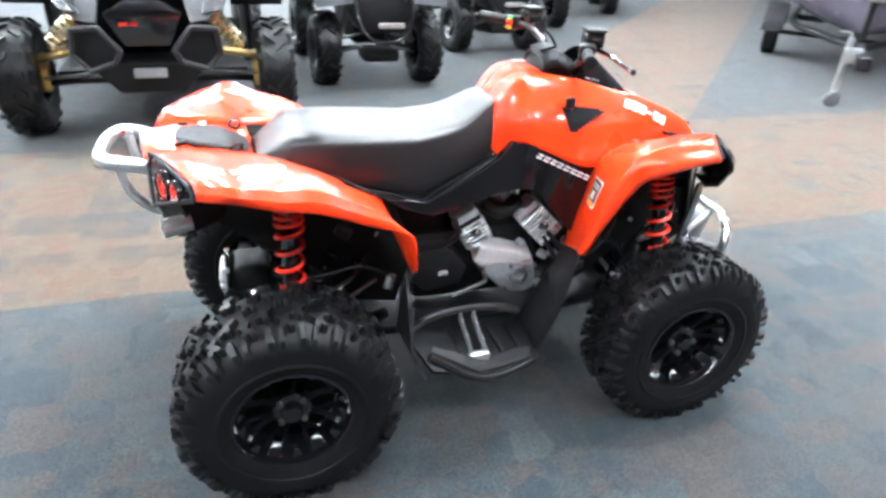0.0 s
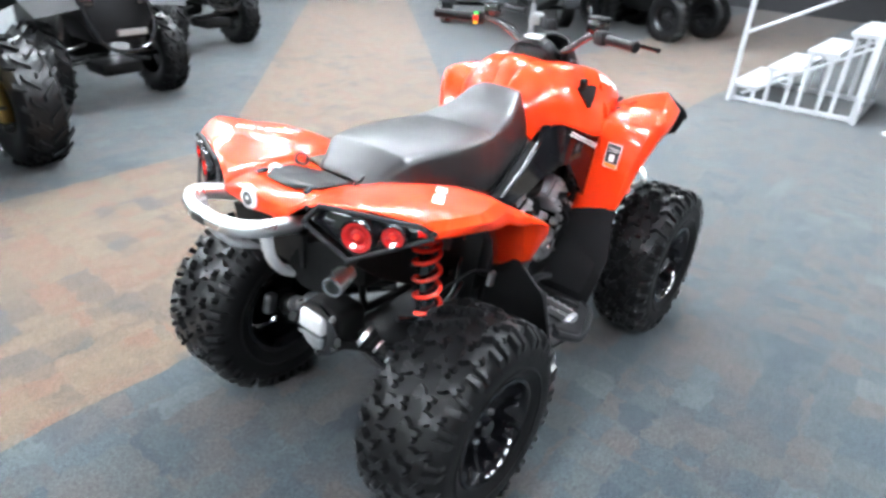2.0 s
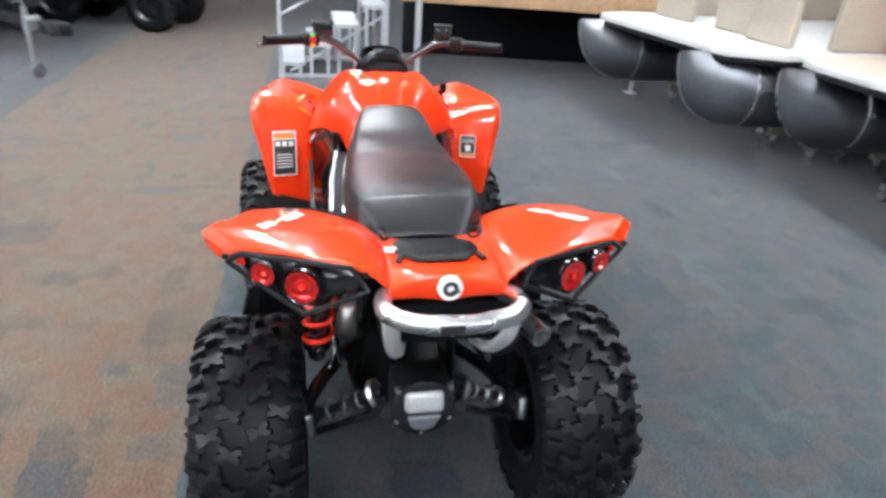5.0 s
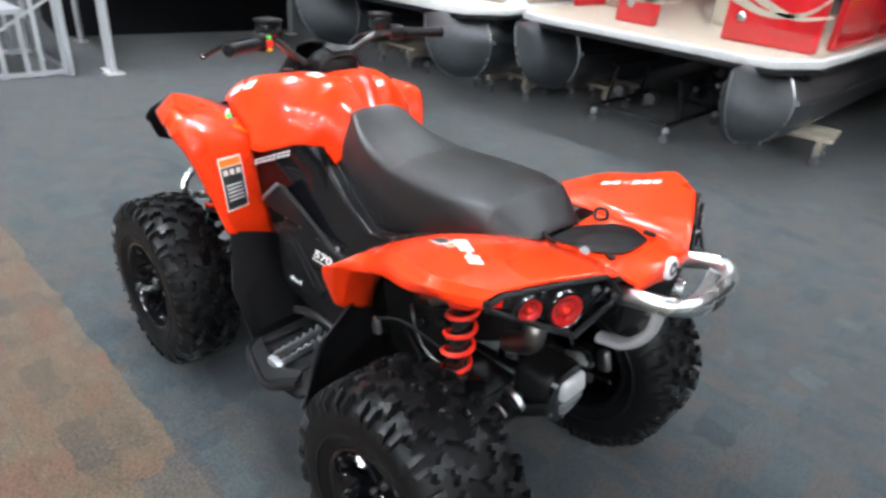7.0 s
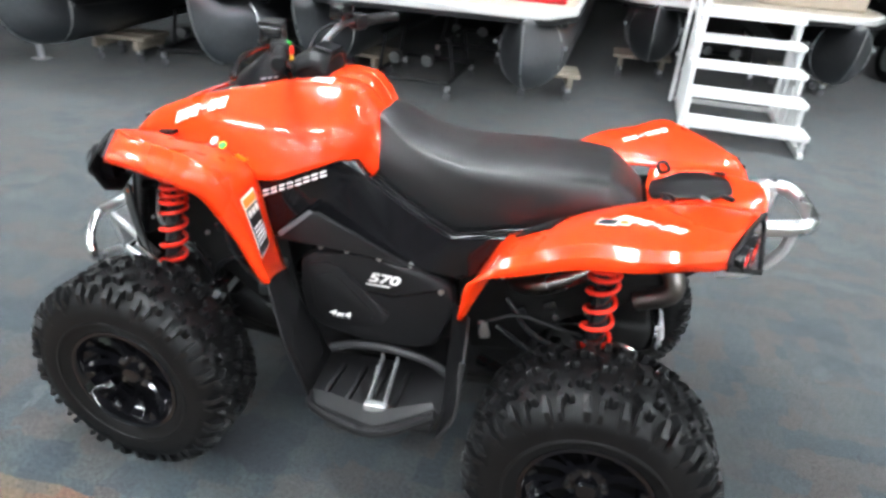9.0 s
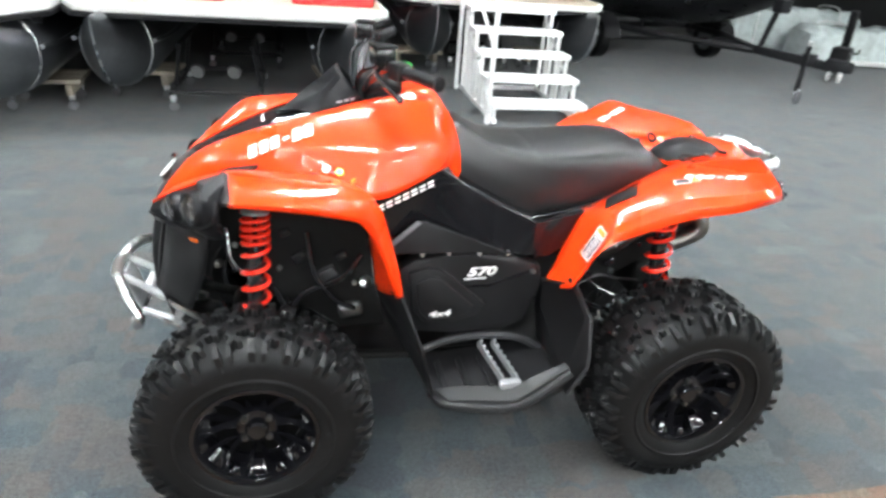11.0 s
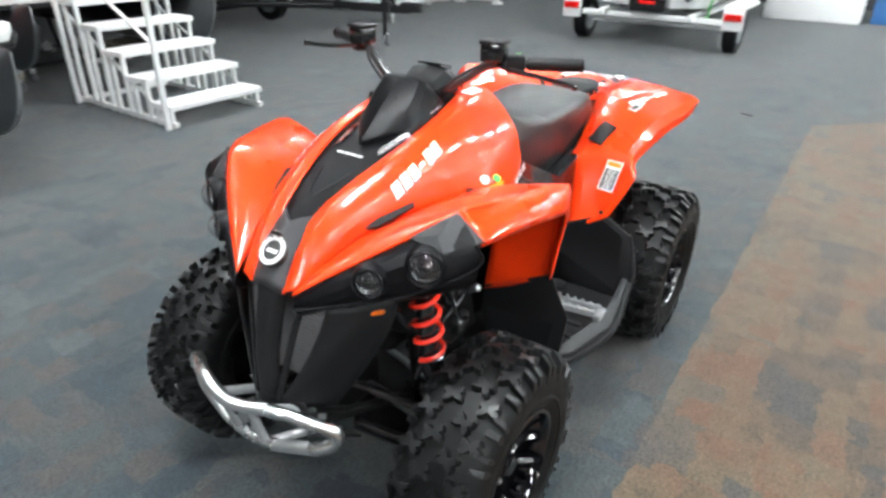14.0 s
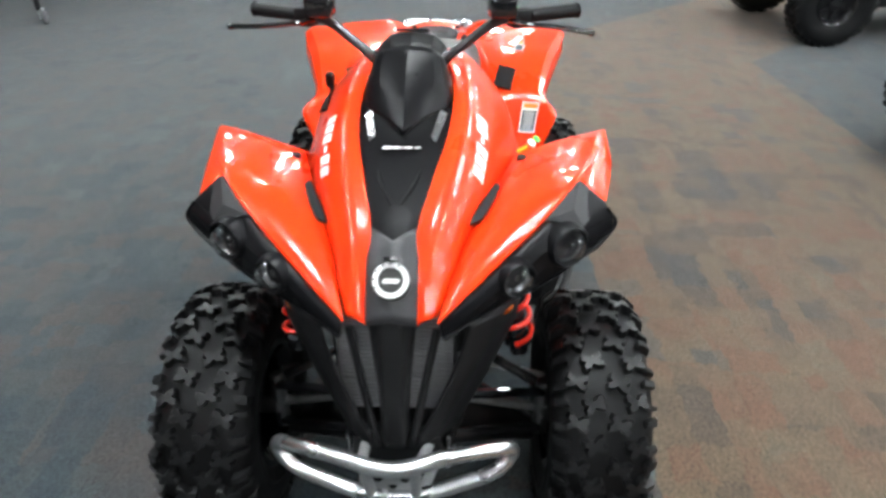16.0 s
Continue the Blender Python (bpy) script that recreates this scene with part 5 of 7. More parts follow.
for s in (1, -1):
    part("master_cylinder", box((0.075, 0.04, 0.045), pose(0.372, s * 0.185, 0.470, 0, 6, s * 8), 0.012, 3), STEEL, quad, "dull cast block behind the wheel")
    part("hose_union", lathe([(0, 0.05), (0.010, 0.048), (0.014, 0.02), (0.018, 0.01), (0.018, 0)], 12, "z", axes((0.325, s * 0.185, 0.565), (1, 0, 0), (0.3, s * 1.0, 0.4))), ALU, quad)
    part("hose_union", lathe([(0, 0.03), (0.008, 0.028), (0.012, 0.01), (0.012, 0)], 10, "z", axes((0.745, s * 0.178, 0.645), (1, 0, 0), (0.2, s * 1.0, 0.2))), STEEL, quad)
    for pts in (
        [(0.72, 0.19, 0.76), (0.70, 0.23, 0.66), (0.60, 0.22, 0.58), (0.56, 0.20, 0.46)],
        [(0.50, 0.19, 0.74), (0.48, 0.22, 0.62), (0.42, 0.21, 0.52), (0.36, 0.20, 0.48)],
        [(0.34, 0.19, 0.66), (0.40, 0.22, 0.60), (0.52, 0.21, 0.54), (0.60, 0.19, 0.40)],
        [(-0.36, 0.19, 0.60), (-0.44, 0.22, 0.52), (-0.55, 0.21, 0.48), (-0.66, 0.20, 0.52)],
        [(-0.34, 0.19, 0.50), (-0.46, 0.21, 0.44), (-0.56, 0.23, 0.42)],
    ):
        part("hose", tube([(x, s * y, z) for x, y, z in pts], 0.0085, 8, 5), GLOSS, quad)
    for x, z, d in ((0.44, 0.60, 0.05), (0.40, 0.66, 0.035), (0.52, 0.66, 0.045), (0.56, 0.74, 0.03), (-0.40, 0.56, 0.04), (-0.48, 0.60, 0.035), (-0.44, 0.68, 0.05)):
        part("bracket", box((d, 0.02, d * 0.7), pose(x, s * 0.186, z, 0, 25, s * 5), 0.004), GREYD if d > 0.045 else GLOSS, quad)
    for x, z in ((0.36, 0.56), (0.46, 0.56), (0.58, 0.62), (0.70, 0.70), (-0.34, 0.66), (-0.50, 0.56), (-0.58, 0.66)):
        part("bolt_head", lathe([(0, 0.010), (0.006, 0.009), (0.008, 0)], 8, "z", axes((x, s * 0.178, z), (1, 0, 0), (0, s, 0))), ALU, quad)
    part("bumper_bracket", slab([(0.915, s * 0.105, 0.486), (0.905, s * 0.105, 0.462), (0.815, s * 0.115, 0.405), (0.812, s * 0.115, 0.428)], (0, s * 0.008, 0), None, 0.002), ALU, bumper)
    part("bumper_bracket", slab([(0.935, s * 0.105, 0.420), (0.928, s * 0.105, 0.398), (0.835, s * 0.115, 0.345), (0.832, s * 0.115, 0.370)], (0, s * 0.008, 0), None, 0.002), ALU, bumper)
    part("bumper_bracket", slab([(0.895, s * 0.106, 0.455), (0.872, s * 0.108, 0.440), (0.888, s * 0.108, 0.380), (0.910, s * 0.106, 0.395)], (0, s * 0.006, 0), None, 0.002), CAST, bumper)

for s in (1, -1):
    part("hub_casting", lathe([(0, 0.03), (0.03, 0.028), (0.048, 0.012), (0.052, 0), (0.05, -0.03), (0, -0.03)], 18, "z", axes((-0.66, s * 0.325, 0.335), (1, 0, 0), (-0.6, -s * 0.6, 0.4))), GLOSS, quad)
    part("brake_caliper", box((0.045, 0.032, 0.070), pose(-0.740, s * 0.300, 0.385, 0, 20, s * 15), 0.012, 3), STEEL, quad)
    part("cable_clip", box((0.028, 0.018, 0.050), pose(-0.318, s * 0.285, 0.545, 0, 15, 0), 0.005), ALU, quad)
    part("cable", tube([(-0.318, s * 0.285, 0.57), (-0.40, s * 0.27, 0.60), (-0.48, s * 0.24, 0.57), (-0.58, s * 0.23, 0.55)], 0.004, 6, 5), BLACK, quad)

dif = part("rear_differential", box((0.13, 0.16, 0.14), pose(-0.72, 0, 0.455), 0.03, 3), SHADOW, quad)
part("differential_cover", box((0.032, 0.105, 0.062), pose(-0.800, 0, 0.487, 0, 12, 0), 0.014, 3), WHITEALU, dif, "bright cast differential cover")
part("lower_cover", slab([(-0.800, -0.045, 0.445), (-0.800, 0.045, 0.445), (-0.785, 0.03, 0.395), (-0.785, 0.0, 0.382), (-0.785, -0.03, 0.395)], (-0.02, 0, 0.004), None, 0.006), CAST, dif)
for y, z in ((-0.07, 0.52), (0.07, 0.52), (-0.07, 0.42), (0.07, 0.42), (0.0, 0.375)):
    part("cover_bolt", lathe([(0, 0.014), (0.007, 0.013), (0.009, 0)], 8, "z", axes((-0.784, y, z), (0, 1, 0), (-1, 0, 0))), ALU, dif)
part("cover_flange", lathe([(0.04, 0), (0.085, 0), (0.088, 0.010), (0.075, 0.016), (0.04, 0.016)], 24, "z", axes((-0.782, 0, 0.455), (0, 1, 0), (-1, 0, 0)), closed=True), GLOSS, dif)
part("front_differential", box((0.16, 0.12, 0.13), pose(0.66, 0, 0.37), 0.03, 3), SHADOW, quad)
mf = part("muffler", tube([(-0.60, -0.06, 0.80), (-0.72, -0.08, 0.80), (-0.86, -0.14, 0.785), (-0.91, -0.17, 0.78)], 0.075, 16, 5), SHADOW, quad, "dark muffler can")
part("tail_pipe", lathe([(0.018, 0), (0.024, 0), (0.026, 0.05), (0.026, 0.075), (0.021, 0.075), (0.018, 0.02)], 20, "z", axes((-0.86, -0.215, 0.770), (0, 1, 0), (-0.95, -0.30, -0.08))), ALU, mf, "bright tail pipe")
part("muffler_shield", slab([(-0.945, -0.16, 0.875), (-0.945, 0.12, 0.875), (-0.935, 0.10, 0.775), (-0.935, -0.14, 0.775)], (0.012, 0, 0), None, 0.004), SHADOW, quad)
part("head_pipe", tube([(-0.30, 0.05, 0.62), (-0.42, 0.20, 0.66), (-0.55, 0.19, 0.72), (-0.66, 0.15, 0.80), (-0.74, 0.17, 0.80), (-0.78, 0.20, 0.72), (-0.70, 0.18, 0.66)], 0.028, 12, 6), PIPE, quad, "heat-stained exhaust pipe")

# handlebar with controls
HB = [(0.205, 0.370, 1.219), (0.240, 0.290, 1.217), (0.288, 0.200, 1.210), (0.318, 0.120, 1.160), (0.322, 0.060, 1.125), (0.322, 0.0, 1.118)]
bar = part("handlebar", tube(HB + [(x, -y, z) for x, y, z in HB[-2::-1]], 0.0115, 12, 7), BARMETAL, quad, "dark steel handlebar")
for s in (1, -1):
    g = bmesh.new()
    rod((0.245, s * 0.282, 1.217), (0.186, s * 0.405, 1.219), 0.0165, 14, g)
    rod((0.188, s * 0.402, 1.219), (0.184, s * 0.410, 1.219), 0.019, 14, g)
    part("grip", g, BLACK, bar, "ribbed black rubber grip")
    part("switch_box", box((0.045, 0.05, 0.045), pose(0.258, s * 0.258, 1.216, 0, 0, s * 26), 0.008), BLACK, bar)
    part("fluid_reservoir", box((0.055, 0.062, 0.045), pose(0.296, s * 0.215, 1.245, 0, 0, s * 12), 0.008), GLOSS, bar)
    part("reservoir_lid", box((0.058, 0.066, 0.008), pose(0.296, s * 0.215, 1.271, 0, 0, s * 12), 0.002), BLACK, bar)
    tip = (0.282, 0.432, 1.186) if s > 0 else (0.300, -0.436, 1.200)
    part("brake_lever", tube([(0.300, s * 0.232, 1.218), (0.318, s * 0.275, 1.212), (0.312, s * 0.350, 1.204), tip], 0.0065, 8, 6), GLOSS, bar)
    part("lever_ball", lathe([(0, -0.009), (0.006, -0.007), (0.009, 0), (0.006, 0.007), (0, 0.009)], 12, "z", Matrix.Translation(tip)), GLOSS, bar)
    part("bar_riser", rod((0.322, s * 0.04, 1.085), (0.322, s * 0.04, 1.128), 0.016, 12), STEEL, bar)
    part("control_cable", tube([(0.305, s * 0.19, 1.215), (0.345, s * 0.15, 1.190), (0.352, s * 0.09, 1.135), (0.33, s * 0.05, 1.08)], 0.0045, 6, 7), BLACK, bar)
part("kill_switch", box((0.016, 0.020, 0.020), pose(0.232, 0.252, 1.218, 0, 0, 26), 0.004), SPRING, bar, "red stop switch")
part("lamp_switch", box((0.014, 0.018, 0.010), pose(0.232, 0.252, 1.200, 0, 0, 26), 0.003), YELLOW, bar)
part("start_switch", box((0.014, 0.016, 0.010), pose(0.236, 0.252, 1.233, 0, 0, 26), 0.003), GREEN, bar)

# gear selector and hollow on the right of the tank
gate = [(0.003 - 0.022 * v, 0.040 - 0.0095 * v, 0.150 - 0.0175 * v, 0.010, 0) for v in range(8)]
decal("gear_gate", [(0.0, 0.046, 0.120, 0.008, 0)] + [(x * 0.25, y, w, h, k) for x, y, w, h, k in gate], axes((0.302, -0.212, 0.988), (1, 0, -0.12), (0, -0.85, 0.52)), bodies[-1], STRIPBLACK, bodies[-1], "black gear selector gate", 0.003, 0.003)
lever = part("gear_lever", tube([(0.262, -0.205, 1.010), (0.255, -0.215, 1.050), (0.252, -0.218, 1.055)], 0.008, 8, 4), BLACK, quad)
part("lever_knob", box((0.030, 0.022, 0.036), pose(0.252, -0.218, 1.060), 0.008, 3), BLACK, lever)
decal("tank_sticker", [(0, 0, 0.06, 0.035, 0)], axes((0.215, 0.105, 1.12), (-1, 0, 0), (0, 0.2, 1)), bodies[1], WHITE, bodies[1], "white caution sticker")

# hang tags and keys by the left fender
tag = part("key_ring", tube([(0.430, 0.285, 0.955), (0.440, 0.300, 0.968), (0.425, 0.310, 0.965), (0.418, 0.295, 0.955)], 0.002, 6, 4, True), STEEL, quad)
part("white_tag", lathe([(0, 0.004), (0.011, 0.004), (0.0125, 0), (0, -0.002)], 16, "z", axes((0.445, 0.290, 0.968), (1, 0, 0), (0.3, 0.6, 0.7))), WHITE, tag)
part("green_tag", lathe([(0, 0.004), (0.010, 0.004), (0.0115, 0), (0, -0.002)], 16, "z", axes((0.412, 0.305, 0.965), (1, 0, 0), (0.1, 0.6, 0.7))), GREEN, tag, "bright green tag")
part("yellow_tag", box((0.012, 0.05, 0.003), pose(0.375, 0.285, 0.93, 40, 30, 20), 0.001), YELLOW, tag, "yellow tag")

# printed marks and stickers
for s in (1, -1):
    d = Vector((-1, 0, 0.38)) if s > 0 else Vector((1, 0, -0.38))
    cm = axes((0.560, s * 0.160, 1.000), d, (0.1, s * 0.85, 0.55))
    for q in word_bars(6, 0.19, 0.033, 0.3, 0.80, (3,)):
        decal("maker_mark", [q], cm, bodies[s], WHITE, bodies[s])
    for q in word_bars(6, 0.16, 0.028, 0.3, 0.80, (3,)):
        decal("maker_mark", [q], axes((-0.672, s * 0.345, 0.97), (-s, 0.64, 0.0), (0, s * 0.2, 1)), wings[s], WHITE, wings[s])
    wd, ht = (0.085, 0.165) if s > 0 else (0.060, 0.085)
    cz = 0.79 if s > 0 else 0.818
    lm = axes((0.29, s * (0.365 if s > 0 else 0.347), cz), (0, -s, 0), (-1, 0, 0.1))
    st = decal("warning_sticker", [(0, 0, wd, ht, 0)], lm, walls[s], WHITE, walls[s], "white-edged black warning sticker")
    decal("sticker_field", [(0, -ht * 0.08, wd * 0.9, ht * 0.78, 0)], lm, walls[s], PRINTBLACK, st, lift=0.0028)
    decal("sticker_head", [(0, ht * 0.40, wd * 0.9, ht * 0.13, 0)], lm, walls[s], PRINTORANGE, st, lift=0.0028)
    marks = [(dx * wd * 0.28, ht * 0.22, wd * 0.2, wd * 0.2, 0) for dx in (-1, 0, 1)] + [(0, -ht * (0.02 + 0.07 * i), wd * 0.7, ht * 0.022, 0) for i in range(5)] if s > 0 else [(0, ht * 0.08, wd * 0.35, wd * 0.4, 0), (0, -ht * 0.2, wd * 0.7, ht * 0.03, 0), (0, -ht * 0.3, wd * 0.7, ht * 0.03, 0)]
    decal("sticker_print", marks, lm, walls[s], WHITE, st, lift=0.0040)
# rear left stickers
lm = axes((-0.322, 0.355, 0.757), (-0.45, 0.10, 0.90), (0.80, 0.40, 0.45))
st = decal("instruction_sticker", [(0, 0, 0.105, 0.052, 0)], lm, wings[1], WHITE, wings[1], "white sticker with an orange end")
decal("sticker_field", [(-0.012, 0, 0.072, 0.044, 0)], lm, wings[1], PRINTBLACK, st, lift=0.0028)
decal("sticker_head", [(0.040, 0, 0.016, 0.044, 0)], lm, wings[1], PRINTORANGE, st, lift=0.0028)
decal("sticker_print", [(-0.043 + i * 0.0062, 0, 0.0022, 0.036 - 0.006 * (i % 3), 0) for i in range(11)], lm, wings[1], WHITE, st, lift=0.004)
lm = axes((-0.595, 0.335, 0.95), (-1, 0.2, 0), (0, 0.25, 1))
st = decal("hazard_sticker", [(-0.016, 0.0, 0.046, 0.034, 0.2), (0.020, 0.003, 0.026, 0.023, 0.2)], lm, wings[1], WHITE, wings[1], "white sticker with a black and orange sign")
decal("sticker_sign", [(-0.016, 0.0, 0.039, 0.027, 0.2)], lm, wings[1], PRINTBLACK, st, lift=0.0028)
decal("sticker_head", [(0.020, 0.003, 0.021, 0.017, 0.2)], lm, wings[1], PRINTORANGE, st, lift=0.0028)
# thin white line of print across the hood
part("hood_print", bars([(-0.03, 0, 0.018, 0.005, 0.4), (-0.008, 0, 0.018, 0.005, 0.4), (0.014, 0, 0.018, 0.005, 0.4), (0.034, 0, 0.012, 0.005, 0.4)], axes((0.612, 0, 1.022), (0, 1, 0), (0.35, 0, 0.93))), WHITE, quad)

# ---- boats, stairs and vehicles around ----
DECKWHITE = material("deck_edge_white", (0.62, 0.62, 0.61), 0.4, tone=0.06, spots=4)
REDGEL = material("red_gelcoat", (0.55, 0.015, 0.02), 0.18, coat=0.7, tone=0.05)
BEIGE = material("beige_vinyl", (0.42, 0.36, 0.29), 0.5, tone=0.08)
TUBEALU = material("pontoon_aluminium", (0.29, 0.30, 0.32), 0.37, metal=1.0, tone=0.10, grain=25, spots=2)
TUBEDARK = material("dark_enamel", (0.018, 0.018, 0.020), 0.4, tone=0.2, spec=0.2)
UNDERSHADE = material("under_platform_black", (0.012, 0.012, 0.014), 0.95, tone=0.3, grain=200, bump=0.2, spec=0.1)
WOOD = material("rough_timber", (0.42, 0.27, 0.15), 0.7, tone=0.25, grain=25, bump=0.3)
PLANK = material("grey_plank", (0.40, 0.35, 0.28), 0.75, tone=0.25, grain=25, bump=0.3)
STAIRALU = material("stair_aluminium", (0.80, 0.80, 0.80), 0.45, metal=0.25, tone=0.08, grain=90)
STAIRGREY = material("stair_grey", (0.50, 0.51, 0.53), 0.45, metal=0.3, tone=0.08, grain=90)
GALV = material("galvanised_steel", (0.55, 0.57, 0.58), 0.4, metal=0.9, tone=0.2, grain=30)
HULLGREY = material("grey_hull", (0.10, 0.09, 0.12), 0.25, coat=0.5, tone=0.12)
HULLBLACK = material("black_hull", (0.015, 0.015, 0.017), 0.3, coat=0.4, tone=0.12)
HULLWHITE = material("white_hull", (0.75, 0.76, 0.76), 0.25, coat=0.4, tone=0.06)
BLUE = material("blue_panel", (0.05, 0.16, 0.40), 0.4)
UTVGREY = material("grey_bodywork", (0.055, 0.058, 0.062), 0.3, coat=0.3, tone=0.1)
CHROMESPRING = material("pale_gold_spring", (0.80, 0.72, 0.52), 0.25, metal=1.0, tone=0.05)


def swirl(m, pts, w):
    """A thin raised ribbon along a curve in the plane of m."""
    bm = bmesh.new()
    line = curve_points([Vector((u, v, 0)) for u, v in pts], 6)
    rows = []
    for i, p in enumerate(line):
        d = (line[min(i + 1, len(line) - 1)] - line[max(i - 1, 0)]).normalized()
        n = Vector((-d.y, d.x, 0)) * (w * (1 - i / len(line)) + 0.004)
        rows.append((p + n, p - n))
    vs = [[bm.verts.new(m @ (q + Vector((0, 0, z)))) for q in r for z in (0, 0.003)] for r in rows]
    for a, b in zip(vs, vs[1:]):
        bm.faces.new((a[1], a[3], b[3], b[1]))
        bm.faces.new((a[0], a[1], b[1], b[0]))
        bm.faces.new((a[2], b[2], b[3], a[3]))
    return bm


def pontoon_boat(m, label, tubes, width, panels, swirl_mat):
    """Local axes: origin at the middle of the deck's front edge, the boat runs towards -y."""
    t = thing("pontoon_boat", label, "pontoon boat", m, "pontoon boats")
    L, hw = 6.4, width / 2
    out = [(-hw, -0.42), (-hw + 0.18, -0.06), (-hw + 0.34, 0.0), (hw - 0.34, 0.0), (hw - 0.18, -0.06), (hw, -0.42), (hw, -L), (-hw, -L)]
    deck = part("deck", slab([(x, y, 0.865) for x, y in out], (0, 0, 0.055), None, 0.006), DECKWHITE, t, "white deck edge")
    part("rub_rail", slab([(x * 1.012, y + (0.018 if y > -1 else 0), 0.828) for x, y in out], (0, 0, 0.036), None, 0.004), BLACK, deck)
    part("deck_carpet", slab([(x * 0.97, y - 0.04, 0.920) for x, y in out], (0, 0, 0.004)), BEIGE if swirl_mat else DECKWHITE, deck)
    for tx in tubes:
        r, zc = 0.30, 0.575
        top = zc + r
        stations = [0.0] + [((k + 1) / 14) ** 1.7 for k in range(14)]
        rows, keel = [], []
        # nose: the upper edge runs forward, the keel sweeps back to full depth
        for u in stations:
            y = 0.26 - u * 0.90
            deep = 2 * r * max(0.03, math.sqrt(1 - (1 - u) ** 3.2))
            wide = r * max(0.01, math.sin(u * math.pi / 2)) ** 1.25
            rows.append([(tx + wide * math.cos(a), y, top - deep / 2 + deep / 2 * math.sin(a)) for a in [2 * math.pi * i / 28 + math.pi / 2 for i in range(28)]])
            keel.append((tx, y + 0.004, top - deep))
        rows.append([(x, -L + 0.3, z) for x, y, z in rows[-1]])
        bm = bmesh.new()
        vs = [[bm.verts.new(p) for p in rr] for rr in rows]
        for a, b in zip(vs, vs[1:]):
            for i in range(28):
                bm.faces.new((a[i], a[(i + 1) % 28], b[(i + 1) % 28], b[i]))
        bm.faces.new(vs[-1])
        bm.faces.new(vs[0][::-1])
        tb = part("pontoon", bm, TUBEALU, t, "bare aluminium pontoon tube", 60)
        part("keel_seam", tube(keel, 0.007, 8, 2), ALU, tb)
        weld = [(tx + (x - tx) * 1.01, y, z) for x, y, z in rows[11][::2]]
        part("weld_ring", tube(weld, 0.006, 6, 2, True), ALU, tb)
        part("splash_rib", tube([(tx + r * 0.98, -0.35, zc + 0.05), (tx + r * 1.02, -1.2, zc + 0.02), (tx + r * 1.02, -4, zc + 0.02)], 0.018, 6, 4), TUBEALU, tb)
        part("splash_rib", tube([(tx - r * 0.9, -0.35, zc + 0.05), (tx - r * 1.02, -1.2, zc + 0.02), (tx - r * 1.02, -4, zc + 0.02)], 0.018, 6, 4), TUBEALU, tb)
        part("tube_bracket", box((0.32, 5.2, 0.05), pose(tx, -3.2, 0.85)), TUBEDARK, tb)
    for i in range(6):
        part("cross_beam", box((width * 0.94, 0.06, 0.07), pose(0, -0.5 - i * 1.0, 0.80), 0.005), TUBEDARK, t)
    for x0, x1, y, hh, mt, sw in panels:
        fp = part("fence_panel", box((x1 - x0, 0.07, hh), pose((x0 + x1) / 2, y, 0.925 + hh / 2), 0.025, 3), mt, t)
        if sw:
            pm = axes(((x0 + x1) / 2, y + 0.037, 0.925 + hh * 0.45), (-1, 0, 0), (0, 1, 0))
            part("panel_swirl", swirl(pm, [(-0.32, 0.16), (-0.1, 0.02), (0.15, -0.06), (0.4, -0.02)], 0.035), swirl_mat, fp)
            part("panel_swirl", swirl(pm, [(-0.3, 0.02), (-0.05, -0.06), (0.2, -0.03), (0.36, 0.10)], 0.025), swirl_mat, fp)
            part("panel_lamp", lathe([(0, 0.012), (0.025, 0.010), (0.034, 0)], 18, "z", axes((x1 - 0.12, y + 0.037, 0.925 + hh * 0.28), (1, 0, 0), (0, 1, 0))), ALU, fp)
    for s in (-1, 1):
        part("side_fence", box((0.06, 4.6, 0.62), pose(s * (hw - 0.12), -3.2, 1.235), 0.02), panels[0][4], t)
    return t


pontoon_boat(pose(0.98, -3.20, 0), "pontoon boat with red fence panels on aluminium tubes", (-0.90, 0.86), 2.46,
             [(-1.12, -0.45, -0.55, 0.62, REDGEL, True), (-0.40, -0.02, -1.35, 0.40, BEIGE, False), (0.06, 0.42, -0.50, 0.55, REDGEL, True), (0.50, 1.05, -1.35, 0.45, BEIGE, False)], BEIGE)
pontoon_boat(pose(3.33, -2.72, 0, 0, 0, 4), "pontoon boat with beige consoles on aluminium tubes", (-0.86, 0.84), 2.40,
             [(-1.0, -0.5, -0.62, 0.6, BEIGE, False), (-0.42, 0.1, -0.75, 0.7, BEIGE, False), (0.4, 1.0, -0.7, 0.6, BEIGE, False)], None)
pontoon_boat(pose(-1.72, -4.96, 0, 0, 0, -3), "pontoon boat with dark swirled fence panels", (-0.92, 0.80), 2.46,
             [(0.2, 1.05, -0.5, 0.6, GLOSS, True), (-1.05, -0.1, -0.5, 0.6, BEIGE, False)], PRINTORANGE)


def caster(parent, x, y):
    c = part("caster_fork", box((0.045, 0.05, 0.05), pose(x, y, 0.105), 0.008), ALU, parent)
    part("caster_wheel", lathe([(0, -0.016), (0.034, -0.016), (0.04, -0.010), (0.04, 0.010), (0.034, 0.016), (0, 0.016)], 18, "y", pose(x, y, 0.04)), GREYP, c)


def plank_dolly(m):
    t = thing("plank_dolly", "low timber plank dolly on casters under a pontoon", "dolly", m, "plank dollies")
    for i in range(3):
        part("plank", box((0.62, 0.13, 0.035), pose(0, -0.15 + i * 0.15, 0.235), 0.004), PLANK, t)
    for s in (-1, 1):
        part("bearer", box((0.05, 0.46, 0.09), pose(s * 0.22, 0, 0.172), 0.004), PLANK, t)
        for k in (-1, 1):
            caster(t, s * 0.22, k * 0.17)
    return t


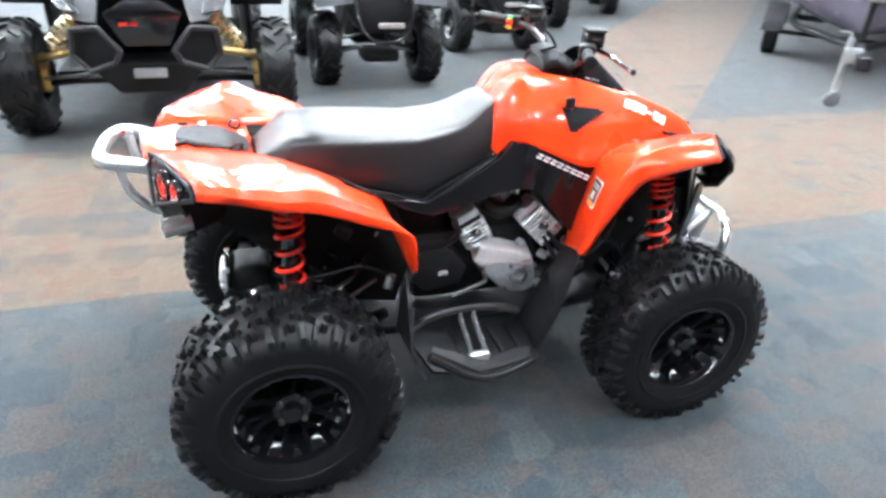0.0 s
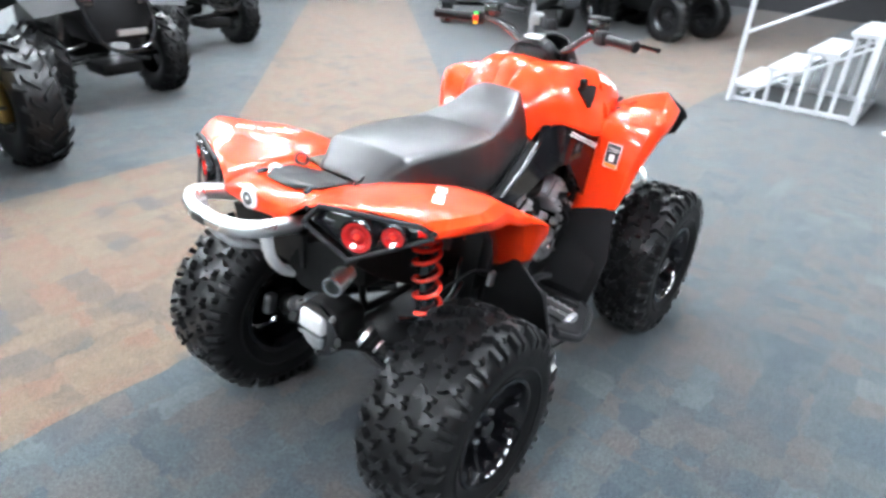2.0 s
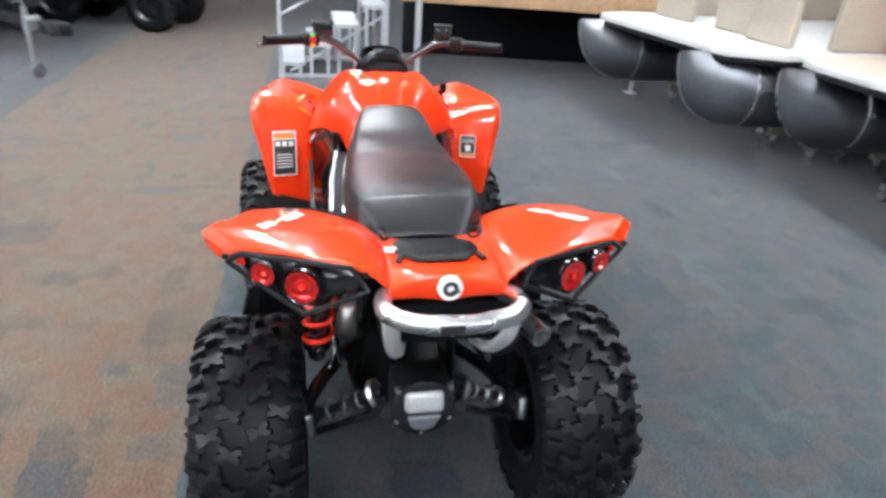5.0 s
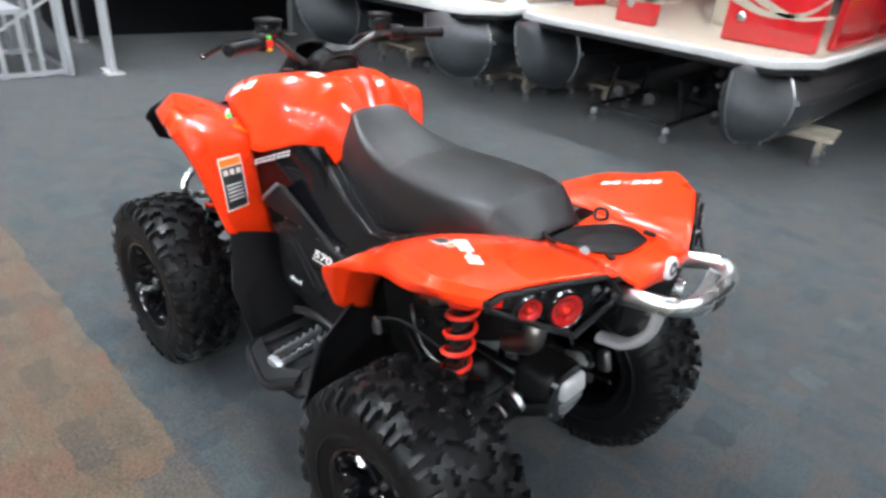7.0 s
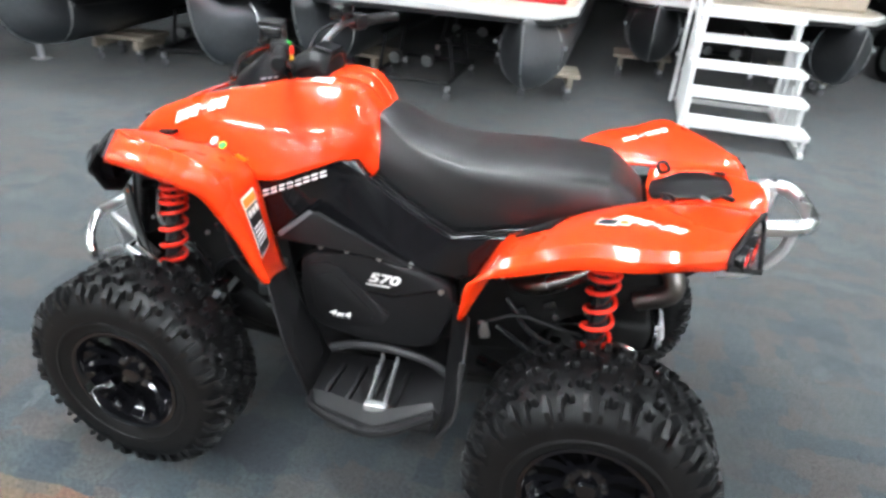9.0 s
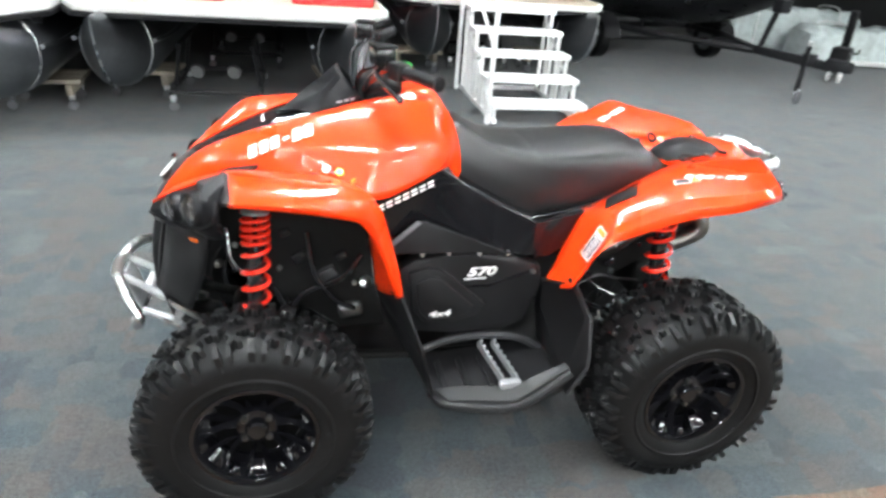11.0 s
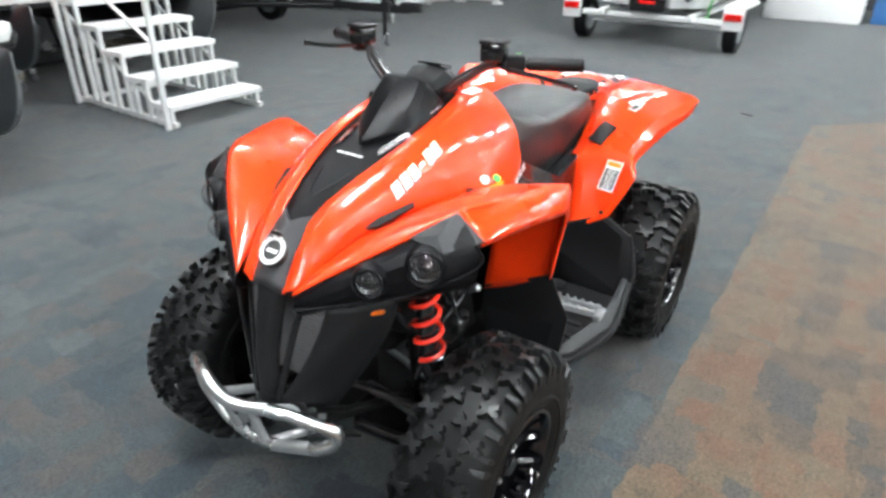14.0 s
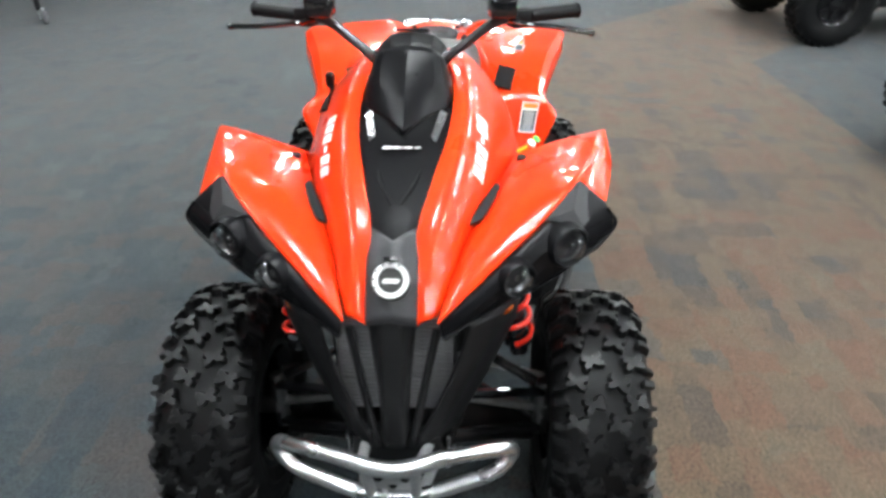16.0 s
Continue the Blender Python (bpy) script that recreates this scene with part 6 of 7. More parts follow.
d0 = plank_dolly(pose(0.02, -4.55, 0, 0, 0, 8))
for x, y, a in ((1.86, -4.45, -5), (2.55, -4.0, 4), (4.15, -3.9, 4), (-0.90, -5.95, 0), (-2.62, -6.2, 0)):
    copy_thing(d0, pose(x, y, 0, 0, 0, a))


def cradle(m):
    """Low steel frame on casters that carries an engine bracket."""
    t = thing("steel_cradle", "low dark steel cradle on casters", "cradle", m, "steel cradles")
    for s in (-1, 1):
        part("side_rail", rod((s * 0.36, -0.55, 0.16), (s * 0.36, 0.55, 0.16), 0.02, 8), TUBEDARK, t)
        part("end_rail", rod((-0.36, s * 0.5, 0.16), (0.36, s * 0.5, 0.16), 0.02, 8), TUBEDARK, t)
        for k in (-1, 1):
            caster(t, s * 0.36, k * 0.5)
            part("post", rod((s * 0.36, k * 0.3, 0.16), (s * 0.30, k * 0.3, 0.52), 0.018, 8), TUBEDARK, t)
        part("top_rail", rod((s * 0.30, -0.4, 0.52), (s * 0.30, 0.4, 0.52), 0.02, 8), TUBEDARK, t)
        part("hub", lathe([(0, -0.05), (0.05, -0.05), (0.06, 0), (0.05, 0.05), (0, 0.05)], 14, "y", pose(s * 0.15, 0.45, 0.33)), STEEL, t)
    return t


c0 = cradle(pose(1.18, -4.36, 0))
copy_thing(c0, pose(1.05, -6.2, 0))
copy_thing(c0, pose(3.35, -4.3, 0, 0, 0, 4))
copy_thing(c0, pose(-1.75, -6.6, 0))


def stairs(m, label, mat, steps, rise, run, width, first, posts):
    """Local axes: origin at the foot of the first tread's middle, climbing towards -y."""
    t = thing("boarding_stairs", label, "stairs", m, "boarding stairs")
    for k in range(steps):
        z = first + k * rise
        part("tread", box((width, 0.27, 0.045), pose(0, -0.12 - k * run, z), 0.004, 1), mat, t)
    top = first + (steps - 1) * rise
    back = -0.24 - (steps - 1) * run
    for s in (-1, 1):
        x = s * (width / 2 - 0.03)
        for k in range(steps):
            for dy in (-0.03, -0.21):
                part("leg", box((0.035, 0.035, first + k * rise), pose(x, dy - k * run, (first + k * rise) / 2), 0.003, 1), mat, t)
        part("base_rail", box((0.04, -back + 0.05, 0.04), pose(x, back / 2, 0.03), 0.003, 1), mat, t)
        part("brace", rod((x, -0.1, 0.08), (x, back + 0.05, top - 0.1), 0.014, 8), mat, t)
        if s in posts:
            xx = s * (width / 2 + 0.03)
            part("rail_post", box((0.04, 0.04, first + 1.0), pose(xx, -0.01, (first + 1.0) / 2), 0.004, 1), mat, t)
            part("rail_post", box((0.04, 0.04, top + 1.0), pose(xx, back, (top + 1.0) / 2), 0.004, 1), mat, t)
            part("hand_rail", rod((xx, -0.01, first + 1.0), (xx, back, top + 1.0), 0.022, 10), mat, t)
            part("mid_rail", rod((xx, -0.01, first + 0.5), (xx, back, top + 0.5), 0.016, 10), mat, t)
    part("cross_rail", box((width, 0.04, 0.04), pose(0, back, 0.03), 0.003, 1), mat, t)
    return t


stairs(pose(-1.663, -3.542, 0, 0, 0, -1.35), "white aluminium boarding stairs with five treads", STAIRALU, 5, 0.176, 0.287, 0.92, 0.163, (1,))
stairs(pose(5.68, 0.55, 0), "grey aluminium boarding stairs beside a timber platform", STAIRGREY, 4, 0.205, 0.30, 1.08, 0.16, (-1,))

# timber platform
pf = thing("timber_platform", "raised timber platform on metal legs", "platform", pose(4.95, -2.15, 0, 0, 0, -9))
part("edge_beam", box((0.05, 2.85, 0.15), pose(0, 0, 0.93), 0.004), WOOD, pf)
for i in range(10):
    part("board", box((0.29, 2.9, 0.03), pose(0.13 + i * 0.3, 0, 1.02), 0.003, 1), WOOD, pf)
# Black panels put the shade under the platform into colour.
part("under_shade_panel", box((0.02, 2.84, 0.85), pose(1.80, 0, 0.43), 0.003), UNDERSHADE, pf, "black panel for the shade under the platform")
for s in (-1, 1):
    part("side_shade_panel", box((1.15, 0.02, 0.85), pose(2.39, s * 1.41, 0.43), 0.003), UNDERSHADE, pf)
for x, y in ((0.06, 1.22), (0.06, -1.3), (1.5, 1.22), (1.5, -1.3), (2.9, 1.22), (2.9, -1.3)):
    lg = part("leg", rod((x, y, 0.0), (x, y, 0.88), 0.03, 12), STAIRGREY, pf)
    part("foot_plate", box((0.13, 0.13, 0.012), pose(x, y, 0.006), 0.002), STAIRALU, lg)
for x, y, w in ((0.5, 0.6, 0.5), (0.6, -0.3, 0.7), (0.7, -1.0, 0.4)):
    bx = thing("storage_box", "plain white storage box on the timber platform", "box", pose(5.0 + x, -2.15 + y, 1.035), "storage boxes")
    part("body", box((0.4, w, 0.34), pose(0, 0, 0.17), 0.02), WHITEMETAL, bx)
    part("lid", box((0.42, w + 0.02, 0.03), pose(0, 0, 0.355), 0.01), WHITEMETAL, bx)
post = thing("support_post", "grey metal post with a square foot", "post", pose(5.02, -0.93, 0))
part("tube", rod((0, 0, 0.01), (0.0, 0, 0.9), 0.028, 12), STAIRGREY, post)
part("foot_plate", box((0.12, 0.16, 0.014), pose(0, 0, 0.007), 0.002), STAIRALU, post)


def hull_mesh(L, w, z0, zt, sharp=1.0, rise=0.85):
    """A boat's hull: bow at the origin, running towards -y."""
    rows = []
    for u in (0.0, 0.06, 0.15, 0.3, 0.5, 0.75, 1.0):
        k = math.sin(min(1.0, u * 1.5) * math.pi / 2) ** (0.7 * sharp)
        keel = z0 + (zt - z0) * rise * (1 - min(1.0, u * 2.2)) ** 2
        hw = w / 2 * k
        y = -u * L
        rows.append([(hw * 0.98, y, zt), (hw, y, keel + (zt - keel) * 0.6), (hw * 0.85, y, keel + (zt - keel) * 0.25), (hw * 0.35, y, keel + 0.05 * k), (0, y, keel)])
    bm = bmesh.new()
    G = grid_points(rows, 4, 4)
    G = [r + [Vector((-p.x, p.y, p.z)) for p in r[-2::-1]] for r in G]
    vs = [[bm.verts.new(p) for p in r] for r in G]
    for a, b in zip(vs, vs[1:]):
        for i in range(len(a) - 1):
            bm.faces.new((a[i], a[i + 1], b[i + 1], b[i]))
    bm.faces.new(vs[-1])
    for a, b in zip(vs, vs[1:]):
        bm.faces.new((a[0], b[0], b[-1], a[-1]))
    bmesh.ops.remove_doubles(bm, verts=bm.verts, dist=1e-4)
    return bm


def road_wheel(parent, x, y, r=0.29, w=0.18):
    h = w / 2
    wl = part("wheel", lathe([(0.0, h * 0.5), (0.06, h * 0.55), (0.15, h * 0.3), (0.17, h * 0.9), (0.165, -h * 0.9), (0, -h * 0.5)], 24, "y"), GALV, parent)
    part("tyre", lathe([(0.165, -h * 0.8), (0.2, -h), (r - 0.03, -h), (r, -h * 0.7), (r, h * 0.7), (r - 0.03, h), (0.2, h), (0.165, h * 0.8)], 32, "y"), RUBBER, wl)
    wl.matrix_basis = pose(x, y, r, 0, 0, 90)
    return wl


def boat_trailer(m, label, frame_mat, axle, half, jack_mat, hitch_mat):
    """Local axes: coupling at the origin, running towards -y."""
    t = thing("boat_trailer", label, "boat trailer", m, "boat trailers")
    part("tongue", box((0.09, 1.9, 0.10), pose(0, -0.95, 0.47), 0.006), frame_mat, t)
    part("coupler", box((0.12, 0.30, 0.12), pose(0, 0.02, 0.50), 0.02), TUBEDARK, t)
    for s in (-1, 1):
        part("side_rail", tube([(s * 0.04, -1.2, 0.46), (s * 0.45, -2.1, 0.46), (s * 0.72, -2.9, 0.46), (s * 0.75, -5.9, 0.46)], 0.045, 8, 4), frame_mat, t)
        w = road_wheel(t, s * half, -axle)
        fd = sheet([[(s * (half - 0.13), -axle + 0.42 * math.cos(a), 0.30 + 0.37 * math.sin(a)), (s * (half + 0.13), -axle + 0.42 * math.cos(a), 0.30 + 0.37 * math.sin(a))] for a in (0.1, 0.6, 1.2, 1.57, 1.95, 2.55, 3.0)], 3, 2)
        part("mud_guard", fd, frame_mat, t)
        part("bunk", box((0.10, 3.4, 0.06), pose(s * 0.45, -4.0, 0.62), 0.01), TUBEDARK, t)
        part("bunk_stand", box((0.05, 0.05, 0.14), pose(s * 0.45, -3.0, 0.54)), frame_mat, t)
    part("axle", rod((-half, -axle, 0.29), (half, -axle, 0.29), 0.03, 10), frame_mat, t)
    part("cross_rail", box((1.5, 0.07, 0.07), pose(0, -3.4, 0.47)), frame_mat, t)
    jk = part("jack_post", rod((0.13, -0.32, 0.14), (0.13, -0.32, 0.66), 0.030, 12), jack_mat, t)
    part("jack_crank", tube([(0.13, -0.32, 0.65), (0.16, -0.28, 0.71), (0.25, -0.26, 0.71)], 0.010, 8, 4), GALV, jk)
    part("jack_fork", box((0.03, 0.07, 0.12), pose(0.13, -0.30, 0.11), 0.008), GALV, jk)
    part("jack_wheel", lathe([(0, -0.025), (0.06, -0.025), (0.075, -0.012), (0.075, 0.012), (0.06, 0.025), (0, 0.025)], 20, "y", pose(0.13, -0.28, 0.075, 0, 0, 20)), GREYP, jk)
    part("jack_mount", box((0.16, 0.10, 0.14), pose(0.08, -0.32, 0.50), 0.012), jack_mat, t)
    part("winch_post", rod((0, -1.15, 0.5), (0, -1.0, 1.05), 0.035, 10), frame_mat, t)
    part("winch", box((0.16, 0.16, 0.16), pose(0, -0.98, 1.02), 0.02), hitch_mat, t)
    part("bow_stop", box((0.12, 0.10, 0.10), pose(0, -1.12, 1.15), 0.02), hitch_mat, t)
    return t


def boat(m, label, mat, L, w, z0, zt, sharp=1.0, rise=0.85):
    t = thing("motor_boat", label, "boat", m, "boats on trailers")
    part("hull", hull_mesh(L, w, z0, zt, sharp, rise), mat, t)
    part("gunwale", tube([(w / 2 * math.sin(min(1.0, u * 1.5) * math.pi / 2) ** 0.7, -u * L, zt + 0.01) for u in (0.02, 0.06, 0.15, 0.3, 0.5, 0.75, 1.0)], 0.03, 8, 4), GREYP, t)
    part("gunwale", tube([(-w / 2 * math.sin(min(1.0, u * 1.5) * math.pi / 2) ** 0.7, -u * L, zt + 0.01) for u in (0.02, 0.06, 0.15, 0.3, 0.5, 0.75, 1.0)], 0.03, 8, 4), GREYP, t)
    return t


T1 = pose(4.82, 2.58, 0, 0, 0, 133)
boat_trailer(T1, "dark boat trailer with a galvanised jack wheel", TUBEDARK, 3.1, 0.95, GALV, GALV)
boat(T1 @ pose(0, -1.2, 0), "dark grey motor boat on a dark trailer", HULLGREY, 5.2, 2.1, 0.46, 1.45, 0.35, 0.15)
T2 = pose(-5.49, -4.34, 0, 0, 0, 9)
boat_trailer(T2, "black boat trailer with a jack wheel", TUBEDARK, 3.2, 1.08, TUBEDARK, TUBEDARK)
boat(T2 @ pose(0, -0.45, 0), "gloss black motor boat on a dark trailer", HULLBLACK, 5.8, 2.3, 0.55, 1.6)

# white jet boat seen from its stern, on a white trailer
T3 = pose(-7.55, -1.73, 0, 0, 0, 90)
jt = thing("boat_trailer", "white boat trailer with red tail lights", "boat trailer", T3, "boat trailers")
for s in (-1, 1):
    road_wheel(jt, s * 1.06, 0.30)
    part("mud_guard", box((0.26, 0.95, 0.05), pose(s * 1.10, 0.30, 0.62), 0.02), WHITEMETAL, jt)
    part("guard_skirt", box((0.26, 0.05, 0.26), pose(s * 1.10, -0.16, 0.47), 0.012), WHITEMETAL, jt)
    part("tail_lamp", box((0.22, 0.03, 0.09), pose(s * 1.10, -0.195, 0.50), 0.008), REDLENS, jt, "red trailer lamp")
    part("side_rail", box((0.07, 4.6, 0.08), pose(s * 0.6, 2.0, 0.46), 0.006), WHITEMETAL, jt)
    part("hull_bunk", box((0.10, 3.2, 0.06), pose(s * 0.45, 1.7, 0.53), 0.01), TUBEDARK, jt)
part("axle", rod((-1.06, 0.30, 0.29), (1.06, 0.30, 0.29), 0.03, 10), WHITEMETAL, jt)
part("rear_rail", box((1.9, 0.06, 0.07), pose(0, -0.10, 0.42), 0.006), WHITEMETAL, jt)
part("tie_strap", tube([(0.75, -0.05, 0.42), (0.78, -0.10, 0.6), (0.80, 0.0, 0.85)], 0.014, 6, 4), GREEN, jt)
jb = thing("jet_boat", "white jet boat with a black nozzle on a trailer", "boat", T3, "boats on trailers")
part("hull", slab([(-0.98, -0.05, 0.90), (-0.98, -0.05, 0.74), (-0.72, -0.05, 0.56), (0, -0.05, 0.50), (0.72, -0.05, 0.56), (0.98, -0.05, 0.74), (0.98, -0.05, 0.90)], (0, 4.6, 0.0), None, 0.03), HULLWHITE, jb)
part("stern_deck", box((2.05, 4.4, 0.10), pose(0, 2.0, 0.95), 0.04, 3), HULLWHITE, jb)
part("sun_pad", box((1.5, 1.2, 0.14), pose(0, 0.7, 1.06), 0.05, 3), HULLGREY, jb)
for s in (-1, 1):
    part("exhaust_port", lathe([(0.085, 0.03), (0.085, 0.0), (0.06, 0.0), (0.06, 0.03)], 22, "z", axes((s * 0.48, -0.085, 0.70), (1, 0, 0), (0, -1, 0)), None, True), ALU, jb)
    # Black disc stands in for the dark inside the open port.
    part("port_dark_disc", lathe([(0, 0.012), (0.062, 0.012), (0.062, 0)], 22, "z", axes((s * 0.48, -0.085, 0.70), (1, 0, 0), (0, -1, 0))), PRINTBLACK, jb)
part("jet_nozzle", box((0.50, 0.30, 0.22), pose(0, -0.14, 0.60), 0.05, 3), GLOSS, jb)
part("nozzle_mark", box((0.22, 0.02, 0.05), pose(0, -0.295, 0.62), 0.006), REDLENS, jb)


# side-by-side buggy
def chevron_tread(R, w, pitches=18):
    bm = bmesh.new()
    for k in range(pitches):
        for s in (-1, 1):
            a = 2 * math.pi * (k + (0.5 if s > 0 else 0)) / pitches
            for y0, y1, da in ((0.02, 0.56, 0.09), (0.62, 0.99, 0.05)):
                lo, hi = [], []
                for yy, off, sg in ((y0, 0, -1), (y0, 0, 1), (y1, da * 2, 1), (y1, da * 2, -1)):
                    y = s * yy * w / 2
                    aa = a + off + sg * 0.017 / R
                    rb = R - 0.014 - (0.03 if yy > 0.9 else 0)
                    lo.append(bm.verts.new((rb * math.cos(aa), y, rb * math.sin(aa))))
                    hi.append(bm.verts.new(((rb + 0.024) * math.cos(aa), y * 0.98, (rb + 0.024) * math.sin(aa))))
                bm.faces.new(hi)
                for i in range(4):
                    bm.faces.new((lo[i], lo[(i + 1) % 4], hi[(i + 1) % 4], hi[i]))
    return bm


def plain_wheel(parent, x, y, R, w, mat, store):
    """Wheel with chevron lugs; its axle lies along x."""
    if "w" not in store:
        h = w / 2
        wl = part("wheel", lathe([(0, h * 0.55), (0.05, h * 0.6), (0.06, h * 0.35), (0.14, h * 0.3), (0.17, h * 0.85), (0.178, h * 0.9), (0.17, -h * 0.85), (0.14, -h * 0.3), (0, -h * 0.3)], 28, "y"), mat, parent)
        q = R / 0.312
        part("tyre", lathe([(0.172, -h * 0.8), (0.2 * q, -h * 0.96), (0.24 * q, -h), (0.27 * q, -h * 0.92), (R - 0.016, -h * 0.72), (R - 0.013, 0), (R - 0.016, h * 0.72), (0.27 * q, h * 0.92), (0.24 * q, h), (0.2 * q, h * 0.96), (0.172, h * 0.8)], 40, "y"), RUBBER, wl)
        tagged(part("tread", chevron_tread(R, w), RUBBER, wl, smooth=0), kind="stuff")
        for k in range(6):
            a = k * math.pi / 3
            part("spoke", box((0.11, 0.03, 0.03), axes((0.10 * math.cos(a), h * 0.45, 0.10 * math.sin(a)), (math.cos(a), 0, math.sin(a)), (0, 1, 0)), 0.006), mat, wl)
        store["w"] = wl
    else:
        wl = copy_thing(store["w"], Matrix())
        wl.parent = parent
    wl.matrix_basis = pose(x, y, R, 0, 0, 90 if x < 0 else -90) @ Matrix.Rotation(x * 2 + y, 4, "Y")
    return wl


def buggy(m):
    """Local axes: front axle over the origin, the nose looks towards -y."""
    t = thing("side_by_side_buggy", "black and grey off-road buggy with gold suspension arms", "buggy", m, "buggies")
    store = {}
    for x, y in ((-0.83, 0), (0.83, 0), (-0.80, 2.25), (0.80, 2.25)):
        plain_wheel(t, x, y, 0.385, 0.27, GLOSS, store)
    part("lower_nose", slab([(-0.34, -0.40, 0.50), (-0.20, -0.44, 0.36), (0.20, -0.44, 0.36), (0.34, -0.40, 0.50), (0.20, -0.46, 0.56), (-0.20, -0.46, 0.56)], (0, 0.35, 0.0), None, 0.015), BLACK, t)
    part("tow_plate", box((0.20, 0.03, 0.06), pose(0, -0.47, 0.50), 0.008), GALV, t)
    part("centre_grille", slab([(-0.24, -0.40, 0.86), (-0.14, -0.42, 0.66), (0.14, -0.42, 0.66), (0.24, -0.40, 0.86), (0.10, -0.40, 0.94), (-0.10, -0.40, 0.94)], (0, 0.30, 0.0), None, 0.015), GLOSS, t)
    part("grille_mark", bars([(-0.12, 0, 0.05, 0.02, 0.3), (-0.06, 0, 0.04, 0.02, -0.3)], axes((0, -0.425, 0.80), (1, 0, 0), (0, -1, 0))), SPRING, t)
    for s in (-1, 1):
        hexo = [(s * 0.20, -0.44, 0.56), (s * 0.16, -0.45, 0.64), (s * 0.28, -0.42, 0.78), (s * 0.44, -0.36, 0.76), (s * 0.46, -0.35, 0.60), (s * 0.36, -0.39, 0.50)]
        part("nose_frame", tube([Vector(hexo[i]).lerp(Vector(hexo[(i + 1) % 6]), f) for i in range(6) for f in (0.04, 0.96)], 0.018, 8, 1, True), GREYD, t, "dark grey angular nose frame")
        part("nose_mesh", slab([(x, y + 0.05, z) for x, y, z in hexo], (0, 0.03, 0)), BLACK, t)
        part("fascia", slab([(s * 0.28, -0.41, 0.80), (s * 0.40, -0.37, 0.82), (s * 0.58, -0.10, 1.00), (s * 0.58, 0.10, 1.10), (s * 0.24, -0.20, 1.06), (s * 0.26, -0.36, 0.92)], (0, 0.06, -0.01), None, 0.01), UTVGREY, t)
        part("head_lamp", slab([(s * 0.36, -0.37, 0.86), (s * 0.50, -0.27, 0.87), (s * 0.54, -0.18, 0.96), (s * 0.40, -0.27, 0.97)], (0, -0.015, 0.0), None, 0.004), CLEAR, t)
        part("upper_arm", tube([(s * 0.34, -0.22, 0.615), (s * 0.54, -0.18, 0.575), (s * 0.73, -0.10, 0.52)], 0.036, 8, 3, flat=0.75), GOLD, t, "gold anodised suspension arm")
        part("knuckle", box((0.09, 0.10, 0.26), pose(s * 0.72, -0.02, 0.42), 0.02), GOLD, t)
        for y in (-0.22, 0.18):
            part("lower_arm", rod((s * 0.22, y, 0.42), (s * 0.72, -0.02, 0.34), 0.020, 10), BLACK, t)
        part("tie_rod", rod((s * 0.22, -0.26, 0.47), (s * 0.70, -0.12, 0.40), 0.012, 8), STEEL, t)
        a, b = Vector((s * 0.615, -0.14, 0.60)), Vector((s * 0.375, -0.22, 0.86))
        mm, L = between_matrix(a, b)
        sh = part("shock_absorber", rod(a, b, 0.022, 12), GOLD, t)
        part("coil_spring", tube([mm @ Vector((0.056 * math.cos(u), 0.056 * math.sin(u), L * (0.10 + 0.78 * u / 38))) for u in [i * 0.5 for i in range(77)]], 0.0135, 6, 1), CHROMESPRING, sh)
        part("spring_cap", lathe([(0, L * 0.9), (0.05, L * 0.9), (0.05, L * 0.96), (0, L)], 14, "z", mm), SPRING, sh)
        part("front_fender", sheet([[(s * 0.58, 0.46, 0.80), (s * 0.98, 0.50, 0.80)], [(s * 0.58, 0.36, 1.02), (s * 0.98, 0.38, 0.98)], [(s * 0.56, 0.0, 1.12), (s * 0.90, 0.02, 1.08)]], 4, 4), BLACK, t)
        part("door", box((0.05, 1.0, 0.62), pose(s * 0.72, 1.1, 0.72), 0.03), BLACK, t)
        part("cage_tube", tube([(s * 0.62, 0.35, 1.10), (s * 0.62, 0.75, 1.70), (s * 0.62, 1.7, 1.78), (s * 0.64, 2.5, 1.05)], 0.026, 8, 5), BLACK, t)
        part("rear_body", box((0.30, 1.0, 0.30), pose(s * 0.48, 2.3, 0.95), 0.05), BLACK, t)
    part("floor_pan", box((1.3, 2.3, 0.10), pose(0, 1.2, 0.36), 0.02), BLACK, t)
    part("body_tub", box((0.86, 0.62, 0.52), pose(0, 0.20, 0.80), 0.06), BLACK, t)
    part("hood", slab([(-0.30, -0.30, 1.02), (0.30, -0.30, 1.02), (0.60, 0.45, 1.16), (-0.60, 0.45, 1.16)], (0, 0, -0.03), None, 0.01), UTVGREY, t)
    part("seat_bench", box((1.1, 0.5, 0.7), pose(0, 1.5, 0.80), 0.08), BLACK, t)
    part("roof", box((1.3, 1.2, 0.05), pose(0, 1.25, 1.80), 0.02), BLACK, t)
    part("rear_axle", rod((-0.8, 2.25, 0.385), (0.8, 2.25, 0.385), 0.05, 10), BLACK, t)
    return t


b0 = buggy(pose(-1.245, 3.16, 0, 0, 0, 2))
copy_thing(b0, pose(-5.40, 3.55, 0, 0, 0, 0))


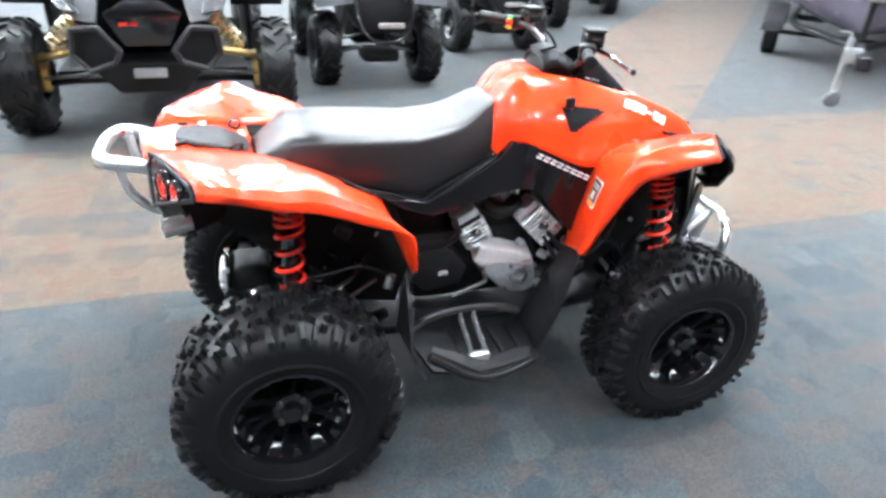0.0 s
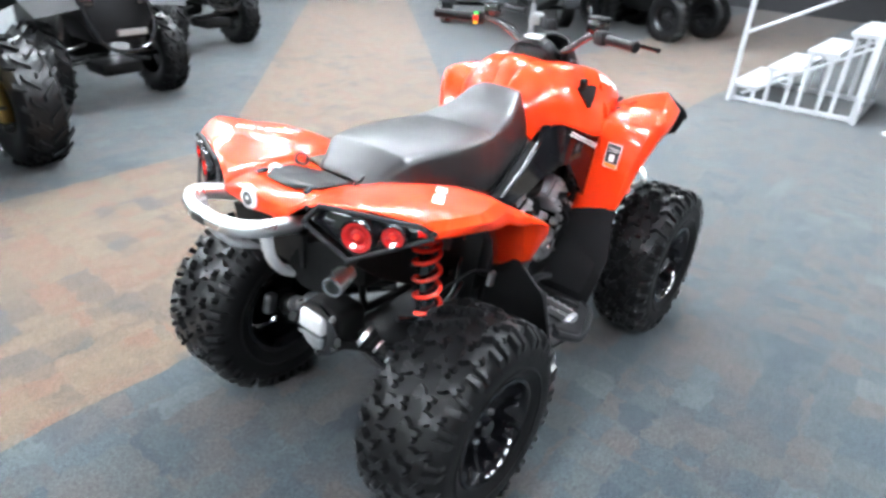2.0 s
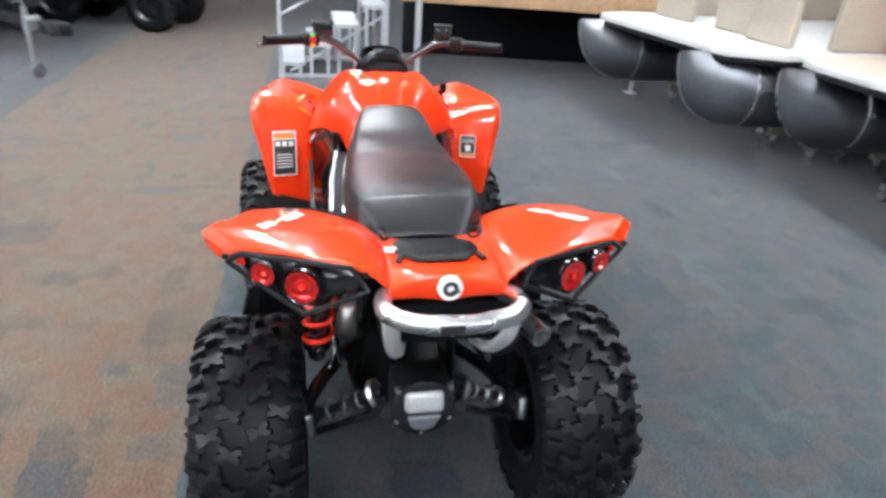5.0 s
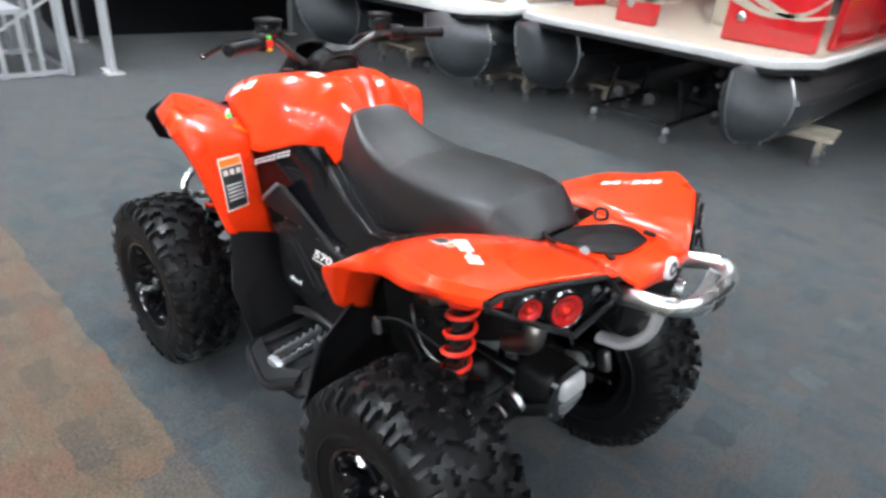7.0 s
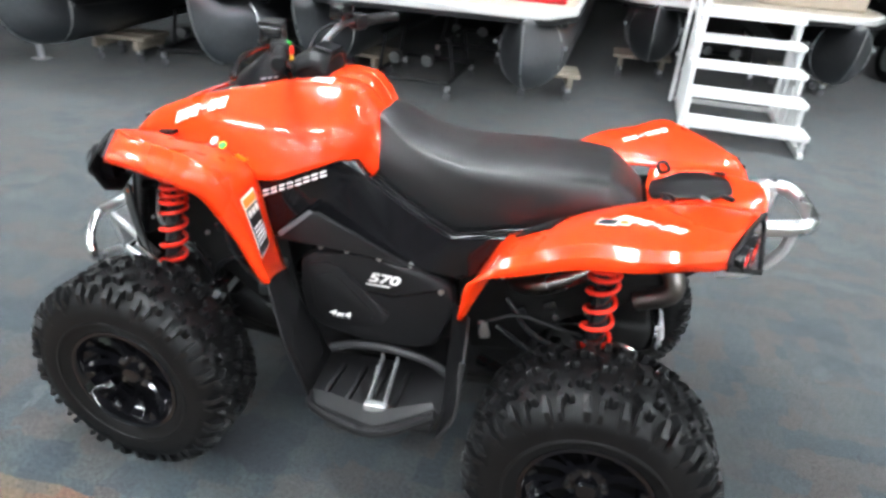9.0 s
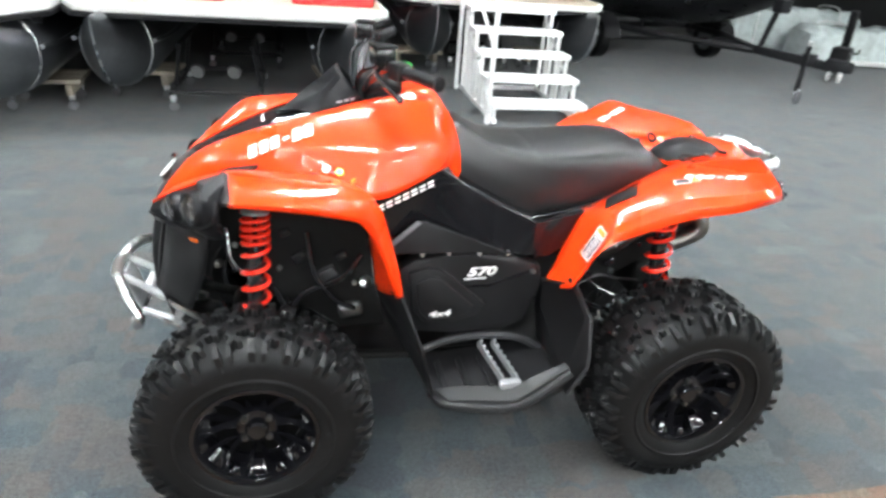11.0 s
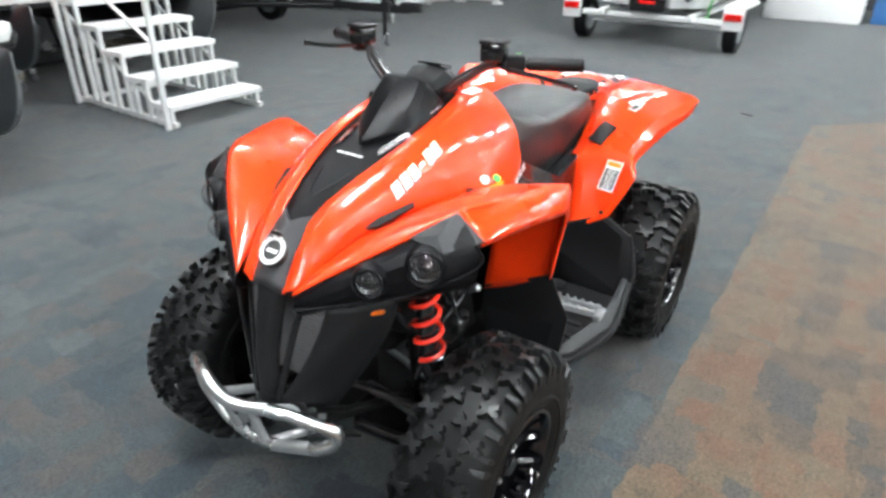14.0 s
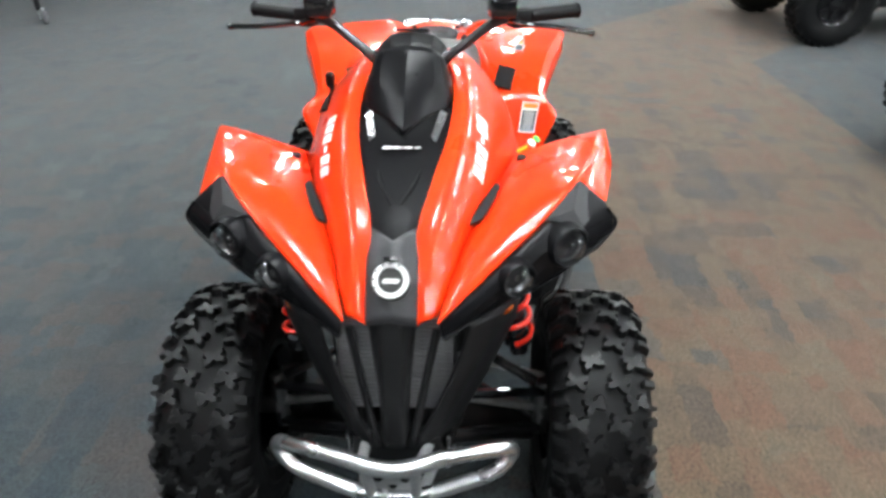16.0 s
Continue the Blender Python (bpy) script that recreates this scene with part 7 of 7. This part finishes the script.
def utility_quad(m):
    """Local axes: front axle over the origin, the nose looks towards -y."""
    t = thing("utility_quad", "black utility quad bike in a parked row", "quad bike", m, "parked quads")
    store = {}
    for x, y in ((-0.49, 0), (0.49, 0), (-0.49, 1.35), (0.49, 1.35)):
        plain_wheel(t, x, y, 0.33, 0.235, GLOSS, store)
    part("nose", slab([(-0.20, -0.28, 0.95), (0.20, -0.28, 0.95), (0.30, -0.34, 0.72), (0.20, -0.36, 0.52), (-0.20, -0.36, 0.52), (-0.30, -0.34, 0.72)], (0, 0.42, 0), None, 0.02), BLACK, t)
    part("skid", box((0.34, 0.30, 0.10), pose(0, -0.16, 0.30), 0.03), SHADOW, t)
    part("number_bar", box((0.24, 0.03, 0.045), pose(0.05, -0.44, 0.60), 0.008), ALU, t, "bright bar on the bumper")
    part("bumper", tube([(-0.26, -0.36, 0.80), (-0.24, -0.44, 0.62), (-0.12, -0.46, 0.48), (0.12, -0.46, 0.48), (0.24, -0.44, 0.62), (0.26, -0.36, 0.80)], 0.016, 8, 5), GLOSS, t)
    for s in (-1, 1):
        part("front_fender", sheet([[(s * 0.26, -0.36, 0.78), (s * 0.60, -0.36, 0.74)], [(s * 0.24, -0.20, 0.92), (s * 0.64, -0.20, 0.86)], [(s * 0.22, 0.10, 0.95), (s * 0.64, 0.14, 0.88)], [(s * 0.24, 0.40, 0.80), (s * 0.60, 0.44, 0.66)]], 4, 4), BLACK, t)
        part("rear_fender", sheet([[(s * 0.2, 0.95, 0.80), (s * 0.58, 0.92, 0.64)], [(s * 0.2, 1.15, 0.94), (s * 0.62, 1.15, 0.86)], [(s * 0.2, 1.55, 0.95), (s * 0.62, 1.60, 0.86)], [(s * 0.22, 1.78, 0.82), (s * 0.58, 1.80, 0.74)]], 4, 4), BLACK, t)
        part("head_lamp", box((0.12, 0.04, 0.07), pose(s * 0.22, -0.335, 0.82, 0, 0, s * 20), 0.015), CLEAR, t)
        for z in (0.30, 0.42):
            part("arm", rod((s * 0.14, -0.05, z + 0.05), (s * 0.40, 0.0, z - 0.02), 0.014, 8), STEEL, t)
        part("shock_absorber", rod((s * 0.36, -0.02, 0.38), (s * 0.24, 0.0, 0.80), 0.030, 10), STEEL, t)
        part("grip", rod((s * 0.24, 0.42, 1.13), (s * 0.38, 0.48, 1.13), 0.017, 10), BLACK, t)
        part("tail_lamp", box((0.12, 0.03, 0.05), pose(s * 0.3, 1.80, 0.84), 0.01), REDLENS, t)
    part("handlebar", tube([(-0.36, 0.47, 1.13), (-0.18, 0.38, 1.13), (-0.08, 0.34, 1.04), (0.08, 0.34, 1.04), (0.18, 0.38, 1.13), (0.36, 0.47, 1.13)], 0.012, 8, 5), STEEL, t)
    part("seat", box((0.30, 0.75, 0.14), pose(0, 0.95, 0.93), 0.05, 3), VINYL, t)
    part("tank", box((0.30, 0.42, 0.30), pose(0, 0.35, 0.86), 0.07, 3), BLACK, t)
    part("engine_block", box((0.34, 1.0, 0.40), pose(0, 0.68, 0.52), 0.05), SHADOW, t)
    part("rack", tube([(-0.3, -0.22, 0.99), (0.3, -0.22, 0.99), (0.32, 0.16, 1.0), (-0.32, 0.16, 1.0)], 0.012, 8, 3, True), BLACK, t)
    part("rear_axle", rod((-0.49, 1.35, 0.33), (0.49, 1.35, 0.33), 0.03, 10), SHADOW, t)
    part("front_axle", rod((-0.49, 0, 0.33), (0.49, 0, 0.33), 0.02, 10), SHADOW, t)
    return t


q0 = utility_quad(pose(0.62, 4.32, 0, 0, 0, 2))
for x, y, a in ((2.42, 5.75, 4), (3.62, 7.45, -6), (5.4, 8.9, -20), (8.75, 3.55, 165), (10.2, 4.9, 160)):
    copy_thing(q0, pose(x, y, 0, 0, 0, a))

# far end: wrapped goods frame and white cabinets
wf = thing("goods_frame", "white tube frame with slanting uprights on a floor rail", "frame", pose(-9.6, -7.0, 0))
for a, b in (((0.0, 0.0, 0.0), (0.75, 0.0, 1.9)), ((-0.95, 0.25, 0.0), (-0.93, 0.25, 1.9)), ((-1.03, 1.12, 0.0), (-1.03, 1.12, 1.9)), ((-1.9, 0.15, 0.0), (-1.55, 0.15, 1.9))):
    part("upright", rod(a, b, 0.045, 10), WHITEMETAL, wf)
    part("foot", box((0.18, 0.18, 0.05), pose(a[0], a[1], 0.025), 0.01), WHITEMETAL, wf)
for a, b in (((1.4, -0.12, 0.09), (-0.95, 0.25, 0.09)), ((-0.95, 0.25, 0.09), (-1.03, 1.12, 0.09)), ((-0.95, 0.25, 1.1), (-1.03, 1.12, 1.1)), ((0.43, 0.0, 1.1), (-0.95, 0.25, 1.1))):
    part("rail", rod(a, b, 0.04, 10), WHITEMETAL, wf)
for x, y in ((0.0, 0.0), (-1.9, 0.15)):
    part("clamp", box((0.16, 0.12, 0.16), pose(x + 0.12, y, 0.32, 0, 20, 0), 0.03), WHITEMETAL, wf)

FILM = material("clear_film_wrap", (0.58, 0.64, 0.64), 0.16, coat=0.6, tone=0.25, grain=9, bump=1.0, spots=3)


def wrapped_bundle(m, length, wide, high, seed, label):
    """Long goods under crumpled film: rings whose corners wander, tied by straps."""
    rnd = random.Random(seed)
    t = thing("wrapped_bundle", label, "wrapped goods", m, "wrapped goods")
    bm = bmesh.new()
    rings = []
    n = int(length / 0.16)
    for i in range(n + 1):
        end = 0.72 if i in (0, n) else 1.0
        x = -length / 2 + length * i / n + rnd.uniform(-0.03, 0.03)
        ring = []
        for k in range(12):
            a = 2 * math.pi * (k + 0.5) / 12
            c, q = math.cos(a), math.sin(a)
            u = abs(c) ** 0.5 * (1 if c > 0 else -1) * wide / 2 * end * rnd.uniform(0.86, 1.06)
            v = high / 2 + abs(q) ** 0.5 * (1 if q > 0 else -1) * high / 2 * end * rnd.uniform(0.82, 1.0)
            ring.append(bm.verts.new((x, u, max(0.0, v) if k < 6 else v * 0.2)))
        rings.append(ring)
    for a, b in zip(rings, rings[1:]):
        for k in range(12):
            bm.faces.new((a[k], b[k], b[(k + 1) % 12], a[(k + 1) % 12]))
    bm.faces.new(rings[0])
    bm.faces.new(rings[-1][::-1])
    bmesh.ops.recalc_face_normals(bm, faces=bm.faces)
    part("film", bm, FILM, t, "crumpled clear film", 25)
    for u in (-0.3, 0.3):
        x = u * length
        part("strap", tube([(x, -wide * 0.53, 0.02), (x, -wide * 0.50, high * 0.9), (x, 0, high * 1.03), (x, wide * 0.50, high * 0.9), (x, wide * 0.53, 0.02)], 0.012, 6, 4), WHITEMETAL, t)
    return t


wrapped_bundle(pose(-9.4, -7.75, 0, 0, 0, 4), 3.4, 0.75, 0.62, 5, "long pale goods wrapped in crumpled clear film")
wrapped_bundle(pose(-8.3, -8.75, 0, 0, 0, -6), 2.6, 0.70, 0.80, 8, "tall pale goods wrapped in crumpled clear film")

tj = thing("winch_box", "black winch box on a small white caster", "winch", pose(-7.05, -5.95, 0, 0, 0, 35))
part("housing", box((0.30, 0.24, 0.30), pose(0, 0, 0.34), 0.04, 2), BLACK, tj)
part("mast", box((0.10, 0.10, 0.55), pose(-0.03, 0, 0.70, 0, 12, 0), 0.02), BLACK, tj)
part("crank", tube([(0.10, 0.12, 0.42), (0.12, 0.22, 0.44), (0.22, 0.24, 0.50)], 0.014, 8, 4), STEEL, tj)
for q in (-0.07, 0.07):
    part("caster", lathe([(0, -0.02), (0.06, -0.02), (0.075, -0.008), (0.075, 0.008), (0.06, 0.02), (0, 0.02)], 16, "y", pose(0, q, 0.075)), WHITEMETAL, tj)
part("axle", rod((0, -0.1, 0.075), (0, 0.1, 0.075), 0.012, 8), STEEL, tj)
part("fork", box((0.05, 0.05, 0.16), pose(0, 0, 0.145), 0.008), STEEL, tj)
for x, y, w, h, mt, lb in ((-12.6, -0.2, 1.6, 0.9, WHITEMETAL, "low white cabinet by the far wall"), (-12.8, 2.4, 1.3, 0.7, WHITEMETAL, "low white cabinet by the far wall"), (-12.9, 1.0, 0.5, 0.5, BLUE, "blue crate on the carpet")):
    cb = thing("cabinet" if mt is WHITEMETAL else "crate", lb, "cabinet" if mt is WHITEMETAL else "crate", pose(x, y, 0))
    part("body", box((0.6, w, h), pose(0, 0, h / 2), 0.01), mt, cb)
    part("top", box((0.64, w + 0.04, 0.03), pose(0, 0, h + 0.012), 0.006), mt, cb)

# small dark scrap on the carpet
scrap = thing("scrap_strip", "small dark strip of scrap lying on the carpet", "scrap", pose(-4.59, 0.17, 0, 0, 0, 75))
part("strip", box((0.10, 0.022, 0.006), pose(0, 0, 0.003), 0.002), SHADOW, scrap)
